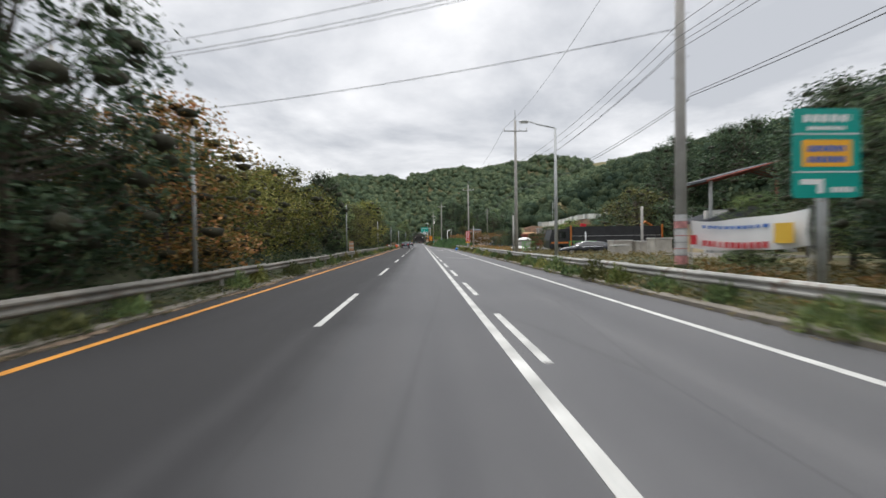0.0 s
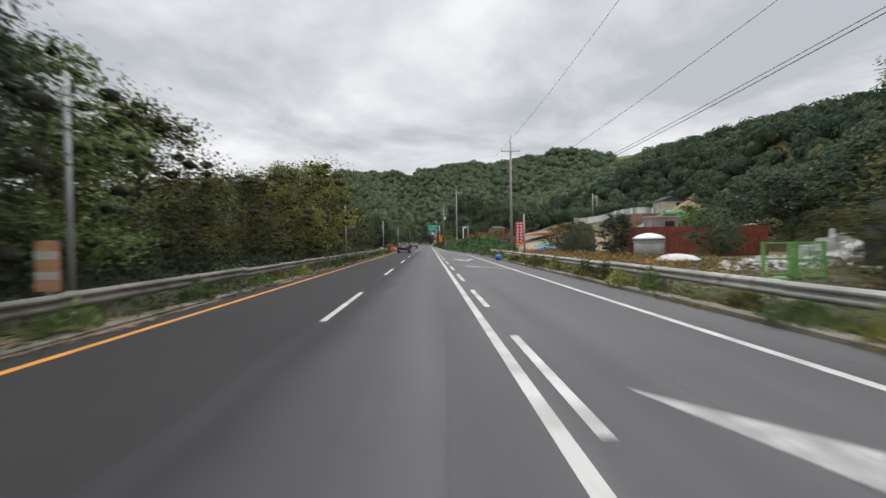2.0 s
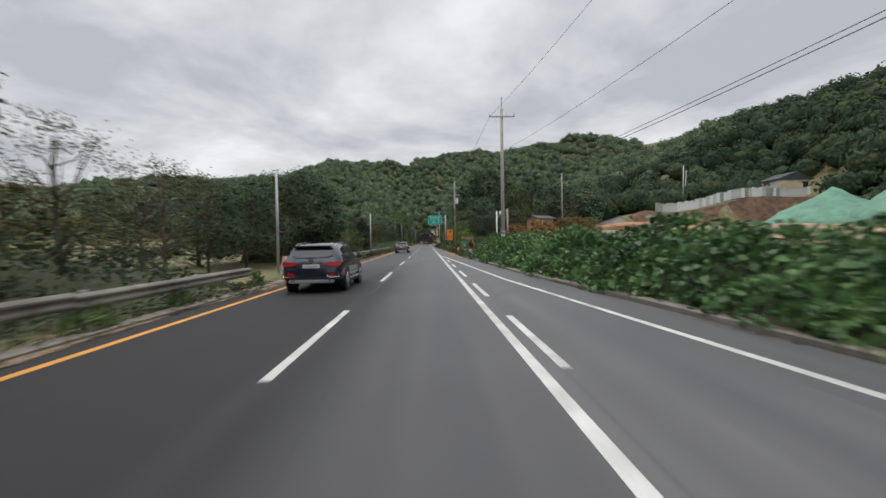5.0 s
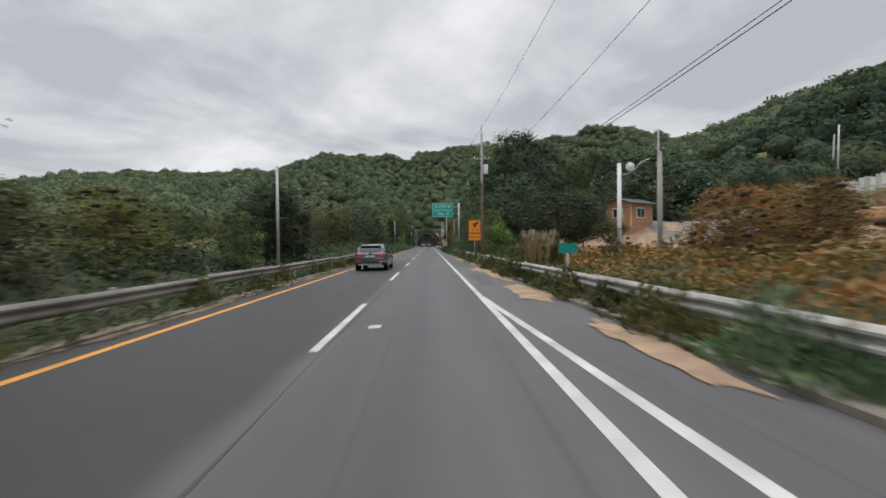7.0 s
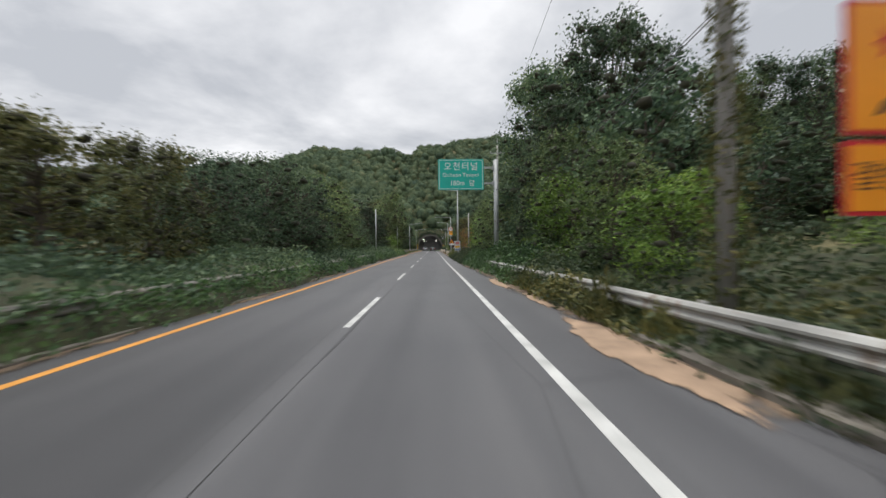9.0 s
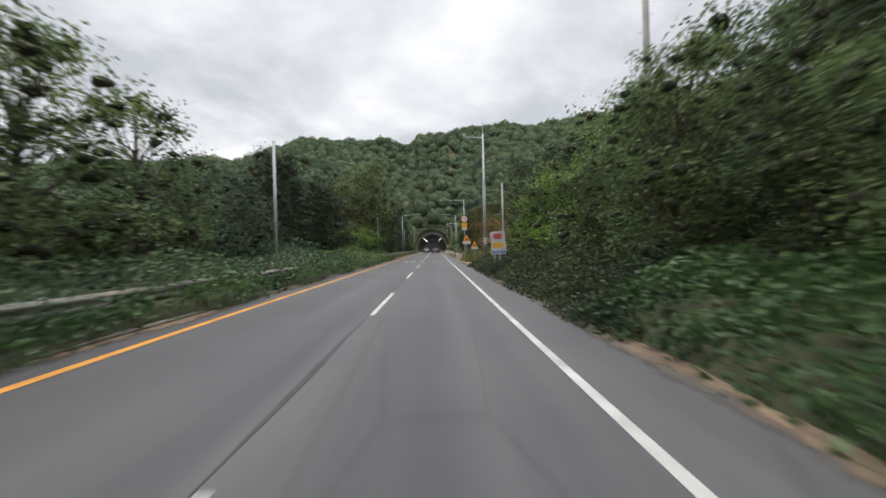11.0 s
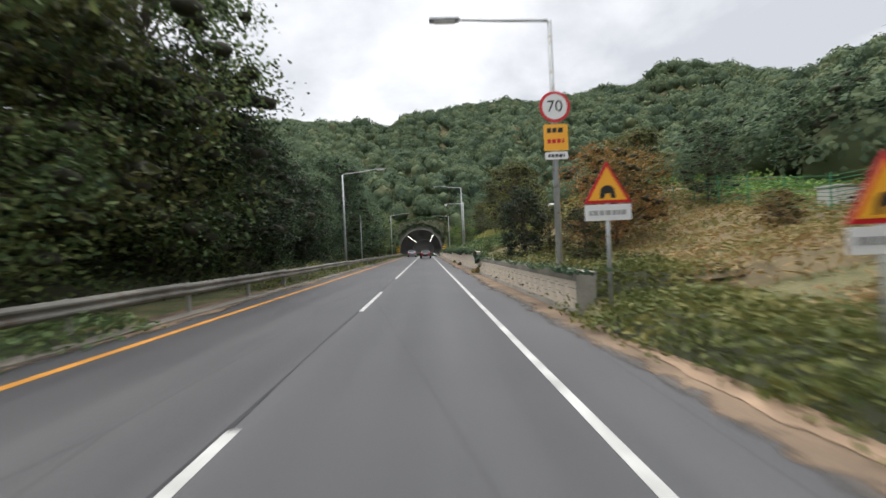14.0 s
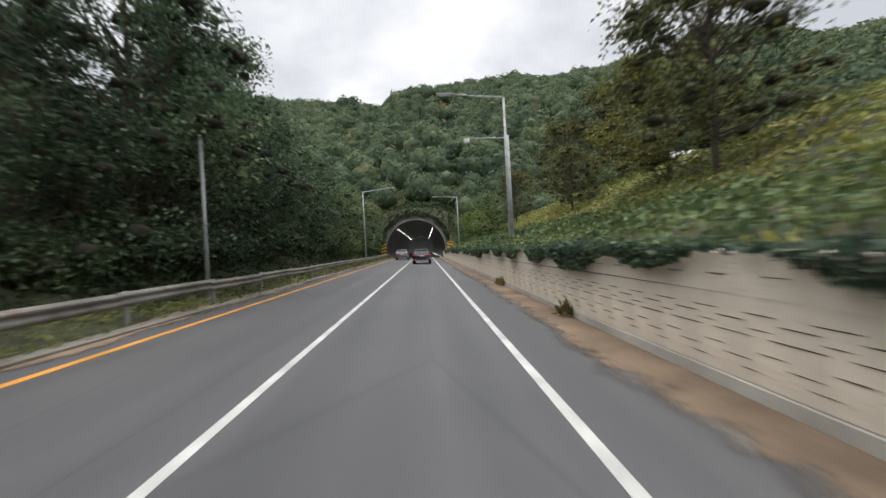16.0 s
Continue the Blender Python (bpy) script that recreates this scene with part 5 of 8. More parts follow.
wt_ = random.Random(5)
for k in range(20):
    y = 128 + 2.6 * k + wt_.uniform(-0.8, 0.8)
    weed_tuft(float(np.interp(y, [126, 150, 168, 192], [5.7, 5.45, 5.3, 5.0])) + wt_.uniform(-0.1, 0.12), y, wt_.uniform(0.35, 0.8), wt_.uniform(0.4, 1.0), wt_.choice([OLIVE, OLIVE, DEEP]), 100 + k)
for k in range(46):
    y = -22 + 4.0 * k + wt_.uniform(-1.5, 1.5)
    if not 104 < y < 123:
        weed_tuft(-4.32 + wt_.uniform(-0.1, 0.1), y, wt_.uniform(0.25, 0.6), wt_.uniform(0.3, 0.75), wt_.choice([GRASS, OLIVE, GREEN]), 200 + k)
for k in range(44):
    y = -20 + 2.3 * k + wt_.uniform(-1.0, 1.0)
    weed_tuft(float(right_edge(y)) + 0.4 + wt_.uniform(-0.15, 0.2), y, wt_.uniform(0.3, 0.65), wt_.uniform(0.25, 0.75), wt_.choice([GRASS, OLIVE, GREEN]), 300 + k)
for x, y, r, h, mat, sd in ((5.0, 277.6, 0.26, 0.3, DRY, 1), (4.85, 278.3, 0.2, 0.16, DRY, 2), (5.0, 292.4, 0.2, 0.22, DRY, 3), (5.0, 301.0, 0.22, 0.2, DRY, 5), (6.1, 241.5, 0.4, 0.3, DRY, 8), (5.9, 244.6, 0.35, 0.25, GRASS, 9), (6.2, 247.2, 0.4, 0.3, DRY, 10), (5.7, 250.0, 0.35, 0.3, GRASS, 11), (5.5, 277.5, 0.5, 0.8, GREEN, 6), (5.4, 276.6, 0.45, 0.5, GREEN, 7)):
    weed_tuft(x, y, r, h, mat, 400 + sd)
# ---------- guardrails ----------
def w_profile(s):
    """Corrugated beam, its face towards s."""
    face = [(0.0, 0.44), (0.035, 0.455), (0.08, 0.50), (0.08, 0.535), (0.03, 0.58), (0.03, 0.61), (0.08, 0.655), (0.08, 0.69), (0.035, 0.735), (0.0, 0.75)]
    return [(s * x, z) for x, z in face] + [(s * (x - 0.012), z) for x, z in reversed(face)]


def beam_mesh(s):
    bm = extrude_profile(w_profile(s), 0.0, 4.0)
    bmesh.ops.recalc_face_normals(bm, faces=bm.faces)
    me = bpy.data.meshes.new("beam")
    bm.to_mesh(me)
    bm.free()
    me.materials.append(RAIL)
    return me


def post_mesh():
    bm = tube([(0, 0, -0.3), (0, 0, 0.74)], 0.062, 10)
    tube([(0, 0, 0.74), (0, 0, 0.775)], [0.07, 0.05], 10, bm)
    me = bpy.data.meshes.new("post")
    bm.to_mesh(me)
    bm.free()
    me.materials.append(RAIL)
    return me


BEAMS, POST = {1: beam_mesh(1), -1: beam_mesh(-1)}, post_mesh()
BEAMS[1].materials[0] = DARK_RAIL


def guardrail(xf, y0, y1, s, label, wob=0.0):
    ob = thing("guardrail", (0, 0, 0), label, "guardrail", "guardrails along the road", "structure")
    rng = random.Random(int(y0 * 7))
    n = int((y1 - y0) / 4)
    for k in range(n):
        a, b = y0 + 4 * k, y0 + 4 * k + 4
        xa, xb = (xf(a), xf(b)) if callable(xf) else (xf, xf)
        beam = new("beam", BEAMS[s])
        beam.parent = ob
        za, zb = lift(xa, a), lift(xb, b)
        beam.matrix_basis = pose(xa, a, za + rng.uniform(-1, 1) * wob, math.degrees(math.atan2(zb - za, 4)) + rng.uniform(-1, 1) * wob * 12, 0, math.degrees(math.atan2(xa - xb, 4)))
        post = new("post", POST)
        post.parent = ob
        post.matrix_basis = pose(xa - s * 0.09, a + 0.4, za, rng.uniform(-2, 2), rng.uniform(-2, 2), 0)
    return ob


guardrail(-4.42, -58, 104, 1, "galvanised steel guardrail on round posts along the median", 0.02)
guardrail(-4.45, 124, 364, 1, "galvanised steel guardrail on round posts, partly overgrown", 0.025)
guardrail(8.8, -58, 80, -1, "galvanised steel guardrail on round posts behind the kerb", 0.015)
guardrail(lambda y: float(np.interp(y, [126, 150, 168, 192], [5.85, 5.62, 5.45, 5.15])), 126, 190, -1, "galvanised steel guardrail half hidden in weeds", 0.025)

end = thing("rail_end", (-4.36, 123.6, 0.0), "pale steel end plate of the median guardrail", "guardrail end")
part("plate", box(-0.02, 0.02, 0.0, 1.05, 0.34, 0.72, 0.01), SIGN_PALE, end)
part("post", tube([(-0.08, 0.5, -0.2), (-0.08, 0.5, 0.7)], 0.06, 8), RAIL, end)

# ---------- poles, wires, lamps ----------
def utility_pole(x, y, height, arms, label, r=0.16, extras=()):
    ob = thing("utility_pole", (x, y, land1(x, y) - 0.02), label, "utility pole", "utility poles along the road")
    part("shaft", tube([(0, 0, -0.3), (0, 0, height * 0.5), (0, 0, height)], [r, r * 0.83, r * 0.62], 14), POLE_CONC, ob, smooth=True)
    for z, half in arms:
        part("crossarm", box(-half, half, -0.2, -0.12, z - 0.045, z + 0.045, 0.01), STEEL, ob)
        for sx in (-half + 0.06, half * 0.35, half - 0.06):
            part("insulator", tube([(sx, -0.16, z + 0.04), (sx, -0.16, z + 0.1), (sx, -0.16, z + 0.14), (sx, -0.16, z + 0.24)], [0.03, 0.06, 0.035, 0.05], 8), SIGN_WHITE, ob)
    part("pole_tip", tube([(0, 0, height), (0, 0, height + 0.9)], 0.035, 6), STEEL, ob)
    for kind in extras:
        if kind == "transformer":
            part("transformer", tube([(0.38, 0, height - 4.0), (0.38, 0, height - 3.95), (0.38, 0, height - 3.1), (0.38, 0, height - 3.05)], [0.2, 0.24, 0.24, 0.18], 14), SIGN_WHITE, ob, "pale grey transformer can")
            part("bracket", box(0, 0.4, -0.04, 0.04, height - 3.6, height - 3.5), STEEL, ob)
        if kind == "stickers":
            for z0, z1, mat, lab in ((1.22, 1.50, SIGN_PALE, "pasted notice"), (1.27, 1.29, SIGN_BLUE, ""), (1.33, 1.36, SIGN_BLUE, ""), (1.40, 1.43, SIGN_BLUE, ""), (1.94, 2.38, SIGN_PALE, "pasted notice"), (2.10, 2.15, SIGN_BLUE, ""), (2.19, 2.25, SIGN_BLUE, "")):
                part("notice" if lab else "notice_stripe", tube([(0, 0, z0), (0, 0, z1)], r - 0.001 * z0 * r * 100 / 6 + (0.010 if lab else 0.013), 14, cap=False), mat, ob, lab and "pale pasted notice with blue stripes")
        if kind == "posters":
            for z0, z1, mat, lab in ((0.72, 1.0, POSTER_PINK, "faded pink pasted poster"), (1.03, 1.42, SIGN_PALE, "pale pasted poster"), (1.45, 1.86, SIGN_PALE, "pale pasted poster"), (1.9, 2.12, POSTER_PINK, "faded pink pasted poster"), (2.14, 2.34, SIGN_PALE, "pale pasted poster")):
                part("poster", tube([(0, 0, z0), (0, 0, z1)], r + 0.004, 14, cap=False), mat, ob, lab)
            for k in range(7):
                part("poster_line", tube([(0, 0, 0.8 + 0.21 * k), (0, 0, 0.83 + 0.21 * k)], r + 0.006, 14, cap=False), STEEL if k % 2 else POSTER_PINK, ob)
        if kind == "ivy":
            rng = np.random.default_rng(5)
            n = 1500
            z = rng.uniform(0, height * 0.62, n)
            a = rng.uniform(0, 6.28, n)
            rr = r + rng.uniform(0, 0.28, n) * np.interp(z, [0, height * 0.3, height * 0.62], [1.3, 1, 0.25])
            leaves("ivy", rng, np.stack([rr * np.cos(a), rr * np.sin(a), z], 1), rng.uniform(0.08, 0.2, n), OLIVE, ob)
    # climbing bolts
    for k in range(12):
        z = 2.6 + k * 0.7
        if z < height - 1:
            s = 1 if k % 2 else -1
            part("step_bolt", tube([(0, 0, z), (s * (r + 0.12), 0, z)], 0.012, 5), STEEL, ob)
    return ob


POLES = [(10.3, -20.0, 13.0), (10.5, 5.9, 12.6), (10.55, 31.7, 12.3), (11.3, 79.2, 12.4), (8.0, 122.1, 12.2), (6.95, 168.0, 12.4), (9.5, 214.0, 14.0)]
utility_pole(*POLES[0], [(11.9, 1.05)], "tall concrete utility pole with a steel crossarm")
utility_pole(*POLES[1], [(11.6, 1.05)], "thick concrete utility pole plastered with posters", 0.19, ("posters",))
utility_pole(*POLES[2], [(11.3, 1.05)], "tall concrete utility pole with a steel crossarm", 0.16)
utility_pole(*POLES[3], [(11.4, 1.05)], "tall concrete utility pole with a steel crossarm", 0.16)
utility_pole(*POLES[4], [(11.5, 1.05)], "concrete utility pole with pasted notices standing in vines", 0.165, ("stickers",))
utility_pole(*POLES[5], [(11.2, 0.95), (9.9, 0.8)], "concrete utility pole with a transformer, overgrown with ivy", 0.17, ("transformer", "ivy"))
utility_pole(*POLES[6], [(13.0, 0.9)], "concrete utility pole among the trees", 0.16)


def wire(a, b, sag, r=0.009, label="thin black overhead wire between poles", group="overhead wires"):
    a, b = Vector(a), Vector(b)
    pts = [a.lerp(b, k / 14) - Vector((0, 0, sag * 4 * (k / 14) * (1 - k / 14))) for k in range(15)]
    ob = part("overhead_wire", tube(pts, r, 5), WIRE)
    tagged(ob, label, "wire", group)


def pole_at(k, dx, z):
    x, y, h = POLES[k]
    return (x + dx, y - 0.16 if dx else y, land1(x, y) + z)


MID = [8.0, 8.0, 7.7, 8.05, 8.8, 8.4, 8.6]
for k in range(len(POLES) - 1):
    za, zb = (POLES[i][2] - (1.0 if i not in (5,) else 1.2) + 0.28 for i in (k, k + 1))
    wire(pole_at(k, -0.99, za), pole_at(k + 1, -0.99, zb), 0.7)
    if k < 2:
        for dz in (7.6, 8.0, 8.4):
            wire(pole_at(k, -0.2, dz), pole_at(k + 1, -0.2, dz), 0.6)
    wire(pole_at(k, 0.15, MID[k]), pole_at(k + 1, 0.15, MID[k + 1]), 0.6)
    wire(pole_at(k, 0.2, 6.1), pole_at(k + 1, 0.2, 6.2), 0.5, 0.010, "thick black cable bundle between poles")
    wire(pole_at(k, 0.2, 6.02), pole_at(k + 1, 0.2, 6.12), 0.56, 0.012, "thick black cable bundle between poles")
# wires across the road to a pole among the trees
steel_far = (-17.0, 16.0)
utility_pole(*steel_far, 12.0, [(11.0, 0.8)], "concrete utility pole half hidden by trees")
for dz, dx in ((11.9, 0.0), (11.2, 0.5), (11.2, -0.9), (8.6, 0.0)):
    wire(pole_at(1, dx * 0.3, dz - 0.2), (steel_far[0] + dx, steel_far[1] - 0.16, dz - 0.6), 0.5, 0.014)


def slim_pole(x, y, h, lean=0.0, label="slim grey steel pole beside the guardrail", r=0.075, mat=STEEL, group="slim poles along the median"):
    ob = thing("steel_pole", (x, y, land1(x, y)), label, "pole", group)
    ob.matrix_basis = pose(x, y, land1(x, y), 0, lean, 0)
    part("shaft", tube([(0, 0, -0.2), (0, 0, h)], [r, r * 0.85], 10), mat, ob, smooth=True)
    part("cap", tube([(0, 0, h), (0, 0, h + 0.05)], [r, r * 0.4], 10), mat, ob)
    part("base_flange", tube([(0, 0, 0), (0, 0, 0.1)], r * 1.5, 10), mat, ob)


for x, y, h in ((-5.7, 7.2, 5.5), (-5.95, 40.3, 5.5), (-5.8, 73.8, 5.3), (-5.7, 109, 5.3), (-5.5, 145.1, 5.3), (-5.5, 217.5, 6.2), (-5.78, 255.4, 5.9), (-5.25, 297.6, 5.4)):
    slim_pole(x, y, h)
slim_pole(8.1, 240.95, 7.9, 0, "weathered concrete pole beside the shoulder", 0.11, POLE_CONC, "slim concrete poles")
jb = thing("junction_box", (7.15, 240.1, land1(7.15, 240.1)), "rust-brown steel box on a pale concrete stub", "junction box")
part("stub", box(-0.13, 0.13, -0.1, 0.1, -0.2, 0.95, 0.02), CONCRETE, jb)
part("case", box(-0.2, 0.2, -0.16, 0.14, 0.95, 1.75, 0.03), material("rusty_brown_steel", (0.11, 0.065, 0.045), 0.8, scale=3, vary=0.35), jb)
part("cover", box(-0.23, 0.23, -0.19, 0.17, 1.75, 1.80, 0.01), GALV, jb)
slim_pole(11.5, 37.6, 4.1, 0, "short concrete pole with a meter box", 0.1, POLE_CONC, "slim concrete poles")
slim_pole(11.7, 74.5, 4.2, 0, "short grey concrete pole", 0.1, POLE_CONC, "slim concrete poles")
slim_pole(29.5, 177.4, 11.5, 0, "distant concrete pole on the hillside", 0.13, POLE_CONC, "slim concrete poles")
slim_pole(62.0, 189.5, 9.0, 3, "distant concrete pole on the hillside", 0.13, POLE_CONC, "slim concrete poles")
slim_pole(22.0, 31.5, 4.4, 0, "short concrete pole behind the yard", 0.12, POLE_CONC, "slim concrete poles")


def street_lamp(x, y, h, reach, rise, label, head=0.75, lean=0.0, old=False):
    """reach: how far the arm goes across, negative towards the left."""
    ob = thing("street_lamp", (x, y, verge(x, y) if 0 < x < 7 else land1(x, y)), label, "street lamp", "street lamps")
    s = math.copysign(1, reach)
    part("column", tube([(0, 0, -0.2), (0, 0, h * 0.5), (0, 0, h)], [0.1, 0.085, 0.06], 12), GALV if not old else STEEL, ob, smooth=True)
    part("base_plate", box(-0.2, 0.2, -0.2, 0.2, 0, 0.03), STEEL, ob)
    part("arm", tube([(0, 0, h - 0.08), (s * 0.08, 0, h + 0.02), (reach * 0.5, 0, h + rise * 0.5), (reach - s * head * 0.5, 0, h + rise)], [0.05, 0.045, 0.04, 0.035], 8), GALV if not old else STEEL, ob, smooth=True)
    hb = bmesh.new()
    bmesh.ops.create_uvsphere(hb, u_segments=12, v_segments=6, radius=1.0, matrix=Matrix.Translation((reach, 0, h + rise)) @ Matrix.Diagonal((head * 0.5, 0.14, 0.07, 1))) if old else box(reach - head * 0.5, reach + head * 0.5, -0.12, 0.12, h + rise - 0.04, h + rise + 0.05, 0.02, hb)
    lamp = part("lamp_head", hb, STEEL, ob, "flat lamp head", smooth=old)
    part("lens", box(reach - head * 0.35, reach + head * 0.35, -0.09, 0.09, h + rise - 0.075, h + rise - 0.05), SIGN_WHITE, lamp, "frosted lens")
    return ob


street_lamp(9.32, 15.7, 7.6, -1.7, 0.35, "old grey street lamp with a drooping head", 0.6, old=True)
street_lamp(-4.75, 285.0, 7.7, 3.1, 0.35, "galvanised street lamp with a flat head beside the guardrail", 0.9)
street_lamp(-4.65, 333.0, 8.0, 3.1, 0.35, "galvanised street lamp with a flat head beside the guardrail", 0.9)
street_lamp(5.72, 261.7, 8.4, -3.15, 0.1, "galvanised street lamp carrying speed limit signs", 0.9)
street_lamp(6.5, 306.2, 9.5, -3.1, 0.3, "galvanised street lamp with a flat head above the wall", 0.9)
street_lamp(6.85, 347.0, 8.9, -3.1, 0.2, "galvanised street lamp with a flat head above the wall", 0.9)
street_lamp(-15.5, 141.0, 7.6, -1.8, 0.2, "street lamp of the opposite carriageway", 0.8)
slim_pole(11.1, 145.4, 5.4, 0, "cream painted lamp pole", 0.11, SIGN_WHITE, "slim concrete poles")
round_lamp = thing("round_lamp", (11.1, 145.4, land1(11.1, 145.4) + 5.1), "round white lamp and dark lamp head on bent arms", "lamp")
part("arm", tube([(0.1, -0.1, -0.25), (0.35, -0.1, -0.2), (0.75, -0.1, 0.0), (0.95, -0.1, 0.3), (1.6, -0.1, 0.62)], 0.025, 6), STEEL, round_lamp)
part("lamp_head", tube([(0.5, -0.18, 0.15), (0.5, -0.12, 0.15), (0.5, 0.02, 0.15)], [0.05, 0.22, 0.18], 14), SIGN_WHITE, round_lamp, "round white lamp shade")
part("lamp_head", tube([(1.5, -0.1, 0.58), (1.75, -0.1, 0.70), (2.15, -0.1, 0.86), (2.25, -0.1, 0.88)], [0.05, 0.11, 0.10, 0.03], 8), DARK, round_lamp, "dark lamp head")
slim_pole(12.2, 143.6, 5.6, 0, "grey concrete pole beside the scrub", 0.12, POLE_CONC, "slim concrete poles")

cctv = thing("camera_pole", (5.98, 237.6, land1(5.98, 237.6)), "tall grey steel pole with a camera on a side arm", "camera pole")
part("shaft", tube([(0, 0, -0.2), (0, 0, 7.3), (0, 0, 7.35), (0, 0, 11.8)], [0.15, 0.13, 0.095, 0.08], 14), STEEL, cctv, smooth=True)
part("collar", tube([(0, 0, 7.2), (0, 0, 7.45)], 0.16, 14), STEEL, cctv)
part("arm", tube([(0, 0, 11.45), (-1.7, 0, 11.55)], 0.045, 8), STEEL, cctv)
cam_box = part("camera_housing", box(-1.85, -1.55, -0.1, 0.1, 11.6, 11.82, 0.03), STEEL, cctv)
part("lens_hood", tube([(-1.85, 0, 11.66), (-1.98, 0, 11.6)], 0.06, 10), DARK, cam_box)
part("tip", tube([(0, 0, 11.8), (0, 0, 12.9)], 0.02, 6), STEEL, cctv)
part("notice", tube([(0, 0, 2.0), (0, 0, 2.5)], 0.152, 14, cap=False), SIGN_WHITE, cctv, "white pasted notice with dark lines")
for k in range(3):
    part("notice_line", tube([(0, 0, 2.08 + 0.13 * k), (0, 0, 2.14 + 0.13 * k)], 0.156, 14, cap=False), SIGN_BLACK, cctv)
cctv2 = thing("camera_pole", (6.75, 306.9, verge(6.75, 306.9)), "galvanised pole with a camera on a short arm above the wall", "camera pole")
part("shaft", tube([(0, 0, -0.2), (0, 0, 7.7)], [0.09, 0.065], 12), GALV, cctv2, smooth=True)
part("arm", tube([(0, 0, 7.55), (-2.2, 0, 7.6)], 0.04, 8), GALV, cctv2)
part("camera_housing", box(-2.4, -2.1, -0.1, 0.1, 7.35, 7.6, 0.03), SIGN_WHITE, cctv2)
part("control_box", box(-0.16, 0.16, -0.24, -0.08, 1.5, 2.3, 0.02), STEEL, cctv2, "grey control box")

# ---------- signs ----------
def bars(parent, x0, x1, z, h, y, mat, seed, name="text_bar", gap=0.25):
    """Writing that cannot be read: a row of plain bars."""
    rng = random.Random(seed)
    x = x0
    while x < x1 - 0.02:
        w = min(x1 - x, h * rng.uniform(0.8, 1.5))
        part(name, box(x, x + w * (1 - gap), y - 0.004, y, z - h / 2, z + h / 2), mat, parent)
        x += w


def post_to(parent, x, z1, r=0.045, mat=GALV, y=0.06, name="post"):
    return part(name, tube([(x, y, -0.3), (x, y, z1)], r, 10), mat, parent, smooth=True)


def sign_thing(name, x, y, label, category="sign", turn=0.0):
    return thing(name, (x, y, land1(x, y)), label, category, "", "", turn)


g = sign_thing("direction_sign", 11.1, 1.2, "green roadside sign with an orange panel on a steel post")
post_to(g, 0, 4.2, 0.11, GALV, 0.13)
part("panel", plate(rounded(-0.8, 0.8, 2.42, 4.42, 0.08), 0.0, 0.02), SIGN_TEAL, g)
for z in (3.0, 3.85):
    part("white_rule", box(-0.78, 0.78, -0.006, 0.0, z - 0.012, z + 0.012), SIGN_WHITE, g)
part("orange_panel", plate(rounded(-0.58, 0.58, 3.12, 3.72, 0.04), -0.008, 0.0), SIGN_AMBER, g, "orange panel with unreadable dark marks")
bars(g, -0.45, 0.45, 3.52, 0.14, -0.009, SIGN_BLUE, 3)
bars(g, -0.45, 0.45, 3.28, 0.14, -0.009, SIGN_BLUE, 4)
bars(g, -0.55, 0.55, 4.2, 0.16, -0.003, SIGN_WHITE, 5)
bars(g, -0.45, 0.45, 3.98, 0.08, -0.003, SIGN_WHITE, 6)
part("arrow", plate([(-0.62, 2.72), (-0.62, 2.84), (-0.08, 2.84), (-0.08, 2.52), (-0.22, 2.52), (-0.22, 2.72)], -0.006, 0.0), SIGN_WHITE, g, "white bent arrow")
bars(g, 0.1, 0.65, 2.6, 0.12, -0.003, SIGN_WHITE, 7)

banner = thing("banner", (10.4, 5.7, land1(10.4, 5.7)), "white cloth banner with pink and blue print strung between posts", "banner")
bb = bmesh.new()
rows = []
for k in range(17):
    u = k / 16
    x, y = 0.25 + 0.45 * u, -0.1 - 3.9 * u
    sag = 0.12 * math.sin(math.pi * u) + 0.03 * math.sin(9 * u)
    rows.append([bb.verts.new((x + 0.05 * math.sin(7 * u), y, 1.25 - sag + 0.1 * u)), bb.verts.new((x + 0.08 * math.sin(5 * u + 1), y, 1.7 - sag)), bb.verts.new((x + 0.05 * math.sin(8 * u), y, 2.12 - sag + 0.12 * u))])
for a, b in zip(rows, rows[1:]):
    bb.faces.new((a[0], b[0], b[1], a[1]))
    bb.faces.new((a[1], b[1], b[2], a[2]))
part("cloth", bb, SIGN_WHITE, banner, smooth=True)
for z, h, mat, seed in ((1.95, 0.09, SIGN_BLUE, 1), (1.45, 0.17, SIGN_RED, 2)):
    rng = random.Random(seed)
    for k in range(11):
        u = 0.16 + 0.055 * k
        x, y = 0.25 + 0.45 * u, -0.1 - 3.9 * u
        sag = 0.12 * math.sin(math.pi * u)
        wdt = 0.17 * rng.uniform(0.7, 1.1)
        part("print_bar", box(x - 0.08, x - 0.075, y - wdt, y, z - sag - h / 2, z - sag + h / 2), mat, banner)
part("print_spot", box(0.16, 0.165, -0.55, -0.2, 1.35, 1.65), SIGN_RED, banner, "red printed block")
part("print_spot", box(0.52, 0.525, -3.8, -3.2, 1.4, 1.9), SIGN_YELLOW, banner, "yellow printed block")
for x, y in ((0.28, -0.05), (0.72, -4.05)):
    part("pole", tube([(x, y, -0.2), (x, y, 2.3)], 0.025, 6), STEEL, banner)

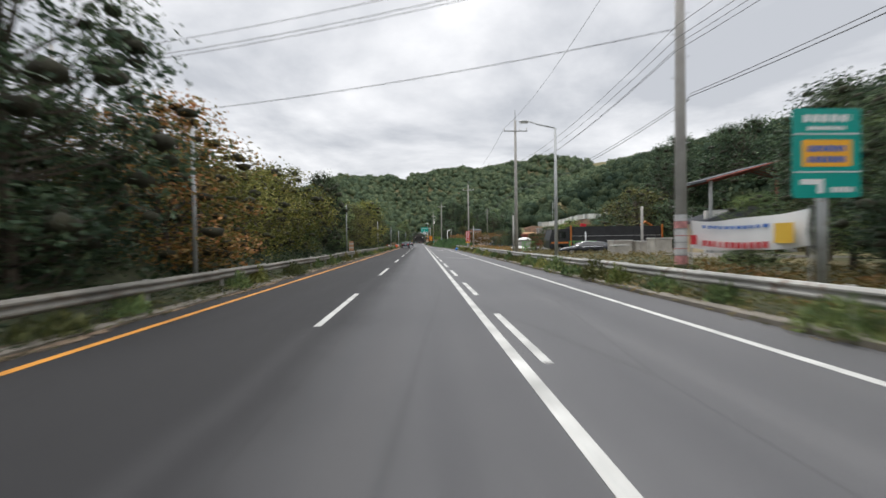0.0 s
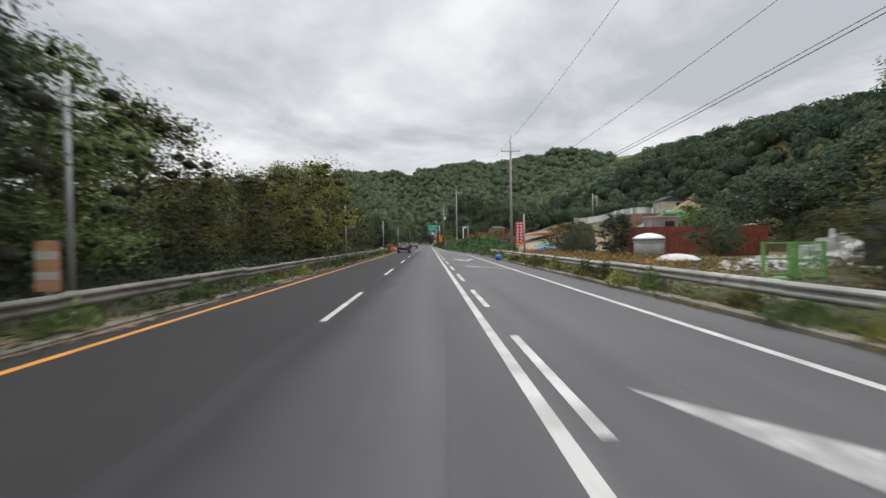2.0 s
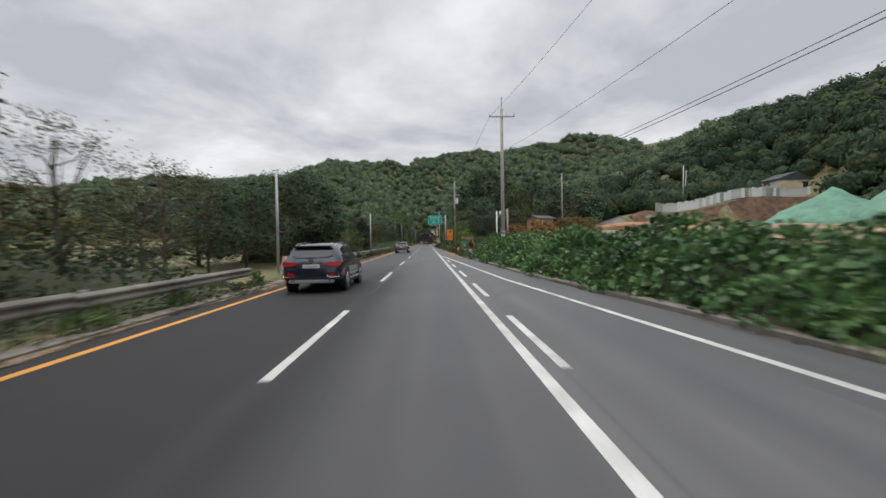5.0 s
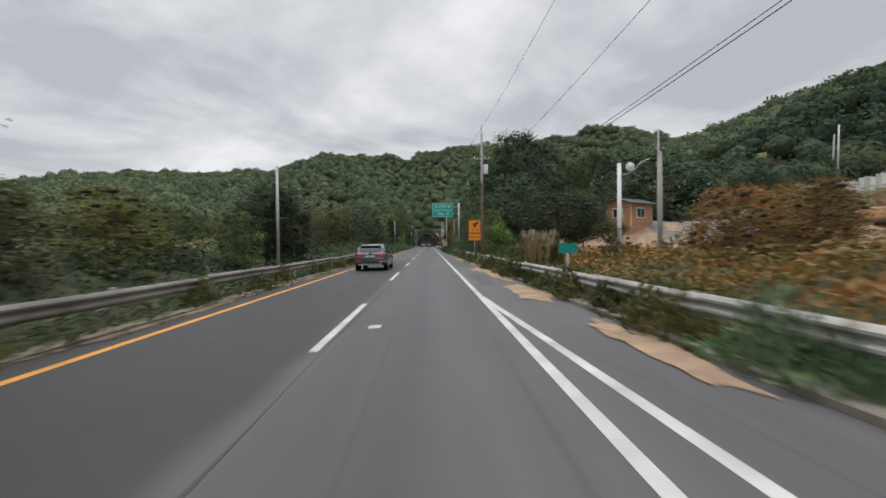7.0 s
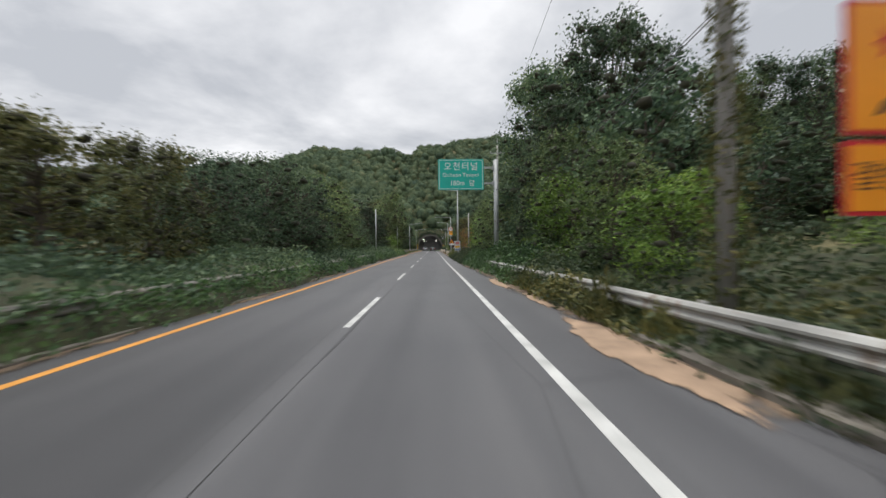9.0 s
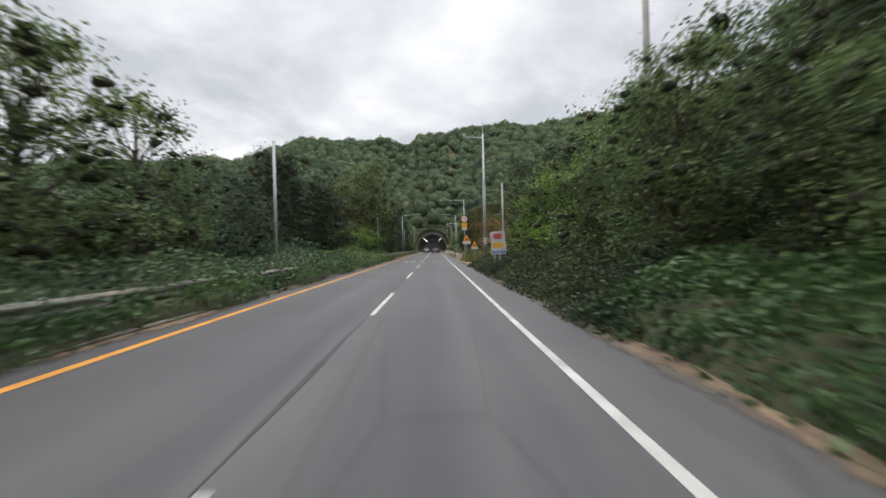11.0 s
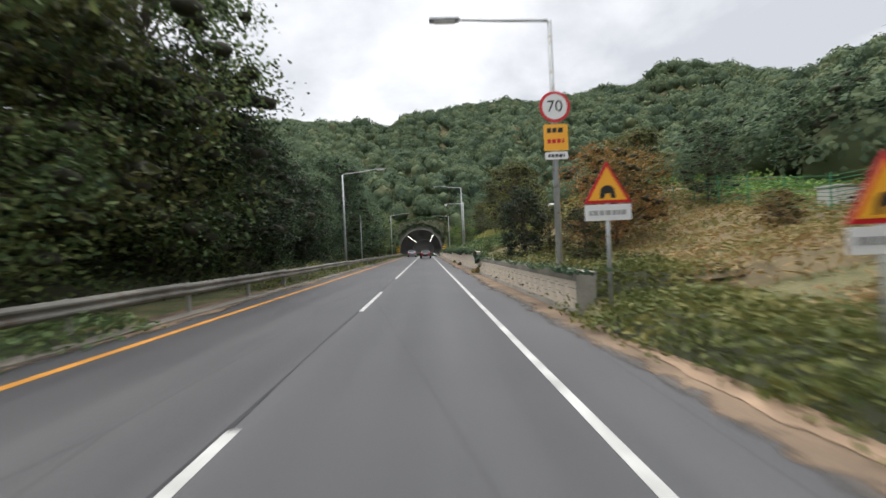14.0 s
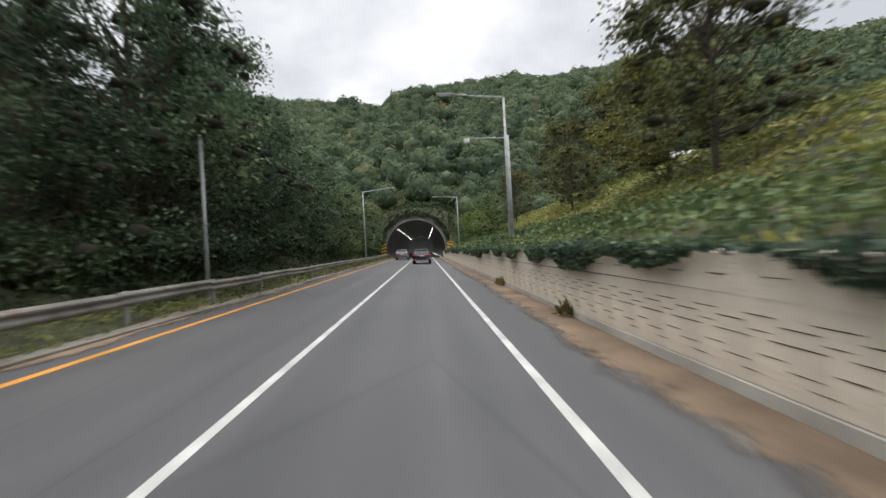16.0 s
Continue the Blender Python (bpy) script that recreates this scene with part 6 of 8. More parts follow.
r_ = sign_thing("upright_sign", 9.98, 68.3, "tall red sign with white writing on a grey post")
post_to(r_, 0, 1.4, 0.09, GALV, 0.1)
part("panel", box(-0.34, 0.34, 0.0, 0.16, 1.22, 3.2, 0.015), SIGN_RED, r_)
part("foot_panel", box(-0.34, 0.34, -0.006, 0.0, 1.22, 1.40), SIGN_AMBER, r_, "amber strip")
for col, x in ((0, -0.15), (1, 0.15)):
    rng = random.Random(col)
    for k in range(6):
        z = 2.85 - 0.25 * k
        part("text_bar", box(x - 0.1, x + 0.1, -0.006, 0.0, z - 0.09, z - 0.015), SIGN_WHITE, r_)
        part("text_bar", box(x - 0.1, x + 0.02 + 0.06 * rng.random(), -0.006, 0.0, z + 0.015, z + 0.08), SIGN_WHITE, r_)
bars(r_, -0.28, 0.28, 3.08, 0.1, -0.002, SIGN_WHITE, 8)

o = sign_thing("warning_sign", 5.76, 163.8, "orange slippery road warning board on a steel post")
post_to(o, 0, 3.4, 0.045, GALV, 0.05)
part("frame", plate(rounded(-0.54, 0.54, 2.49, 3.64, 0.03), 0.0, 0.02), SIGN_RED, o, "red border")
part("panel", plate(rounded(-0.50, 0.50, 2.53, 3.60, 0.02), -0.006, 0.0), SIGN_ORANGE, o)
part("car_symbol", plate([(0.05, 3.42), (0.22, 3.5), (0.36, 3.44), (0.34, 3.32), (0.12, 3.25), (0.16, 3.12), (0.02, 2.98), (-0.1, 3.02), (-0.06, 3.2)], -0.01, -0.006), SIGN_BLACK, o, "black skidding car figure")
part("skid_mark", plate([(-0.28, 2.66), (-0.2, 2.78), (-0.06, 2.86), (-0.1, 2.76), (-0.2, 2.66)], -0.01, -0.006), SIGN_BLACK, o)
part("skid_mark", plate([(0.05, 2.82), (0.22, 2.72), (0.3, 2.66), (0.34, 2.7), (0.26, 2.78), (0.08, 2.88)], -0.01, -0.006), SIGN_BLACK, o)
part("red_star", plate([(-0.12 + (0.17 if k % 2 else 0.08) * math.cos(k * math.pi / 7), 3.28 + (0.17 if k % 2 else 0.08) * math.sin(k * math.pi / 7)) for k in range(14)], -0.012, -0.007), SIGN_RED, o, "red burst")
part("lower_frame", plate(rounded(-0.56, 0.56, 1.80, 2.44, 0.03), 0.0, 0.02), SIGN_RED, o, "red border")
part("lower_panel", plate(rounded(-0.52, 0.52, 1.84, 2.40, 0.02), -0.006, 0.0), SIGN_ORANGE, o)
lettering("결빙주의", 0.27, SIGN_BLACK, o, (0, -0.009, 2.12), "writing", "black Korean warning words")

gs = sign_thing("overhead_sign", 6.2, 191.9, "green tunnel distance sign on a grey cantilever post")
part("post", tube([(0, 0, -0.3), (0, 0, 7.75)], 0.17, 14), GALV, gs, smooth=True)
part("cap", tube([(0, 0, 7.75), (0, 0, 7.82)], [0.17, 0.1], 14), GALV, gs)
for z in (6.15, 7.25):
    part("arm", box(-4.0, 0.0, -0.06, 0.06, z - 0.06, z + 0.06), GALV, gs)
    part("flange", box(-0.26, -0.14, -0.14, 0.14, z - 0.14, z + 0.14), GALV, gs)
part("panel", plate(rounded(-4.08, -0.88, 5.68, 7.84, 0.1), -0.14, -0.08), SIGN_GREEN, gs)
for x0, x1, z0, z1 in ((-4.0, -0.96, 7.745, 7.77), (-4.0, -0.96, 5.75, 5.775), (-4.01, -3.985, 5.75, 7.77), (-0.975, -0.95, 5.75, 7.77)):
    part("border", box(x0, x1, -0.146, -0.14, z0, z1), SIGN_WHITE, gs)
lettering("오천터널", 0.62, SIGN_WHITE, gs, (-2.48, -0.144, 7.3), "writing", "white Korean words", 1.15)
lettering("Ocheon", 0.37, SIGN_WHITE, gs, (-3.12, -0.144, 6.72), "writing", "white English word", 1.1)
lettering("Tunnel", 0.37, SIGN_WHITE, gs, (-1.80, -0.144, 6.72), "writing", "white English word", 1.1)
lettering("180m", 0.46, SIGN_WHITE, gs, (-2.74, -0.144, 6.14), "writing", "white distance")
lettering("앞", 0.46, SIGN_WHITE, gs, (-1.72, -0.144, 6.14), "writing", "white Korean word")

te = sign_thing("small_sign", 6.15, 137.7, "small plain teal sign plate on a thin post")
post_to(te, 0, 1.5, 0.03, GALV, 0.03)
part("panel", plate(rounded(-0.3, 0.3, 1.22, 1.53, 0.02), 0.0, 0.012), SIGN_TEAL, te)

dg = sign_thing("notice_board", 5.24, 223.35, "white notice board with red, yellow and blue bands", turn=-4)
dg.matrix_basis = pose(5.24, 223.35, land1(5.24, 223.35), 0, -3, -4)
post_to(dg, 0.05, 2.4, 0.06, CONCRETE, 0.07)
part("panel", plate(rounded(-0.42, 0.42, 1.27, 2.60, 0.03), 0.0, 0.02), SIGN_PALE, dg)
rng_ = random.Random(6)
for k in range(5):
    part("red_mark", box(-0.22 + rng_.uniform(-0.06, 0.04), 0.2 + rng_.uniform(-0.05, 0.08), -0.006, 0.0, 2.16 + 0.06 * k, 2.205 + 0.06 * k), SIGN_RED, dg, "red printed mark")
part("yellow_band", box(-0.33, 0.31, -0.006, 0.0, 1.66, 1.94), SIGN_YELLOW, dg)
bars(dg, -0.27, 0.27, 1.86, 0.06, -0.007, SIGN_AMBER, 9)
bars(dg, -0.27, 0.27, 1.74, 0.06, -0.007, SIGN_AMBER, 19)
part("blue_band", box(-0.38, 0.38, -0.006, 0.0, 1.33, 1.46), SIGN_BLUE, dg)
bars(dg, -0.30, 0.30, 1.395, 0.05, -0.007, SIGN_PALE, 10)

for x, y, h in ((5.75, 229.6, 1.25), (6.2, 222.0, 1.0), (5.9, 238.5, 1.0)):
    st = thing("marker_post", (x, y, land1(x, y)), "stubby weathered concrete marker post in the bushes", "marker post", "marker posts")
    part("shaft", box(-0.09, 0.09, -0.09, 0.09, -0.2, h, 0.02), CONCRETE, st)
    part("cap", box(-0.1, 0.1, -0.1, 0.1, h, h + 0.06, 0.02), CONCRETE, st)

# speed limit signs on the lamp column
sp = thing("speed_limit_sign", (5.72, 261.58, verge(5.72, 261.7)), "round speed limit sign above an amber plate", "sign")
part("clamp", box(-0.08, 0.08, -0.02, 0.02, 5.4, 5.9), STEEL, sp)
part("disc", plate(ring_points(0, 5.78, 0.46, 32), -0.05, -0.03), SIGN_RED, sp, "red rim")
part("face", plate(ring_points(0, 5.78, 0.375, 32), -0.056, -0.05), SIGN_WHITE, sp)
lettering("70", 0.48, SIGN_BLACK, sp, (0, -0.058, 5.78), "writing", "black figures")
part("plate", plate(rounded(-0.36, 0.36, 4.48, 5.26, 0.03), -0.05, -0.03), SIGN_AMBER, sp)
bars(sp, -0.26, 0.26, 5.08, 0.14, -0.05, SIGN_BLACK, 11)
bars(sp, -0.26, 0.26, 4.76, 0.12, -0.05, SIGN_RED, 12)
part("lower_plate", plate(rounded(-0.34, 0.34, 4.22, 4.44, 0.03), -0.05, -0.03), SIGN_WHITE, sp)
bars(sp, -0.25, 0.25, 4.33, 0.09, -0.05, SIGN_BLACK, 13)


def tunnel_warning(x, y, z, w):
    ob = sign_thing("tunnel_warning_sign", x, y, "orange triangular tunnel warning sign with a white plate on a post")
    tagged(ob, group="tunnel warning signs")
    h = w * 0.87
    post_to(ob, 0, z + 0.6, 0.045, GALV, 0.05)
    part("border", plate([(-w / 2, z), (w / 2, z), (0, z + h)], 0.0, 0.02), SIGN_RED, ob, "red border")
    part("face", plate([(-w * 0.4, z + 0.06 * w), (w * 0.4, z + 0.06 * w), (0, z + h - 0.11 * w)], -0.006, 0.0), SIGN_AMBER, ob)
    arch = [(-0.17 * w, z + 0.1 * w)] + [(-0.15 * w * math.cos(a), z + 0.24 * w + 0.13 * w * math.sin(a)) for a in np.linspace(0, math.pi, 9)] + [(0.17 * w, z + 0.1 * w), (0.08 * w, z + 0.1 * w), (0.05 * w, z + 0.2 * w), (-0.05 * w, z + 0.2 * w), (-0.08 * w, z + 0.1 * w)]
    part("tunnel_symbol", plate(arch, -0.01, -0.006), SIGN_BLACK, ob, "black tunnel figure")
    part("plate", plate(rounded(-w * 0.49, w * 0.49, z - 0.36 * w, z - 0.03, 0.02), 0.0, 0.018), SIGN_WHITE, ob)
    bars(ob, -w * 0.4, w * 0.4, z - 0.2 * w, 0.1 * w, -0.001, STEEL, 14)


tunnel_warning(5.74, 258.0, 2.56, 1.05)
tunnel_warning(6.33, 252.6, 1.80, 0.85)

# delineator board and barriers on the median
dl = thing("marker_board", (-5.25, 38.8, land1(-5.25, 38.8)), "weathered orange and white marker board beside the guardrail", "marker board")
part("post", tube([(0, 0.05, -0.2), (0, 0.05, 1.0)], 0.04, 8), GALV, dl)
part("board", box(-0.24, 0.24, 0.0, 0.03, 0.72, 1.72, 0.01), material("weathered_orange_board", (0.55, 0.30, 0.17), 0.7, scale=2.5, vary=0.35), dl)
for z in (0.95, 1.35):
    part("stripe", box(-0.23, 0.23, -0.005, 0.0, z, z + 0.16), PLASTIC_W, dl, "faded white stripe")


def barrier(x, y, turn, mat, label, length=1.26, h=0.80):
    ob = thing("road_barrier", (x, y, land1(x, y)), label, "road barrier", "plastic barriers across the median gap", "", turn)
    prof = [(-0.27, 0.0), (-0.27, 0.14), (-0.15, 0.34), (-0.10, h - 0.03), (-0.07, h), (0.07, h), (0.10, h - 0.03), (0.15, 0.34), (0.27, 0.14), (0.27, 0.0)]
    bm = extrude_profile(prof, -length / 2, length / 2, 4)
    bmesh.ops.recalc_face_normals(bm, faces=bm.faces)
    for v in bm.verts:
        v.co.y *= 1 - 0.2 * max(0, v.co.z - 0.12) / h
    bmesh.ops.bevel(bm, geom=[e for e in bm.edges if e.calc_face_angle(0) > 1.2], offset=0.025, segments=2, affect="EDGES")
    body = part("body", bm, mat, ob)
    # dark blocks set proud of the plastic, for shade in its recesses
    for yy in (-0.3, 0.3):
        part("recess_shade", box(-0.155, -0.12, yy - 0.06, yy + 0.06, 0.40, 0.52, 0.01), DARK, body)
        part("recess_shade", box(0.12, 0.155, yy - 0.06, yy + 0.06, 0.40, 0.52, 0.01), DARK, body)
    for s in (-1, 1):
        part("foot", box(-0.24, 0.24, s * 0.45 - 0.12, s * 0.45 + 0.12, -0.03, 0.03, 0.01), mat, ob)
    part("filler_cap", tube([(0, 0.2, h), (0, 0.2, h + 0.035)], 0.05, 10), DARK, ob)


for x, y, turn, o_ in ((-4.62, 113.6, -22, 1), (-4.55, 114.85, -8, 0), (-4.5, 116.1, -4, 1), (-4.42, 118.0, -8, 0), (-4.4, 119.15, -14, 1), (-6.55, 113.6, -18, 0), (-7.05, 114.5, 30, 1)):
    barrier(x, y, turn, PLASTIC_O if o_ else PLASTIC_W, "orange plastic water-filled barrier on the asphalt" if o_ else "dirty white plastic water-filled barrier on the asphalt")
slab = thing("road_barrier", (-4.95, 121.9, land1(-4.95, 121.9)), "upright white plastic barrier with toothed ends and two holes", "road barrier", "plastic barriers across the median gap", "", -20)
part("body", box(-0.13, 0.13, -0.6, 0.6, 0.12, 0.84, 0.02), PLASTIC_W, slab)
for yy in (-0.66, 0.66):
    for zz in (0.2, 0.5):
        part("tooth", box(-0.11, 0.11, yy - 0.07, yy + 0.07, zz, zz + 0.14, 0.01), PLASTIC_W, slab)
for yy in (-0.42, 0.0, 0.42):
    part("foot", box(-0.2, 0.2, yy - 0.12, yy + 0.12, 0.0, 0.14, 0.02), PLASTIC_W, slab)
# proud dark blocks where the fork holes would lie in shade
for yy in (-0.2, 0.18):
    part("hole", box(0.12, 0.135, yy - 0.05, yy + 0.05, 0.42, 0.52, 0.004), DARK, slab, "dark block in place of a fork hole")

bag_bm = bmesh.new()
bmesh.ops.create_icosphere(bag_bm, subdivisions=3, radius=0.30)
for v in bag_bm.verts:
    n_ = noise.noise(v.co * 3.1) * 0.12 + noise.noise(v.co * 9) * 0.035
    v.co = v.co * (1 + n_)
    v.co.z = max(v.co.z * 0.95, -0.2) + 0.2
    v.co.x *= 1.1
bag = part("plastic_sack", bag_bm, BLUE_BAG, smooth=True)
bag.matrix_basis = pose(8.02, 67.3, 0.0, 0, 0, 20)
tagged(bag, "bright blue plastic sack lying by the kerb", "sack")

# ---------- tunnel ----------
TX = 0.35


def arch_points(r, spring, n=20, drop=-0.3):
    return [(TX + r, drop)] + [(TX + r * math.cos(a), spring + r * math.sin(a)) for a in np.linspace(0, math.pi, n)] + [(TX - r, drop)]


LINING = material("tunnel_lining", (0.16, 0.155, 0.145), 0.85, scale=0.4, vary=0.3, grain=12)
PORTAL = material("portal_concrete", (0.2, 0.19, 0.165), 0.85, scale=0.5, vary=0.35, grain=14, bump=0.3)
tunnel = thing("tunnel", (0, 0, 0), "concrete road tunnel with an arched mouth and two rows of lamps", "tunnel", kind="structure")
inner, outer = arch_points(5.25, 1.5), arch_points(5.6, 1.5)
tb = bmesh.new()
rows = [[tb.verts.new((x, y, z)) for x, z in inner] for y in np.linspace(363.2, 475, 26)]
for a, b in zip(rows, rows[1:]):
    for k in range(len(a) - 1):
        tb.faces.new((a[k], b[k], b[k + 1], a[k + 1]))
tb.faces.new(rows[-1])
part("lining", tb, LINING, tunnel, smooth=False)
pb = bmesh.new()
f0 = [[pb.verts.new((x, y, z)) for x, z in pts] for y, pts in ((363.2, inner), (363.2, outer), (368.5, outer))]
for a, b in zip(f0, f0[1:]):
    for k in range(len(a) - 1):
        pb.faces.new((a[k], a[k + 1], b[k + 1], b[k]))
part("portal_ring", pb, PORTAL, tunnel, "weathered concrete arch ring")
# headwall around the ring, closing the cut in the hillside
hb = bmesh.new()
wall_o = arch_points(7.0, 1.5, 14, -0.4)
top_in = arch_points(5.6, 1.5, 20, -0.4)
vo = [hb.verts.new((x, 366.0, z)) for x, z in wall_o]
vi = [hb.verts.new((x, 366.0, z)) for x, z in top_in]
bmesh.ops.triangle_fill(hb, use_beauty=True, use_dissolve=False, edges=[hb.edges.new((vo[k], vo[k + 1])) for k in range(len(vo) - 1)] + [hb.edges.new((vi[k], vi[k + 1])) for k in range(len(vi) - 1)] + [hb.edges.new((vo[0], vi[0])), hb.edges.new((vo[-1], vi[-1]))])
part("headwall", hb, PORTAL, tunnel, "stained concrete headwall behind the arch")
TLAMP = material("tunnel_lamp_glow", (1.0, 0.95, 0.85), 0.4, emit=3.5, bump=0)
for k in range(30):
    for s in (-1, 1):
        a = radians(90 - s * 40)
        x, z, y = TX + 5.0 * math.cos(a), 1.5 + 5.0 * math.sin(a), 366.5 + k * 3.2
        lampb = box(-0.055, 0.055, -0.14, 0.14, -0.04, 0.04, 0.012)
        ob = part("tunnel_lamp", lampb, TLAMP, tunnel, "lit white tunnel lamp")
        ob.matrix_basis = pose(x, y, z, 0, s * 40, 0)
for x in (-5.35, 6.35):
    cb = thing("chevron_board", (x, 362.6, land1(x, 362.6)), "yellow and black striped board beside the tunnel mouth", "chevron board", "striped boards at the tunnel")
    part("post", tube([(0, 0.06, -0.2), (0, 0.06, 2.3)], 0.05, 8), STEEL, cb)
    part("board", box(-0.45, 0.45, 0.0, 0.03, 0.6, 2.9, 0.01), SIGN_YELLOW, cb)
    for k in range(4):
        z = 0.72 + 0.56 * k
        s = 1 if x < 0 else -1
        part("stripe", plate([(-0.44, z + (0.25 if s < 0 else 0)), (0.44, z + (0.25 if s > 0 else 0)), (0.44, z + 0.24 + (0.25 if s > 0 else 0)), (-0.44, z + 0.24 + (0.25 if s < 0 else 0))], -0.006, 0.0), SIGN_BLACK, cb)

# ---------- block retaining wall ----------
BLOCK = material("pale_wall_block", (0.80, 0.71, 0.58), 0.9, scale=1.3, vary=0.16, grain=26, bump=0.5)
# dark brown painted where the wall's recesses lie in shade
SLOT_SHADE = material("slot_shade_brown", (0.085, 0.062, 0.045), 0.9, scale=3, vary=0.3)
FOOTING = material("wall_plinth", (0.50, 0.48, 0.43), 0.9, scale=0.8, vary=0.25, grain=20, bump=0.3)
COPING = material("wall_coping", (0.36, 0.34, 0.29), 0.9, scale=0.8, vary=0.3, grain=20, bump=0.4)
WALL_X = 5.12
wall = thing("retaining_wall", (0, 0, 0), "pale concrete block retaining wall with a coping and a footing", "wall", kind="structure")


def wall_top(y):
    return 1.03 if y < 278.3 else float(np.interp(y, [278.3, 290, 345, 362], [1.42, 1.52, 1.5, 1.1]))


def stretch(name, x0, x1, z0, z1, y0, y1, mat, tops=None):
    n = max(1, int((y1 - y0) / 3))
    bm = bmesh.new()
    rows = []
    for k in range(n + 1):
        y = y0 + (y1 - y0) * k / n
        zl = lift(x0, y)
        za, zb = (z0, z1) if tops is None else (wall_top(min(y, y1 - 0.01) if y1 < 279 else max(y, y0 + 0.01)) + z0, wall_top(min(y, y1 - 0.01) if y1 < 279 else max(y, y0 + 0.01)) + z1)
        rows.append([bm.verts.new((x, y, z + zl)) for x, z in ((x0, za), (x0, zb - 0.02), (x0 + 0.02, zb), (x1, zb), (x1, za))])
    for a, b in zip(rows, rows[1:]):
        for k in range(5):
            bm.faces.new((a[k], a[(k + 1) % 5], b[(k + 1) % 5], b[k]))
    bm.faces.new(rows[0][::-1])
    bm.faces.new(rows[-1])
    bmesh.ops.recalc_face_normals(bm, faces=bm.faces)
    return part(name, bm, mat, wall)


# plinth, cast panels and a top band, parted by open joints
PLINTH = 0.175
SECTIONS = ((258.5, 278.25, 0.825, COPING), (278.35, 362.5, 1.05, BLOCK))
for y0, y1, joint, band in SECTIONS:
    stretch("coping", WALL_X - 0.004, WALL_X + 0.5, joint + 0.007 - wall_top((y0 + y1) / 2), 0.0, y0, y1, band, True)
    stretch("footing", WALL_X - 0.01, WALL_X + 0.4, -0.3, PLINTH - 0.005, y0, y1, FOOTING)
    bk = bmesh.new()
    n = int((y1 - y0) / 3)
    rows = []
    for k in range(n + 1):
        y = y0 + 0.04 + (y1 - y0 - 0.08) * k / n
        t = wall_top(min(max(y, y0 + 0.01), y1 - 0.01)) - 0.2
        zl = lift(WALL_X, y)
        rows.append([bk.verts.new((x, y, z + zl)) for x, z in ((WALL_X + 0.035, -0.2), (WALL_X + 0.035, t), (WALL_X + 0.45, t), (WALL_X + 0.45, -0.2))])
    for a, b in zip(rows, rows[1:]):
        for k in range(4):
            bk.faces.new((a[k], a[(k + 1) % 4], b[(k + 1) % 4], b[k]))
    bk.faces.new(rows[0][::-1])
    bk.faces.new(rows[-1])
    bmesh.ops.recalc_face_normals(bk, faces=bk.faces)
    # backing coloured dark, for the shade in the open joints
    part("backing", bk, TAR, wall)
PANEL = 0.84
# proud dark strips for a panel's shaded slots: start along it, length, height above the plinth
SLOTS = ((0.75, 0.25, 0.135), (0.03, 0.34, 0.235), (0.45, 0.29, 0.32), (0.0, 0.6, 0.475), (0.61, 0.25, 0.545), (0.08, 0.4, 0.62), (0.53, 0.39, 0.695))


def panel_mesh(high, seed):
    """One cast panel: beige face with proud dark strips in place of shaded slots."""
    rr = random.Random(seed)
    bm = box(0.0, 0.2, 0.0, PANEL, 0.0, high)
    for v in bm.verts:
        if v.co.x < 0.05:
            v.co.x += rr.uniform(-0.002, 0.003)
    front = [e for e in bm.edges if all(v.co.x < 0.06 for v in e.verts)]
    bmesh.ops.bevel(bm, geom=front, offset=0.003, segments=1, affect="EDGES")
    face = set(bm.faces)
    for start, long, z in SLOTS:
        if z < high - 0.04:
            a = start + rr.uniform(-0.03, 0.03)
            for p, q in ((a, min(a + long, PANEL)), (0.0, a + long - PANEL)):
                if q - p > 0.03:
                    h = rr.uniform(0.003, 0.0052)
                    box(-0.006, 0.03, max(p, 0.0), q, z - h, z + h, 0.0, bm)
    for f in bm.faces:
        f.material_index = 0 if f in face else 1
    me = bpy.data.meshes.new("panel")
    bm.to_mesh(me)
    bm.free()
    me.materials.append(BLOCK)
    me.materials.append(SLOT_SHADE)
    return me


wr = random.Random(77)
for y0, y1, joint, band in SECTIONS:
    kinds = [panel_mesh(joint - PLINTH - 0.007, k) for k in range(5)]
    part("end_face", box(WALL_X + 0.004, WALL_X + 0.46, y0 - 0.03, y0 - 0.001, lift(WALL_X, y0) - 0.2, wall_top(y0 + 0.02) + lift(WALL_X, y0) - 0.01, 0.004), COPING, wall)
    count = round((y1 - y0) / PANEL)
    pitch = (y1 - y0) / count
    for k in range(count):
        y = y0 + pitch * k
        panel = new("panel", wr.choice(kinds))
        panel.parent = wall
        panel.matrix_basis = pose(WALL_X + wr.uniform(-0.001, 0.001), y, PLINTH + lift(WALL_X, y)) @ Matrix.Diagonal((1, pitch / PANEL, 1, 1))
# dark strips for the shaded slots of the top band
slot_bm = bmesh.new()
y = 278.7
while y < 361:
    z = 1.245 + lift(WALL_X, y)
    if wall_top(y) > 1.3:
        box(WALL_X - 0.012, WALL_X + 0.03, y, y + 0.31, z - 0.004, z + 0.004, 0.0, slot_bm)
    y += PANEL
tagged(part("band_slot_strips", slot_bm, SLOT_SHADE, wall, "dark strips in place of slots in the top band"), kind="stuff")

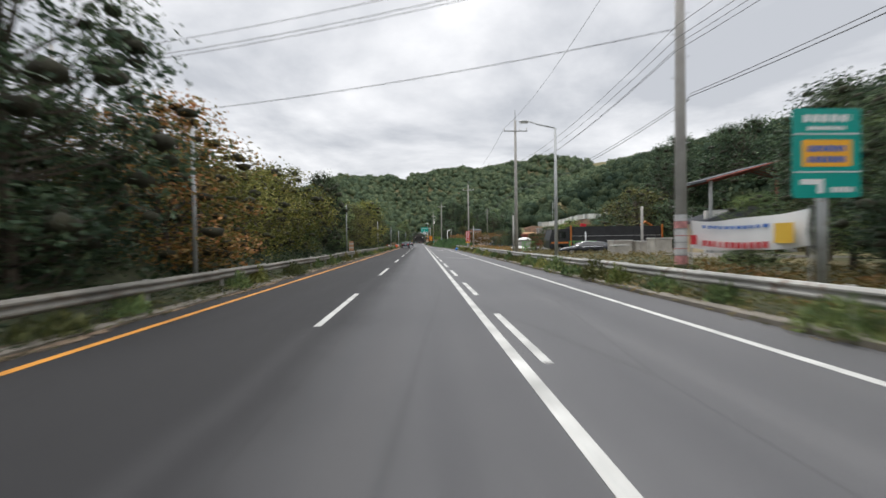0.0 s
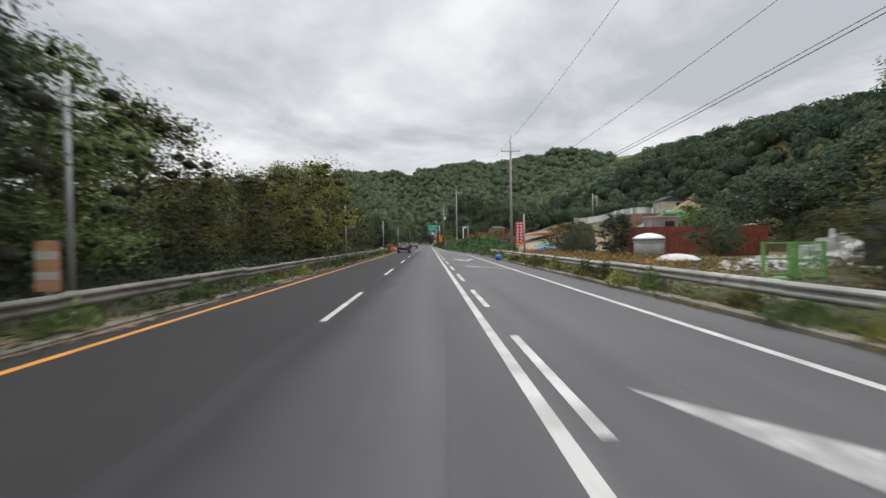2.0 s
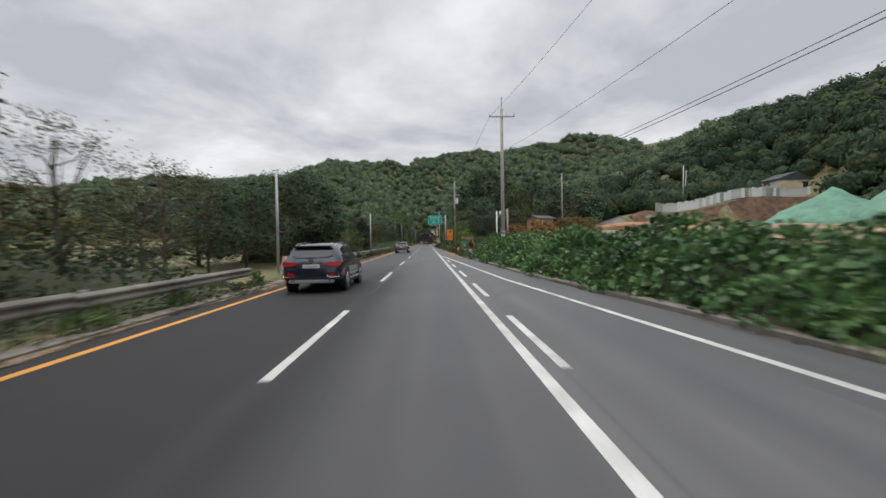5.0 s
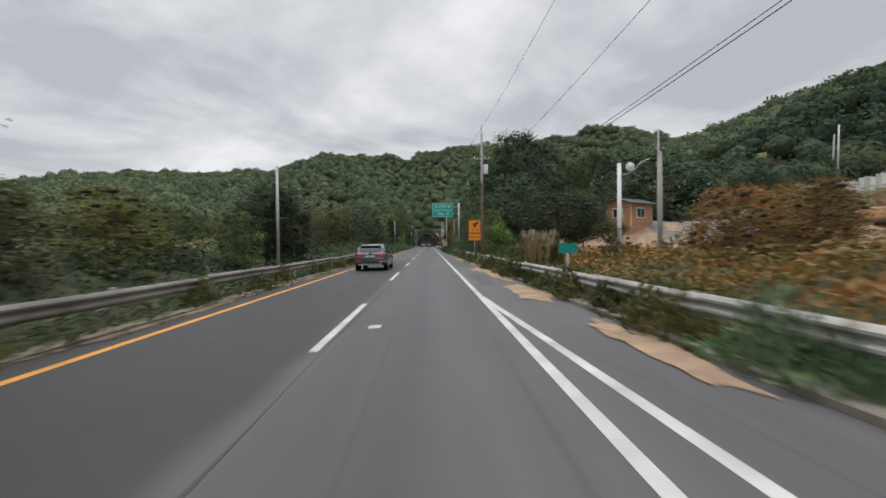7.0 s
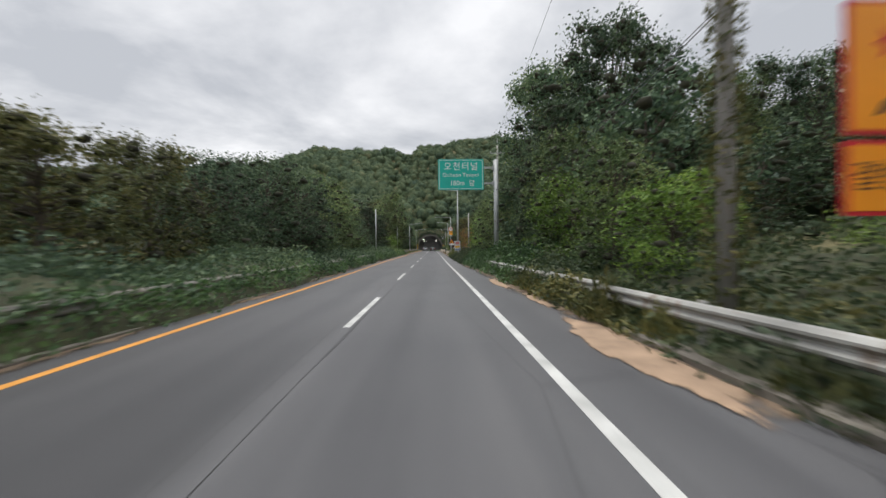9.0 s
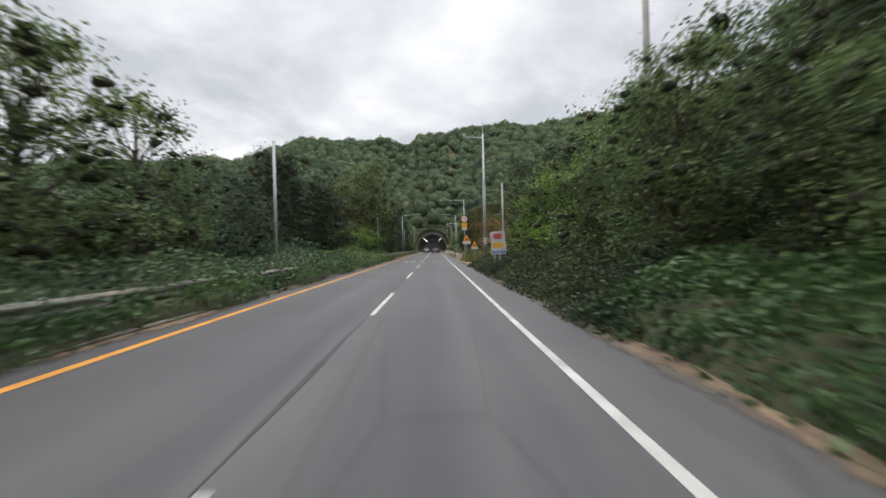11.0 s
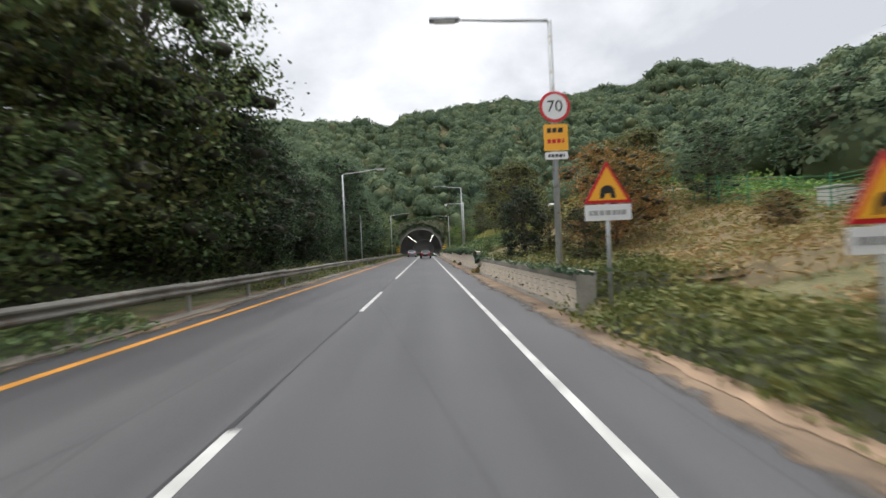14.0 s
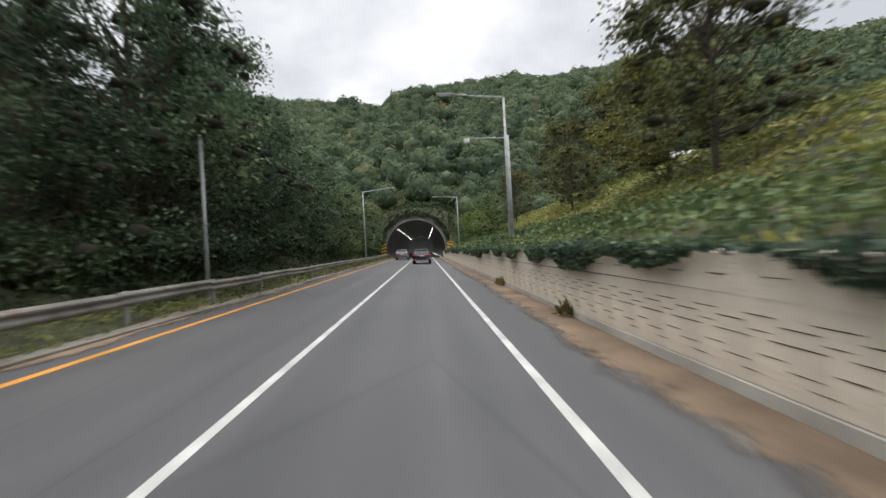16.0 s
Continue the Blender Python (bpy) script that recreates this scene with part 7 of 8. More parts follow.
# ---------- vehicles ----------
GLASS = material("tinted_car_glass", (0.012, 0.014, 0.016), 0.06, 0.0, scale=1, vary=0.05, bump=0.0, spec=0.8)
CHROME = material("chrome_trim", (0.72, 0.73, 0.74), 0.18, 1.0, scale=2, vary=0.05, bump=0)
SKID = material("silver_bumper_trim", (0.42, 0.43, 0.44), 0.4, 0.5, scale=3, vary=0.1, bump=0)
TAIL = material("red_tail_lamp", (0.60, 0.018, 0.022), 0.18, scale=3, vary=0.2, bump=0)
HEADL = material("clear_head_lamp", (0.7, 0.72, 0.74), 0.12, scale=3, vary=0.1, bump=0)
ALLOY = material("grey_alloy", (0.45, 0.46, 0.47), 0.3, 0.8, scale=4, vary=0.1, bump=0)


def car_paint(name, color):
    m = material(name, color, 0.24, 0.4, scale=1.2, vary=0.07, bump=0)
    m.node_tree.nodes["Principled BSDF"].inputs["Coat Weight"].default_value = 0.8
    return m


STATIONS = [  # y, bottom, half width, belt height, half roof width, roof height
    (0.00, 0.44, 0.80, 0.90, 0.72, 0.96), (0.05, 0.36, 0.89, 0.96, 0.71, 1.03), (0.20, 0.33, 0.93, 0.99, 0.69, 1.25), (0.36, 0.32, 0.945, 1.01, 0.675, 1.42), (0.60, 0.30, 0.95, 1.01, 0.68, 1.52), (1.10, 0.28, 0.95, 1.00, 0.68, 1.575),
    (1.90, 0.27, 0.95, 0.985, 0.68, 1.59), (2.60, 0.27, 0.95, 0.975, 0.67, 1.56), (3.05, 0.27, 0.95, 0.97, 0.64, 1.42), (3.50, 0.27, 0.95, 0.975, 0.70, 1.10), (3.70, 0.27, 0.94, 0.95, 0.78, 1.02), (4.30, 0.28, 0.91, 0.89, 0.72, 0.94), (4.62, 0.33, 0.85, 0.76, 0.66, 0.82), (4.77, 0.42, 0.74, 0.62, 0.60, 0.66)]


def car(x, y, turn, paint, label, name="car"):
    ob = thing(name, (x, y, lift(x, y) if abs(x) < 9 else land1(x, y)), label, "car", "", "", turn)

    def at(yy):
        cols = list(zip(*STATIONS))
        return [float(np.interp(yy, cols[0], cols[k])) for k in range(1, 6)]

    def side(yy, f, s, out=0.012):
        zb, hw, belt, ht, zt = at(yy)
        return Vector((s * (hw * 0.975 + f * (ht - hw * 0.975) + out), yy, belt + f * (zt - 0.05 - belt)))

    bm = bmesh.new()
    rings = []
    ys = sorted({s[0] for s in STATIONS} | {1.5, 2.25, 0.12, 2.85, 3.3, 4.0})
    for yy in ys:
        zb, hw, belt, ht, zt = at(yy)
        half = [(0, zb), (hw * 0.86, zb), (hw * 0.97, zb + 0.10), (hw, zb + 0.28), (hw * 0.985, (zb + belt) / 2 + 0.12), (hw * 0.975, belt), (ht, zt - 0.05), (ht * 0.86, zt - 0.012), (0, zt + 0.012)]
        pts = half + [(-px, pz) for px, pz in half[-2:0:-1]]
        rings.append([bm.verts.new((px, yy, pz)) for px, pz in pts])
    n = len(rings[0])
    for a, b in zip(rings, rings[1:]):
        for k in range(n):
            bm.faces.new((a[k], a[(k + 1) % n], b[(k + 1) % n], b[k]))
    bm.faces.new(rings[0][::-1])
    bm.faces.new(rings[-1])
    bmesh.ops.recalc_face_normals(bm, faces=bm.faces)
    bmesh.ops.smooth_vert(bm, verts=bm.verts, factor=0.12, use_axis_x=True, use_axis_y=True, use_axis_z=True)
    body = part("body", bm, paint, ob, smooth=True)

    def panel(nm, pts, mat, parent=ob, lab="", thick=0.008):
        b = bmesh.new()
        f = b.faces.new([b.verts.new(p) for p in pts])
        b.normal_update()
        ex = bmesh.ops.extrude_face_region(b, geom=[f])
        bmesh.ops.translate(b, vec=f.normal * thick, verts=[g for g in ex["geom"] if isinstance(g, bmesh.types.BMVert)])
        bmesh.ops.recalc_face_normals(b, faces=b.faces)
        return part(nm, b, mat, parent, lab)

    # glass
    def rear(yy, fx, out=0.015):
        zb, hw, belt, ht, zt = at(yy)
        return Vector((fx, yy - out, zt + 0.012 + out * 0.3))

    panel("rear_window", [rear(0.11, -0.50), rear(0.10, 0.0), rear(0.11, 0.50), rear(0.16, 0.635), rear(0.27, 0.655), rear(0.37, 0.60), rear(0.39, 0.0), rear(0.37, -0.60), rear(0.27, -0.655), rear(0.16, -0.635)], GLASS, ob, "dark tinted rear window")
    panel("windshield", [Vector((sx * w, yy, at(yy)[4] + 0.02)) for sx, w, yy in ((-1, 0.52, 2.72), (1, 0.52, 2.72), (1, 0.6, 3.46), (-1, 0.6, 3.46))], GLASS)
    for s in (-1, 1):
        for y0, y1, fa, fb in ((0.62, 1.28, 0.84, 0.86), (1.34, 2.30, 0.86, 0.86), (2.36, 3.22, 0.85, 0.62)):
            low0 = 0.35 if y0 < 0.7 else 0.08
            pts = [side(y0, low0, s), side(y1, 0.08, s), side(min(y1, 3.05) if y1 > 3 else y1, fb, s), side(y0 + (0.22 if y0 < 0.7 else 0), fa, s)]
            if y0 < 0.7:
                pts.insert(1, side(y0 + 0.12, 0.1, s))
            panel("side_window", pts if s > 0 else pts[::-1], GLASS, ob, "dark tinted side window")
        trim = [side(yy, 0.03, s, 0.018) for yy in (0.72, 1.5, 2.4, 3.25)]
        part("window_trim", tube(trim, 0.009, 5), CHROME, ob, "chrome strip")
        trim = [side(yy, f, s, 0.018) for yy, f in ((0.72, 0.05), (0.60, 0.35), (0.80, 0.9), (1.5, 0.93), (2.5, 0.93), (3.1, 0.7), (3.28, 0.05))]
        part("window_trim", tube(trim, 0.006, 5), CHROME, ob, "chrome strip")
        part("sill_strip", box(s * 0.955 - 0.012, s * 0.955 + 0.012, 1.35, 3.3, 0.36, 0.41, 0.008), CHROME, ob, "chrome sill strip")
        part("cladding", box(s * 0.935 - 0.015, s * 0.935 + 0.015, 1.3, 3.4, 0.25, 0.36, 0.01), DARK, ob)
        for yy in (1.55, 2.55):
            part("door_handle", tube([(s * 0.955, yy, 0.90), (s * 0.985, yy + 0.04, 0.905), (s * 0.985, yy + 0.2, 0.905), (s * 0.955, yy + 0.24, 0.90)], 0.014, 6), CHROME, ob)
        mb = box(s * 1.04 - 0.1, s * 1.04 + 0.1, 3.02, 3.16, 1.0, 1.14, 0.03)
        part("wing_mirror", mb, paint, ob)
        part("roof_rail", tube([(s * 0.62, 0.62, 1.49), (s * 0.63, 0.85, 1.565), (s * 0.64, 1.7, 1.60), (s * 0.63, 2.45, 1.57), (s * 0.61, 2.7, 1.50)], 0.013, 6), ALLOY, ob)
        # lamps
        panel("tail_lamp", [Vector((s * 0.36, -0.03, 0.915)), Vector((s * 0.62, -0.03, 0.865)), Vector((s * 0.87, -0.01, 0.87)), Vector((s * 0.88, 0.0, 1.0)), Vector((s * 0.70, -0.02, 0.99)), Vector((s * 0.38, -0.03, 0.945))][::s], TAIL, ob, "red tail lamp", 0.035)
        panel("side_lamp", [Vector((s * 0.895, 0.03, 0.90)), Vector((s * 0.945, 0.34, 0.99)), Vector((s * 0.94, 0.30, 1.02)), Vector((s * 0.90, 0.04, 0.985))][::s], TAIL, ob, "red tail lamp wrapping round the corner", 0.03)
        panel("reflector", [Vector((s * 0.50, -0.024, 0.545)), Vector((s * 0.84, 0.02, 0.56)), Vector((s * 0.84, 0.02, 0.66)), Vector((s * 0.58, -0.024, 0.635))][::s], TAIL, ob, "red bumper reflector", 0.02)
        part("reflector_trim", tube([(s * 0.48, -0.035, 0.58), (s * 0.56, -0.035, 0.515), (s * 0.86, 0.03, 0.535)], 0.011, 5), CHROME, ob)
        part("exhaust", tube([(s * 0.58, -0.05, 0.40), (s * 0.58, 0.2, 0.40)], 0.045, 10), CHROME, ob)
        panel("head_lamp", [Vector((s * 0.5, 4.735, 0.66)), Vector((s * 0.76, 4.62, 0.68)), Vector((s * 0.76, 4.62, 0.76)), Vector((s * 0.5, 4.70, 0.75))][::-s], HEADL, ob)
        for yw in (0.98, 3.745):
            part("arch_cladding", tube([(s * 0.90, yw, 0.37), (s * 0.957, yw, 0.37)], 0.435, 28), DARK, ob, "black wheel arch")
            wheel = part("wheel", tube([(s * 0.72, yw, 0.365), (s * 0.74, yw, 0.365), (s * 0.93, yw, 0.365), (s * 0.965, yw, 0.365)], [0.33, 0.365, 0.365, 0.33], 28), DARK, ob, "black tyre")
            part("rim", tube([(s * 0.95, yw, 0.365), (s * 0.975, yw, 0.365)], [0.25, 0.245], 24), ALLOY, wheel, "grey alloy rim")
            # dark plates in place of the shaded gaps between spokes
            for k in range(5):
                a = k * 2 * math.pi / 5
                part("rim_gap_shade", plate([(0.07 * math.cos(a + 0.3), 0.07 * math.sin(a + 0.3)), (0.21 * math.cos(a + 0.12), 0.21 * math.sin(a + 0.12)), (0.22 * math.cos(a + 0.6), 0.22 * math.sin(a + 0.6))], -0.002, 0.002), DARK, wheel).matrix_basis = pose(s * 0.978, yw, 0.365, 0, 0, 90)
    part("spoiler", box(-0.6, 0.6, 0.26, 0.46, 1.445, 1.495, 0.02), paint, ob)
    part("rear_trim", box(-0.5, 0.5, -0.015, 0.03, 0.955, 0.985, 0.008), CHROME, ob, "chrome strip across the tailgate")
    part("badge", tube([(0, -0.022, 1.035), (0, 0.02, 1.035)], 0.075, 16), CHROME, ob, "plain round badge")
    plate_ob = part("number_plate", box(-0.26, 0.26, -0.02, 0.02, 0.80, 0.91, 0.005), SIGN_WHITE, ob, "white plate with plain grey bars")
    bars(plate_ob, -0.2, 0.2, 0.855, 0.06, -0.021, STEEL, 15)
    part("bumper", box(-0.84, 0.84, -0.03, 0.12, 0.44, 0.52, 0.03), DARK, ob)
    part("skid_plate", box(-0.70, 0.70, -0.045, 0.14, 0.33, 0.44, 0.03), SKID, ob, "silver bumper trim")
    part("wiper", box(-0.16, 0.14, 0.085, 0.11, 1.11, 1.13), DARK, ob)
    part("grille", box(-0.5, 0.5, 4.70, 4.775, 0.46, 0.66, 0.02), DARK, ob)
    return ob


GREY_PAINT = car_paint("grey_car_paint", (0.115, 0.12, 0.132))
BLACK_PAINT = car_paint("black_car_paint", (0.018, 0.019, 0.022))
BLUE_PAINT = car_paint("dark_blue_car_paint", (0.02, 0.026, 0.045))
SILVER_PAINT = car_paint("silver_car_paint", (0.26, 0.27, 0.28))
car(-1.80, 150.0, -1.0, GREY_PAINT, "dark grey family SUV with chrome trim on the dark asphalt")
car(-1.75, 100.0, 0, BLUE_PAINT, "dark blue SUV with red tail lamps beside the median line")
car(1.55, 329.5, 0, BLACK_PAINT, "black SUV with red tail lamps outside the tunnel")
car(-1.55, 349.5, 0, SILVER_PAINT, "silver grey SUV entering the tunnel mouth")
yard_car = car(20.4, 35.0, 82, BLACK_PAINT, "black estate car parked in the yard")
yard_car.scale.z = 0.84

# ---------- yard, building site and houses ----------
WALL_CREAM = material("cream_render", (0.60, 0.50, 0.32), 0.85, scale=0.8, vary=0.15, grain=20)
WALL_WHITE = material("white_render", (0.62, 0.61, 0.58), 0.85, scale=0.8, vary=0.15, grain=20)
SLATE = material("dark_roof_sheet", (0.055, 0.06, 0.068), 0.6, scale=1.5, vary=0.2)
RUST = material("rust_red_steel", (0.23, 0.06, 0.04), 0.7, scale=2, vary=0.3)
BRICK = material("orange_brick_wall", (0.40, 0.22, 0.13), 0.85, scale=3, vary=0.25, grain=14, bump=0.4)
TARP = material("blue_tarpaulin", (0.12, 0.26, 0.52), 0.5, scale=1.2, vary=0.2, bump=0.3)
NET = material("green_dust_net", (0.13, 0.27, 0.19), 0.9, scale=0.6, vary=0.2, grain=9, bump=0.3)
RUBBLE = material("broken_concrete", (0.50, 0.49, 0.47), 0.9, scale=2, vary=0.25, grain=16, bump=0.4)
TRUCK = material("matt_black_truck_paint", (0.022, 0.023, 0.026), 0.5, scale=2, vary=0.25)
ORANGE_STEEL = material("orange_machine_paint", (0.55, 0.17, 0.03), 0.5, scale=2, vary=0.2)
LIME_STEEL = material("lime_green_steel", (0.17, 0.42, 0.12), 0.55, scale=2, vary=0.2)
GRAVEL = material("pale_gravel", (0.20, 0.185, 0.165), 0.95, scale=0.5, vary=0.25, grain=22, bump=0.5)
FILM = material("white_greenhouse_film", (0.66, 0.68, 0.70), 0.45, scale=0.8, vary=0.1)


def spread(name, x0, x1, y0, y1, mat, label, category, up=0.05, step=2.0, rough=0.0):
    """A sheet of bare ground that follows the land, ragged at its edge."""
    nx, ny = int((x1 - x0) / step) + 1, int((y1 - y0) / step) + 1
    gx, gy = np.meshgrid(np.linspace(x0, x1, nx), np.linspace(y0, y1, ny))
    u, v = (gx - x0) / (x1 - x0) * 2 - 1, (gy - y0) / (y1 - y0) * 2 - 1
    edge = np.clip((1.0 - np.maximum(np.abs(u), np.abs(v)) + 0.08 * np.sin(gx * 0.9) * np.sin(gy * 0.7)) * 6, -1.5, 1)
    gz = land(gx, gy) + up * edge + rough * (np.sin(gx * 0.31 + 1.7 * np.sin(gy * 0.11)) * np.sin(gy * 0.23 + 1.3 * np.sin(gx * 0.17)) + 0.5 * np.sin(gx * 0.83 + gy * 0.47 + 2 * np.sin(gy * 0.29))) * np.clip(edge, 0, 1)
    w = np.stack([gx, gy, gz], -1).reshape(-1, 3)
    i, j = np.meshgrid(np.arange(nx - 1), np.arange(ny - 1))
    a = (j * nx + i).ravel()
    ob = mesh_from_arrays(name, w, np.stack([a, a + 1, a + nx + 1, a + nx], 1), mat)
    return tagged(ob, label, category, kind="structure")


def mound(name, x, y, rx, ry, h, mat, label, category, seed=0, power=1.0, low=0.0):
    bm = bmesh.new()
    bmesh.ops.create_icosphere(bm, subdivisions=4, radius=1.0)
    z0 = land1(x, y) + low
    for v in bm.verts:
        d = v.co.copy()
        n = 1 + (0.22 if power <= 1 else 0.07) * noise.noise(d * 1.7 + Vector((seed, 0, 0))) + 0.07 * noise.noise(d * 6 + Vector((0, seed, 0)))
        v.co = Vector((d.x * rx * n, d.y * ry * n, max(-0.4, (max(0, d.z) ** power if power <= 1 else (1 - math.hypot(d.x, d.y)) * 0.8 + 0.2 * max(0, d.z)) * h * n - 0.1)))
    ob = part(name, bm, mat, smooth=True)
    ob.matrix_basis = pose(x, y, z0)
    return tagged(ob, label, category)


spread("yard", 13, 34, 22, 58, GRAVEL, "pale gravel yard behind the roadside scrub", "yard", 0.06)
spread("building_site", 14, 92, 90, 176, SAND, "bare sandy building site cut into the hillside", "building site", 0.10, rough=0.25)
spread("driveway", 24, 44, 160, 186, GRAVEL, "pale gravel driveway leading uphill", "driveway", 0.10)

# open shed and low house
house = thing("house", (29.9, 34.6, land1(29.9, 34.6)), "low cream house under a tall open steel shed", "house")
part("wall", box(0.2, 13.5, 0.3, 3.4, -0.3, 3.0, 0.02), WALL_CREAM, house, "cream rendered wall")
part("wall", box(0.0, 4.2, -0.1, 0.25, -0.3, 4.2), WALL_WHITE, house, "white rendered gable wall")
part("roof", extrude_profile([(-0.4, 3.0), (-0.4, 3.25), (3.5, 4.5), (14.0, 4.5), (14.0, 3.0)], -0.9, 3.8), SLATE, house, "dark sheet roof")
part("lower_roof", extrude_profile([(1.2, 2.75), (1.2, 2.95), (13.8, 3.3), (13.8, 3.1)], -2.0, 0.4), SLATE, house)
part("gutter", box(1.1, 13.8, -2.08, -1.98, 2.72, 2.84), SIGN_WHITE, house, "white gutter")
part("garage_door", box(6.2, 9.6, 0.2, 0.29, -0.1, 2.5, 0.02), SIGN_WHITE, house)
w1 = part("window", box(2.4, 3.8, 0.2, 0.29, 1.0, 2.2, 0.02), SIGN_WHITE, house)
part("pane", box(2.48, 3.06, 0.19, 0.2, 1.08, 2.12), GLASS, w1)
part("pane", box(3.12, 3.72, 0.19, 0.2, 1.08, 2.12), GLASS, w1)
for x, y in ((0.3, -0.4), (7.0, -0.4), (13.5, -0.4), (0.3, 3.9), (13.5, 3.9)):
    part("shed_post", box(x - 0.12, x + 0.12, y - 0.12, y + 0.12, -0.3, 7.2), STEEL if x < 1 else RUST, house, "tall steel post")
sb = extrude_profile([(-0.6, 6.9), (-0.6, 7.1), (7.0, 9.0), (14.4, 7.1), (14.4, 6.9), (7.0, 8.75)], -1.0, 4.6)
bmesh.ops.recalc_face_normals(sb, faces=sb.faces)
part("shed_roof", sb, SLATE, house, "dark shed roof")
for s in (-1, 1):
    part("roof_edge", tube([(7.0 + s * 7.5, -1.05, 6.98), (7.0, -1.05, 8.9)], 0.09, 6), RUST, house, "red steel roof edge")
for k in range(5):
    part("truss", tube([(0.3, 0.9 * k, 6.9), (7, 0.9 * k, 8.6), (13.5, 0.9 * k, 6.9)], 0.06, 5), RUST, house)

PALE_CONC = material("pale_tank_concrete", (0.46, 0.43, 0.38), 0.9, scale=1.2, vary=0.25, grain=20, bump=0.3)
for x, y, sx, sy, h in ((19.8, 31.2, 0.85, 0.65, 1.35), (22.0, 30.4, 1.1, 0.7, 1.25), (21.6, 27.8, 0.7, 0.7, 1.5), (18.4, 28.2, 0.55, 0.5, 0.95)):
    bn = thing("concrete_tank", (x, y, land1(x, y)), "box-shaped pale concrete tank with a flat lid in the yard", "tank", "concrete tanks in the yard")
    part("body", box(-sx, sx, -sy, sy, -0.2, h, 0.03), PALE_CONC, bn)
    part("lid", box(-sx - 0.06, sx + 0.06, -sy - 0.06, sy + 0.06, h, h + 0.1, 0.02), WALL_WHITE, bn)

tk = thing("truck", (16.5, 43.1, land1(18.2, 43.2)), "long matt black cargo truck with orange frame details", "truck")
part("cargo_body", box(2.6, 13.0, -1.2, 1.2, 0.95, 3.0, 0.05), TRUCK, tk)
for k in range(12):
    part("body_rib", box(2.9 + 0.85 * k, 2.98 + 0.85 * k, -1.24, -1.2, 1.0, 2.95), TRUCK, tk)
part("side_rail", box(2.6, 13.0, -1.23, -1.19, 1.9, 1.96), STEEL, tk)
part("cab", extrude_profile([(0.0, 0.6), (0.0, 1.5), (0.35, 2.7), (2.3, 2.8), (2.3, 0.6)], -1.15, 1.15), TRUCK, tk)
part("cab_window", box(0.7, 1.9, -1.17, -1.14, 1.7, 2.5, 0.01), GLASS, tk)
part("cab_stripe", box(0.2, 2.2, -1.165, -1.15, 1.1, 1.3), ORANGE_STEEL, tk, "orange stripe")
part("chassis", box(0.3, 12.8, -0.5, 0.5, 0.55, 0.95), DARK, tk)
for x in (2.45, 13.05):
    part("frame_post", box(x - 0.08, x + 0.08, -1.28, -1.14, 0.6, 3.15), ORANGE_STEEL, tk, "orange upright")
part("frame_beam", box(2.4, 5.4, -1.28, -1.2, 0.8, 0.92), ORANGE_STEEL, tk, "orange beam")
part("beacon", box(4.0, 4.6, -0.3, 0.3, 3.0, 3.35, 0.05), SIGN_RED, tk, "red roof box")
part("crane_arm", tube([(12.2, -0.6, 3.0), (11.2, -0.9, 3.5), (10.6, -1.0, 3.1)], 0.12, 8), ORANGE_STEEL, tk)
for x in (1.2, 8.8, 10.2, 11.6):
    for s in (-1, 1):
        wh = part("wheel", tube([(x, s * 1.15, 0.5), (x, s * 0.85, 0.5)], 0.5, 20), DARK, tk, "black tyre")
        part("hub", tube([(x, s * 1.17, 0.5), (x, s * 1.1, 0.5)], 0.2, 12), STEEL, wh)


def cage(x, y, sx, sy, h, mat, label):
    ob = thing("steel_cage", (x, y, land1(x, y)), label, "cage", "steel cages in the yard")
    for px in (-sx, sx):
        for py in (-sy, sy):
            part("post", box(px - 0.05, px + 0.05, py - 0.05, py + 0.05, -0.1, h), mat, ob)
    for z in (0.2, h * 0.55, h - 0.05):
        for py in (-sy, sy):
            part("rail", box(-sx, sx, py - 0.03, py + 0.03, z - 0.03, z + 0.03), mat, ob)
    for k in range(9):
        xx = -sx + 2 * sx * k / 8
        part("bar", box(xx - 0.015, xx + 0.015, -sy - 0.02, -sy + 0.01, 0.2, h), mat, ob)
    part("floor", box(-sx, sx, -sy, sy, 0.1, 0.16), mat, ob)


cage(19.2, 38.9, 1.15, 0.7, 1.4, LIME_STEEL, "lime green steel cage in the yard")
cage(14.9, 45.2, 0.6, 0.6, 1.4, LIME_STEEL, "lime green steel cage in the yard")
slim_pole(59.3, 185.6, 10.4, 1.5, "tall pale steel pole beside the hillside fence", 0.13, GALV, "slim concrete poles")
slim_pole(19.1, 37.7, 2.3, 0, "short pale steel post in the yard", 0.08, GALV, "slim concrete poles")

tank = thing("water_tank", (18.5, 62.8, land1(18.5, 62.8)), "round steel tank with a white domed lid among the scrub", "tank")
part("shell", tube([(0, 0, -0.2), (0, 0, 1.55)], 1.05, 28), CONCRETE, tank, smooth=True)
part("band", tube([(0, 0, 1.3), (0, 0, 1.42)], 1.08, 28), STEEL, tank)
part("lid", tube([(0, 0, 1.55), (0, 0, 1.65), (0, 0, 1.85), (0, 0, 2.0)], [1.14, 1.12, 0.8, 0.2], 28), SIGN_WHITE, tank, "white domed lid", smooth=True)

low_tank = thing("water_tank", (15.4, 53.4, land1(15.4, 53.4)), "low sunken tank with a white domed lid", "tank")
part("shell", tube([(0, 0, -0.2), (0, 0, 0.4)], 1.0, 28), CONCRETE, low_tank, smooth=True)
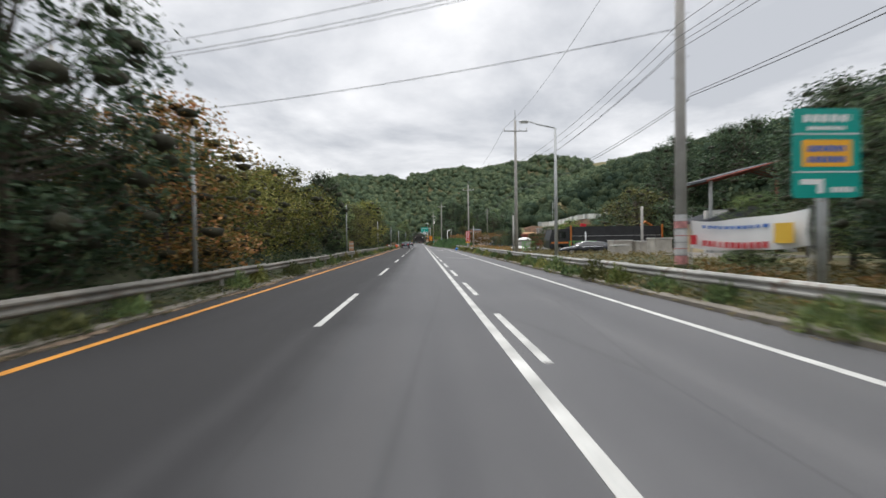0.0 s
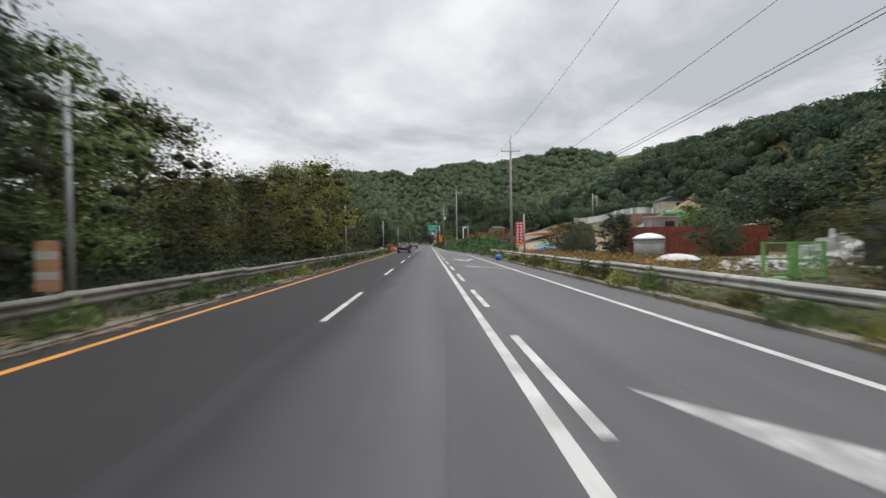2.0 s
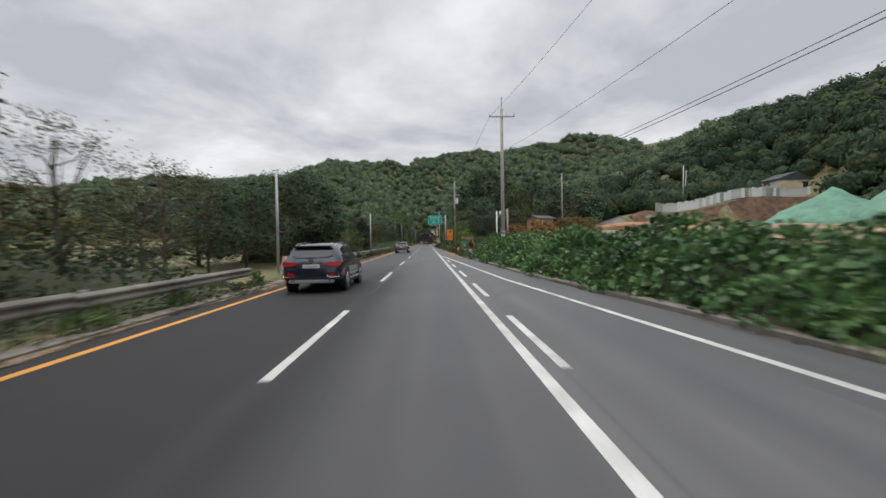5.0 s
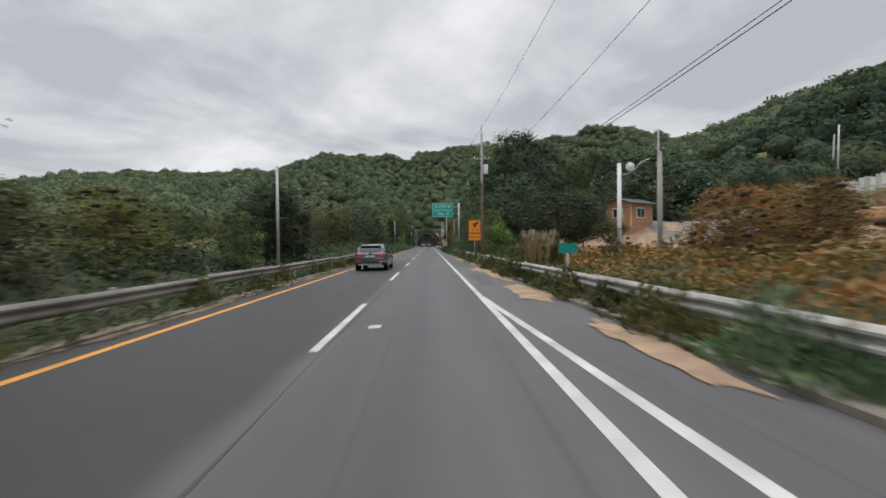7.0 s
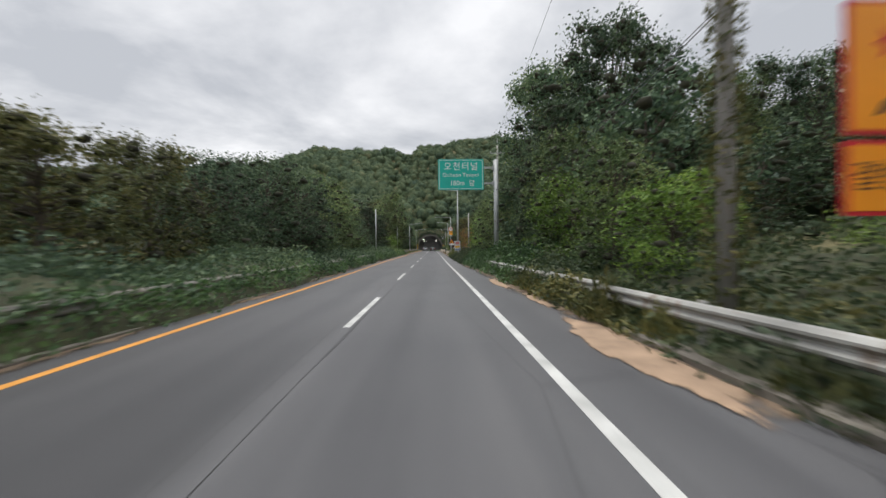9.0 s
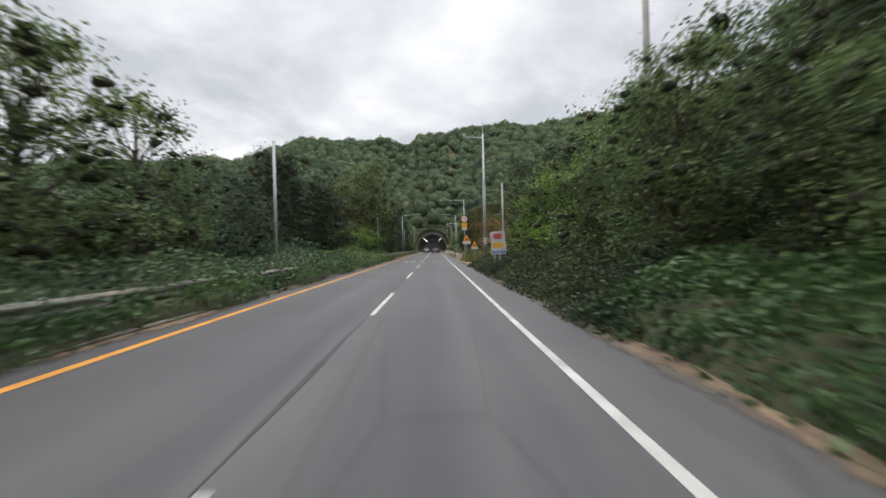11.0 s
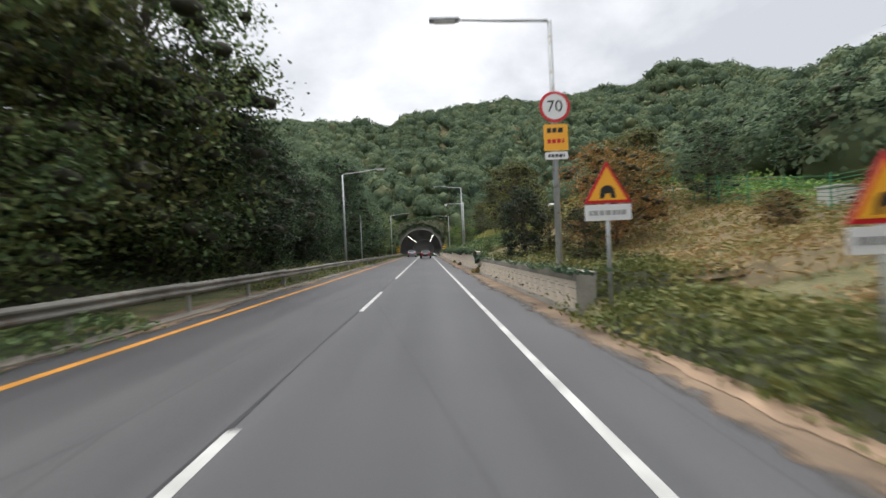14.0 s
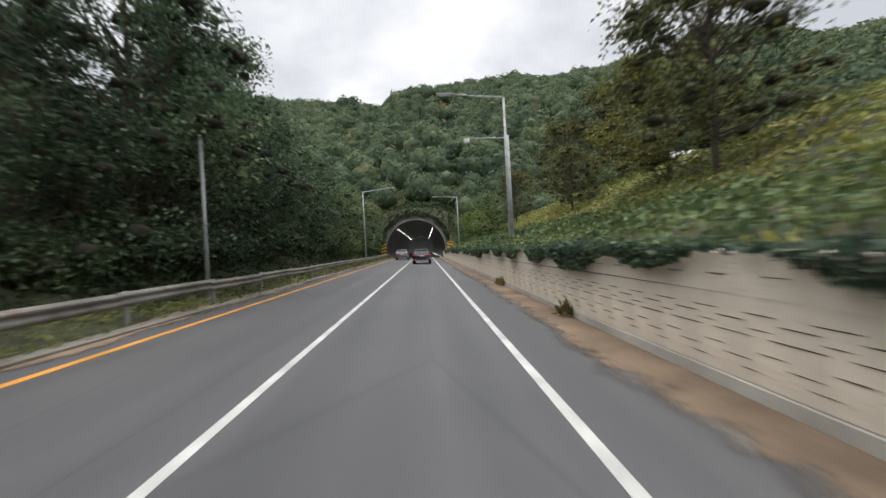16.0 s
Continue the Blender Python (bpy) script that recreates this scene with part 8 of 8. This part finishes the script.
part("lid", tube([(0, 0, 0.4), (0, 0, 0.47), (0, 0, 0.66), (0, 0, 0.76)], [1.1, 1.08, 0.75, 0.2], 28), WALL_WHITE, low_tank, "white domed lid", smooth=True)

hut_c = thing("site_container", (25.6, 69.2, land1(25.6, 69.2)), "long rust-red steel container wall behind the bushes", "container")
part("body", box(-6, 6, -1.2, 1.2, 0.0, 2.6, 0.03), RUST, hut_c)
for k in range(24):
    part("corrugation", box(-5.8 + 0.5 * k, -5.6 + 0.5 * k, -1.26, -1.2, 0.1, 2.5), RUST, hut_c)
shed = thing("block_shed", (24.4, 72.4, land1(24.4, 72.4)), "grey concrete block shed with a dark opening", "shed")
part("wall", box(-1.3, 1.3, -0.8, 0.8, -0.2, 3.6, 0.02), CONCRETE, shed)
part("roof", box(-1.4, 1.4, -0.9, 0.9, 3.6, 3.68), WALL_WHITE, shed)
# slab coloured dark for the shade inside an opening
part("opening", box(0.0, 0.9, -0.83, -0.79, 2.7, 3.2), DARK, shed, "dark slab in place of a window opening")


def rubble_heap(x, y, rx, ry, h, count, seed):
    rng = random.Random(seed)
    bm = bmesh.new()
    for k in range(count):
        a, r = rng.uniform(0, 6.28), math.sqrt(rng.random())
        s = rng.uniform(0.15, 0.5)
        px, py = r * rx * math.cos(a), r * ry * math.sin(a)
        pz = h * (1 - r ** 1.5) * rng.uniform(0.6, 1.0)
        m = Matrix.Translation((px, py, pz)) @ Euler((rng.uniform(0, 3), rng.uniform(0, 3), rng.uniform(0, 3))).to_matrix().to_4x4() @ Matrix.Diagonal((s * rng.uniform(0.7, 1.8), s, s * rng.uniform(0.2, 0.6), 1))
        bmesh.ops.create_cube(bm, size=1.0, matrix=m)
    ob = part("rubble_heap", bm, RUBBLE)
    ob.matrix_basis = pose(x, y, land1(x, y))
    tagged(ob, "heap of broken white concrete and rubble", "rubble", kind="stuff")


rubble_heap(19.4, 48.6, 2.2, 1.3, 1.7, 170, 3)
rubble_heap(16.5, 48.5, 2.2, 1.2, 0.7, 80, 4)

for x, y, rx, h, seed in ((17.2, 87.0, 1.9, 0.95, 3), (20.4, 87.6, 1.6, 0.8, 4)):
    mound("tarpaulin", x, y, rx, 1.4, h, TARP, "pale blue tarpaulin over a pile of soil", "tarpaulin", seed, 0.6)
mound("netted_mound", 75.0, 165.0, 13.0, 12.0, 8.1, NET, "large earth mound covered with green dust netting", "earth mound", 7, 1.25, -0.2)
mound("netted_mound", 65.5, 138.0, 11.5, 11.0, 8.4, NET, "tall earth mound covered with green dust netting", "earth mound", 5, 1.25, -0.2)
mound("earth_mound", 65.5, 138.0, 4.3, 4.1, 3.3, CLAY, "bare orange clay heaped above the netting", "earth mound", 5, 1.25, 5.15)
mound("netted_mound", 30.0, 130.0, 4.6, 3.6, 1.5, NET, "low earth mound covered with green dust netting", "earth mound", 12, 0.9)
spread("cut_bank", 46, 92, 177.5, 183.5, BANK, "dark red cut bank below the fence", "earth bank", 0.12, 1.0, 0.3)
mound("clay_bank", 41.0, 163.0, 11.0, 3.5, 1.3, CLAY, "cut bank of bare orange clay", "earth bank", 11, 0.8)

ex = thing("excavator", (26.5, 102.0, land1(26.5, 102) + 0.1), "orange excavator with a dark arm working on the site", "excavator", "", "", 15)
for s in (-1, 1):
    part("track", box(-1.6, 1.6, s * 0.95 - 0.25, s * 0.95 + 0.25, 0, 0.7, 0.2), DARK, ex)
part("house", box(-1.6, 1.0, -1.05, 1.05, 0.8, 1.7, 0.08), ORANGE_STEEL, ex, "orange upper body")
part("cab", box(0.0, 1.1, 0.2, 1.05, 1.7, 2.6, 0.06), GLASS, ex)
part("boom", tube([(1.0, -0.2, 1.4), (2.6, -0.2, 2.9), (4.0, -0.2, 2.6)], [0.2, 0.22, 0.15], 8), TRUCK, ex)
part("stick", tube([(4.0, -0.2, 2.6), (4.8, -0.2, 1.2)], [0.15, 0.1], 8), TRUCK, ex)
part("bucket", box(4.4, 5.0, -0.6, 0.2, 0.5, 1.15, 0.08), TRUCK, ex)

fence = thing("site_fence", (0, 0, 0), "white and grey corrugated steel hoarding along the hillside", "fence", kind="structure")
fr = random.Random(9)
for k in range(44):
    u = k / 43
    x, y = 53 + 36 * u, 184.6 + 1.5 * u
    sheet = part("sheet", box(-0.43, 0.43, -0.03, 0.03, 0, 2.1 + fr.uniform(-0.15, 0.15)), fr.choice([SIGN_WHITE, WALL_WHITE, GALV, SIGN_WHITE, TARP if k % 7 == 3 else WALL_WHITE]), fence)
    sheet.matrix_basis = pose(x, y, land1(x, y) + 0.1, fr.uniform(-3, 3), fr.uniform(-2, 2), 2)
    part("stake", box(x - 0.04, x + 0.04, y + 0.06, y + 0.14, land1(x, y) - 0.3, land1(x, y) + 2.4), STEEL, fence)

hill_house = thing("hill_house", (91.5, 196.0, land1(91.5, 196) + 0.6), "small pale house with a dark roof up on the hillside", "house")
part("wall", box(-3.0, 3.0, -2.4, 2.4, -2.0, 2.4), WALL_WHITE, hill_house)
hill_house.scale = (1.35, 1.2, 1.35)
part("roof", extrude_profile([(-3.4, 2.32), (0, 3.6), (3.4, 2.32), (3.4, 2.18), (-3.4, 2.18)], -2.8, 2.8), SLATE, hill_house, "dark pitched roof")
part("porch", box(-3.2, 1.0, -3.1, -2.4, -1.0, 1.5), WALL_CREAM, hill_house, "white porch")
part("window", box(1.3, 2.5, -2.45, -2.39, 0.7, 1.8), GLASS, hill_house)

hut = thing("brick_hut", (23.8, 172.8, 3.35), "small orange brick hut with white windows and dark roof", "hut", "", "", -60)
part("wall", box(-1.6, 1.6, -1.9, 1.9, -3.0, 2.35, 0.02), BRICK, hut)
part("roof", extrude_profile([(-2.0, 2.2), (-2.0, 2.32), (0.0, 2.95), (2.0, 2.32), (2.0, 2.2), (0.0, 2.8)], -2.35, 2.35), SLATE, hut, "dark sheet roof")
part("gable", plate([(-1.58, 2.34), (1.58, 2.34), (0.0, 2.82)], -1.9, -1.84), BRICK, hut)
wn = part("window", box(-0.62, 0.62, -1.96, -1.89, 0.75, 1.85, 0.015), SIGN_WHITE, hut, "white window frame")
part("pane", box(-0.53, -0.03, -1.975, -1.96, 0.84, 1.76), GLASS, wn)
part("pane", box(0.03, 0.53, -1.975, -1.96, 0.84, 1.76), GLASS, wn)
wn = part("window", box(1.59, 1.66, -1.0, 0.5, 0.75, 1.85, 0.015), SIGN_WHITE, hut, "white window frame")
part("pane", box(1.66, 1.675, -0.91, -0.28, 0.84, 1.76), GLASS, wn)
part("pane", box(1.66, 1.675, -0.22, 0.41, 0.84, 1.76), GLASS, wn)
part("corner_post", box(1.56, 1.66, -1.98, -1.86, -0.2, 2.3), WALL_CREAM, hut, "pale corner board")

hoard = thing("yard_hoarding", (0, 0, 0), "white corrugated steel hoarding behind the scrub", "fence", kind="structure")
for k in range(11):
    x, y = 17.4 + 0.98 * k, 150.0 + 0.12 * k
    sheet = part("sheet", box(-0.49, 0.49, -0.02, 0.02, -0.2, 2.75 + 0.04 * (k % 3)), SIGN_WHITE if k % 4 else WALL_WHITE, hoard)
    sheet.matrix_basis = pose(x, y, land1(x, y), 0, 0, 7)
    for r in range(4):
        part("rib", box(-0.42 + 0.24 * r, -0.34 + 0.24 * r, -0.045, -0.02, -0.2, 2.7), WALL_WHITE, sheet)

# terrace before the tunnel
gh = thing("greenhouse", (22.2, 314.0, land1(22.2, 314)), "white plastic film greenhouse tunnel on the terrace", "greenhouse", "", "", 70)
gb = extrude_profile([(1.2 * math.cos(a), 1.5 * math.sin(a)) for a in np.linspace(0, math.pi, 15)], -2.2, 2.2)
bmesh.ops.recalc_face_normals(gb, faces=gb.faces)
part("film", gb, FILM, gh, smooth=False)
for k in range(6):
    part("hoop", tube([(1.22 * math.cos(a), -2.15 + 0.86 * k, 1.52 * math.sin(a)) for a in np.linspace(0, math.pi, 11)], 0.03, 5), STEEL, gh)
gf = thing("mesh_fence", (0, 0, 0), "green plastic mesh fence on steel posts along the terrace", "fence", kind="structure")
FENCE_G = material("green_mesh", (0.06, 0.26, 0.13), 0.7, scale=2, vary=0.2)
for k in range(19):
    y = 253 + 2.2 * k
    x = 15.9 + 0.04 * (y - 253)
    z = land1(x, y)
    part("post", tube([(x, y, z - 0.2), (x, y, z + 1.7)], 0.03, 6), FENCE_G, gf)
    if k < 18:
        x2, y2 = x + 0.088, y + 2.2
        z2 = land1(x2, y2)
        for r in range(9):
            h = 0.35 + 0.15 * r
            part("strand", tube([(x, y, z + h), (x2, y2, z2 + h)], 0.018, 4), FENCE_G, gf)
for x, y, sx, h, mat, label in ((14.8, 250.6, 0.75, 1.0, ORANGE_STEEL, "orange plastic bin on the terrace"), (23.0, 259.0, 0.7, 1.0, TARP, "blue plastic bin on the terrace"), (18.6, 266.0, 0.6, 0.9, WALL_WHITE, "white plastic bin on the terrace")):
    bn = thing("storage_bin", (x, y, land1(x, y)), label, "bin")
    part("body", box(-sx, sx, -0.5, 0.5, -0.1, h, 0.06), mat, bn)
    part("lid", box(-sx - 0.05, sx + 0.05, -0.55, 0.55, h, h + 0.08, 0.03), mat, bn)


def plume_grass(x0, x1, y0, y1, n, seed, tall=1.0):
    rng = np.random.default_rng(seed)
    x, y = rng.uniform(x0, x1, n), rng.uniform(y0, y1, n)
    z = land(x, y)
    stalk = np.stack([x, y, z + 0.2], 1)
    ob = leaves("plume_grass", rng, stalk, rng.uniform(0.6, 1.2, n) * tall, DRY, None, 1.4, 0.03)
    tagged(ob, "clump of tall tan plume grass behind the guardrail", "grass", kind="stuff")
    k = n // 2
    tips = np.stack([x[:k] + rng.normal(0, 0.1, k), y[:k] + rng.normal(0, 0.1, k), z[:k] + rng.uniform(0.7, 1.2, k) * tall], 1)
    heads = leaves("plumes", rng, np.repeat(tips, 5, 0) + rng.normal(0, 0.05, (k * 5, 3)), rng.uniform(0.2, 0.4, k * 5), PLUME, ob, 0.8, 0.25)
    heads["kind"] = "stuff"


PLUME = leaf_material("pale_plumes", [(0.15, (0.25, 0.2, 0.13)), (0.5, (0.38, 0.31, 0.22)), (0.85, (0.5, 0.42, 0.32))])
plume_grass(6.3, 7.9, 143.4, 147.2, 170, 3, 1.6)
plume_grass(-6.6, -5.2, 121.5, 125, 120, 5)
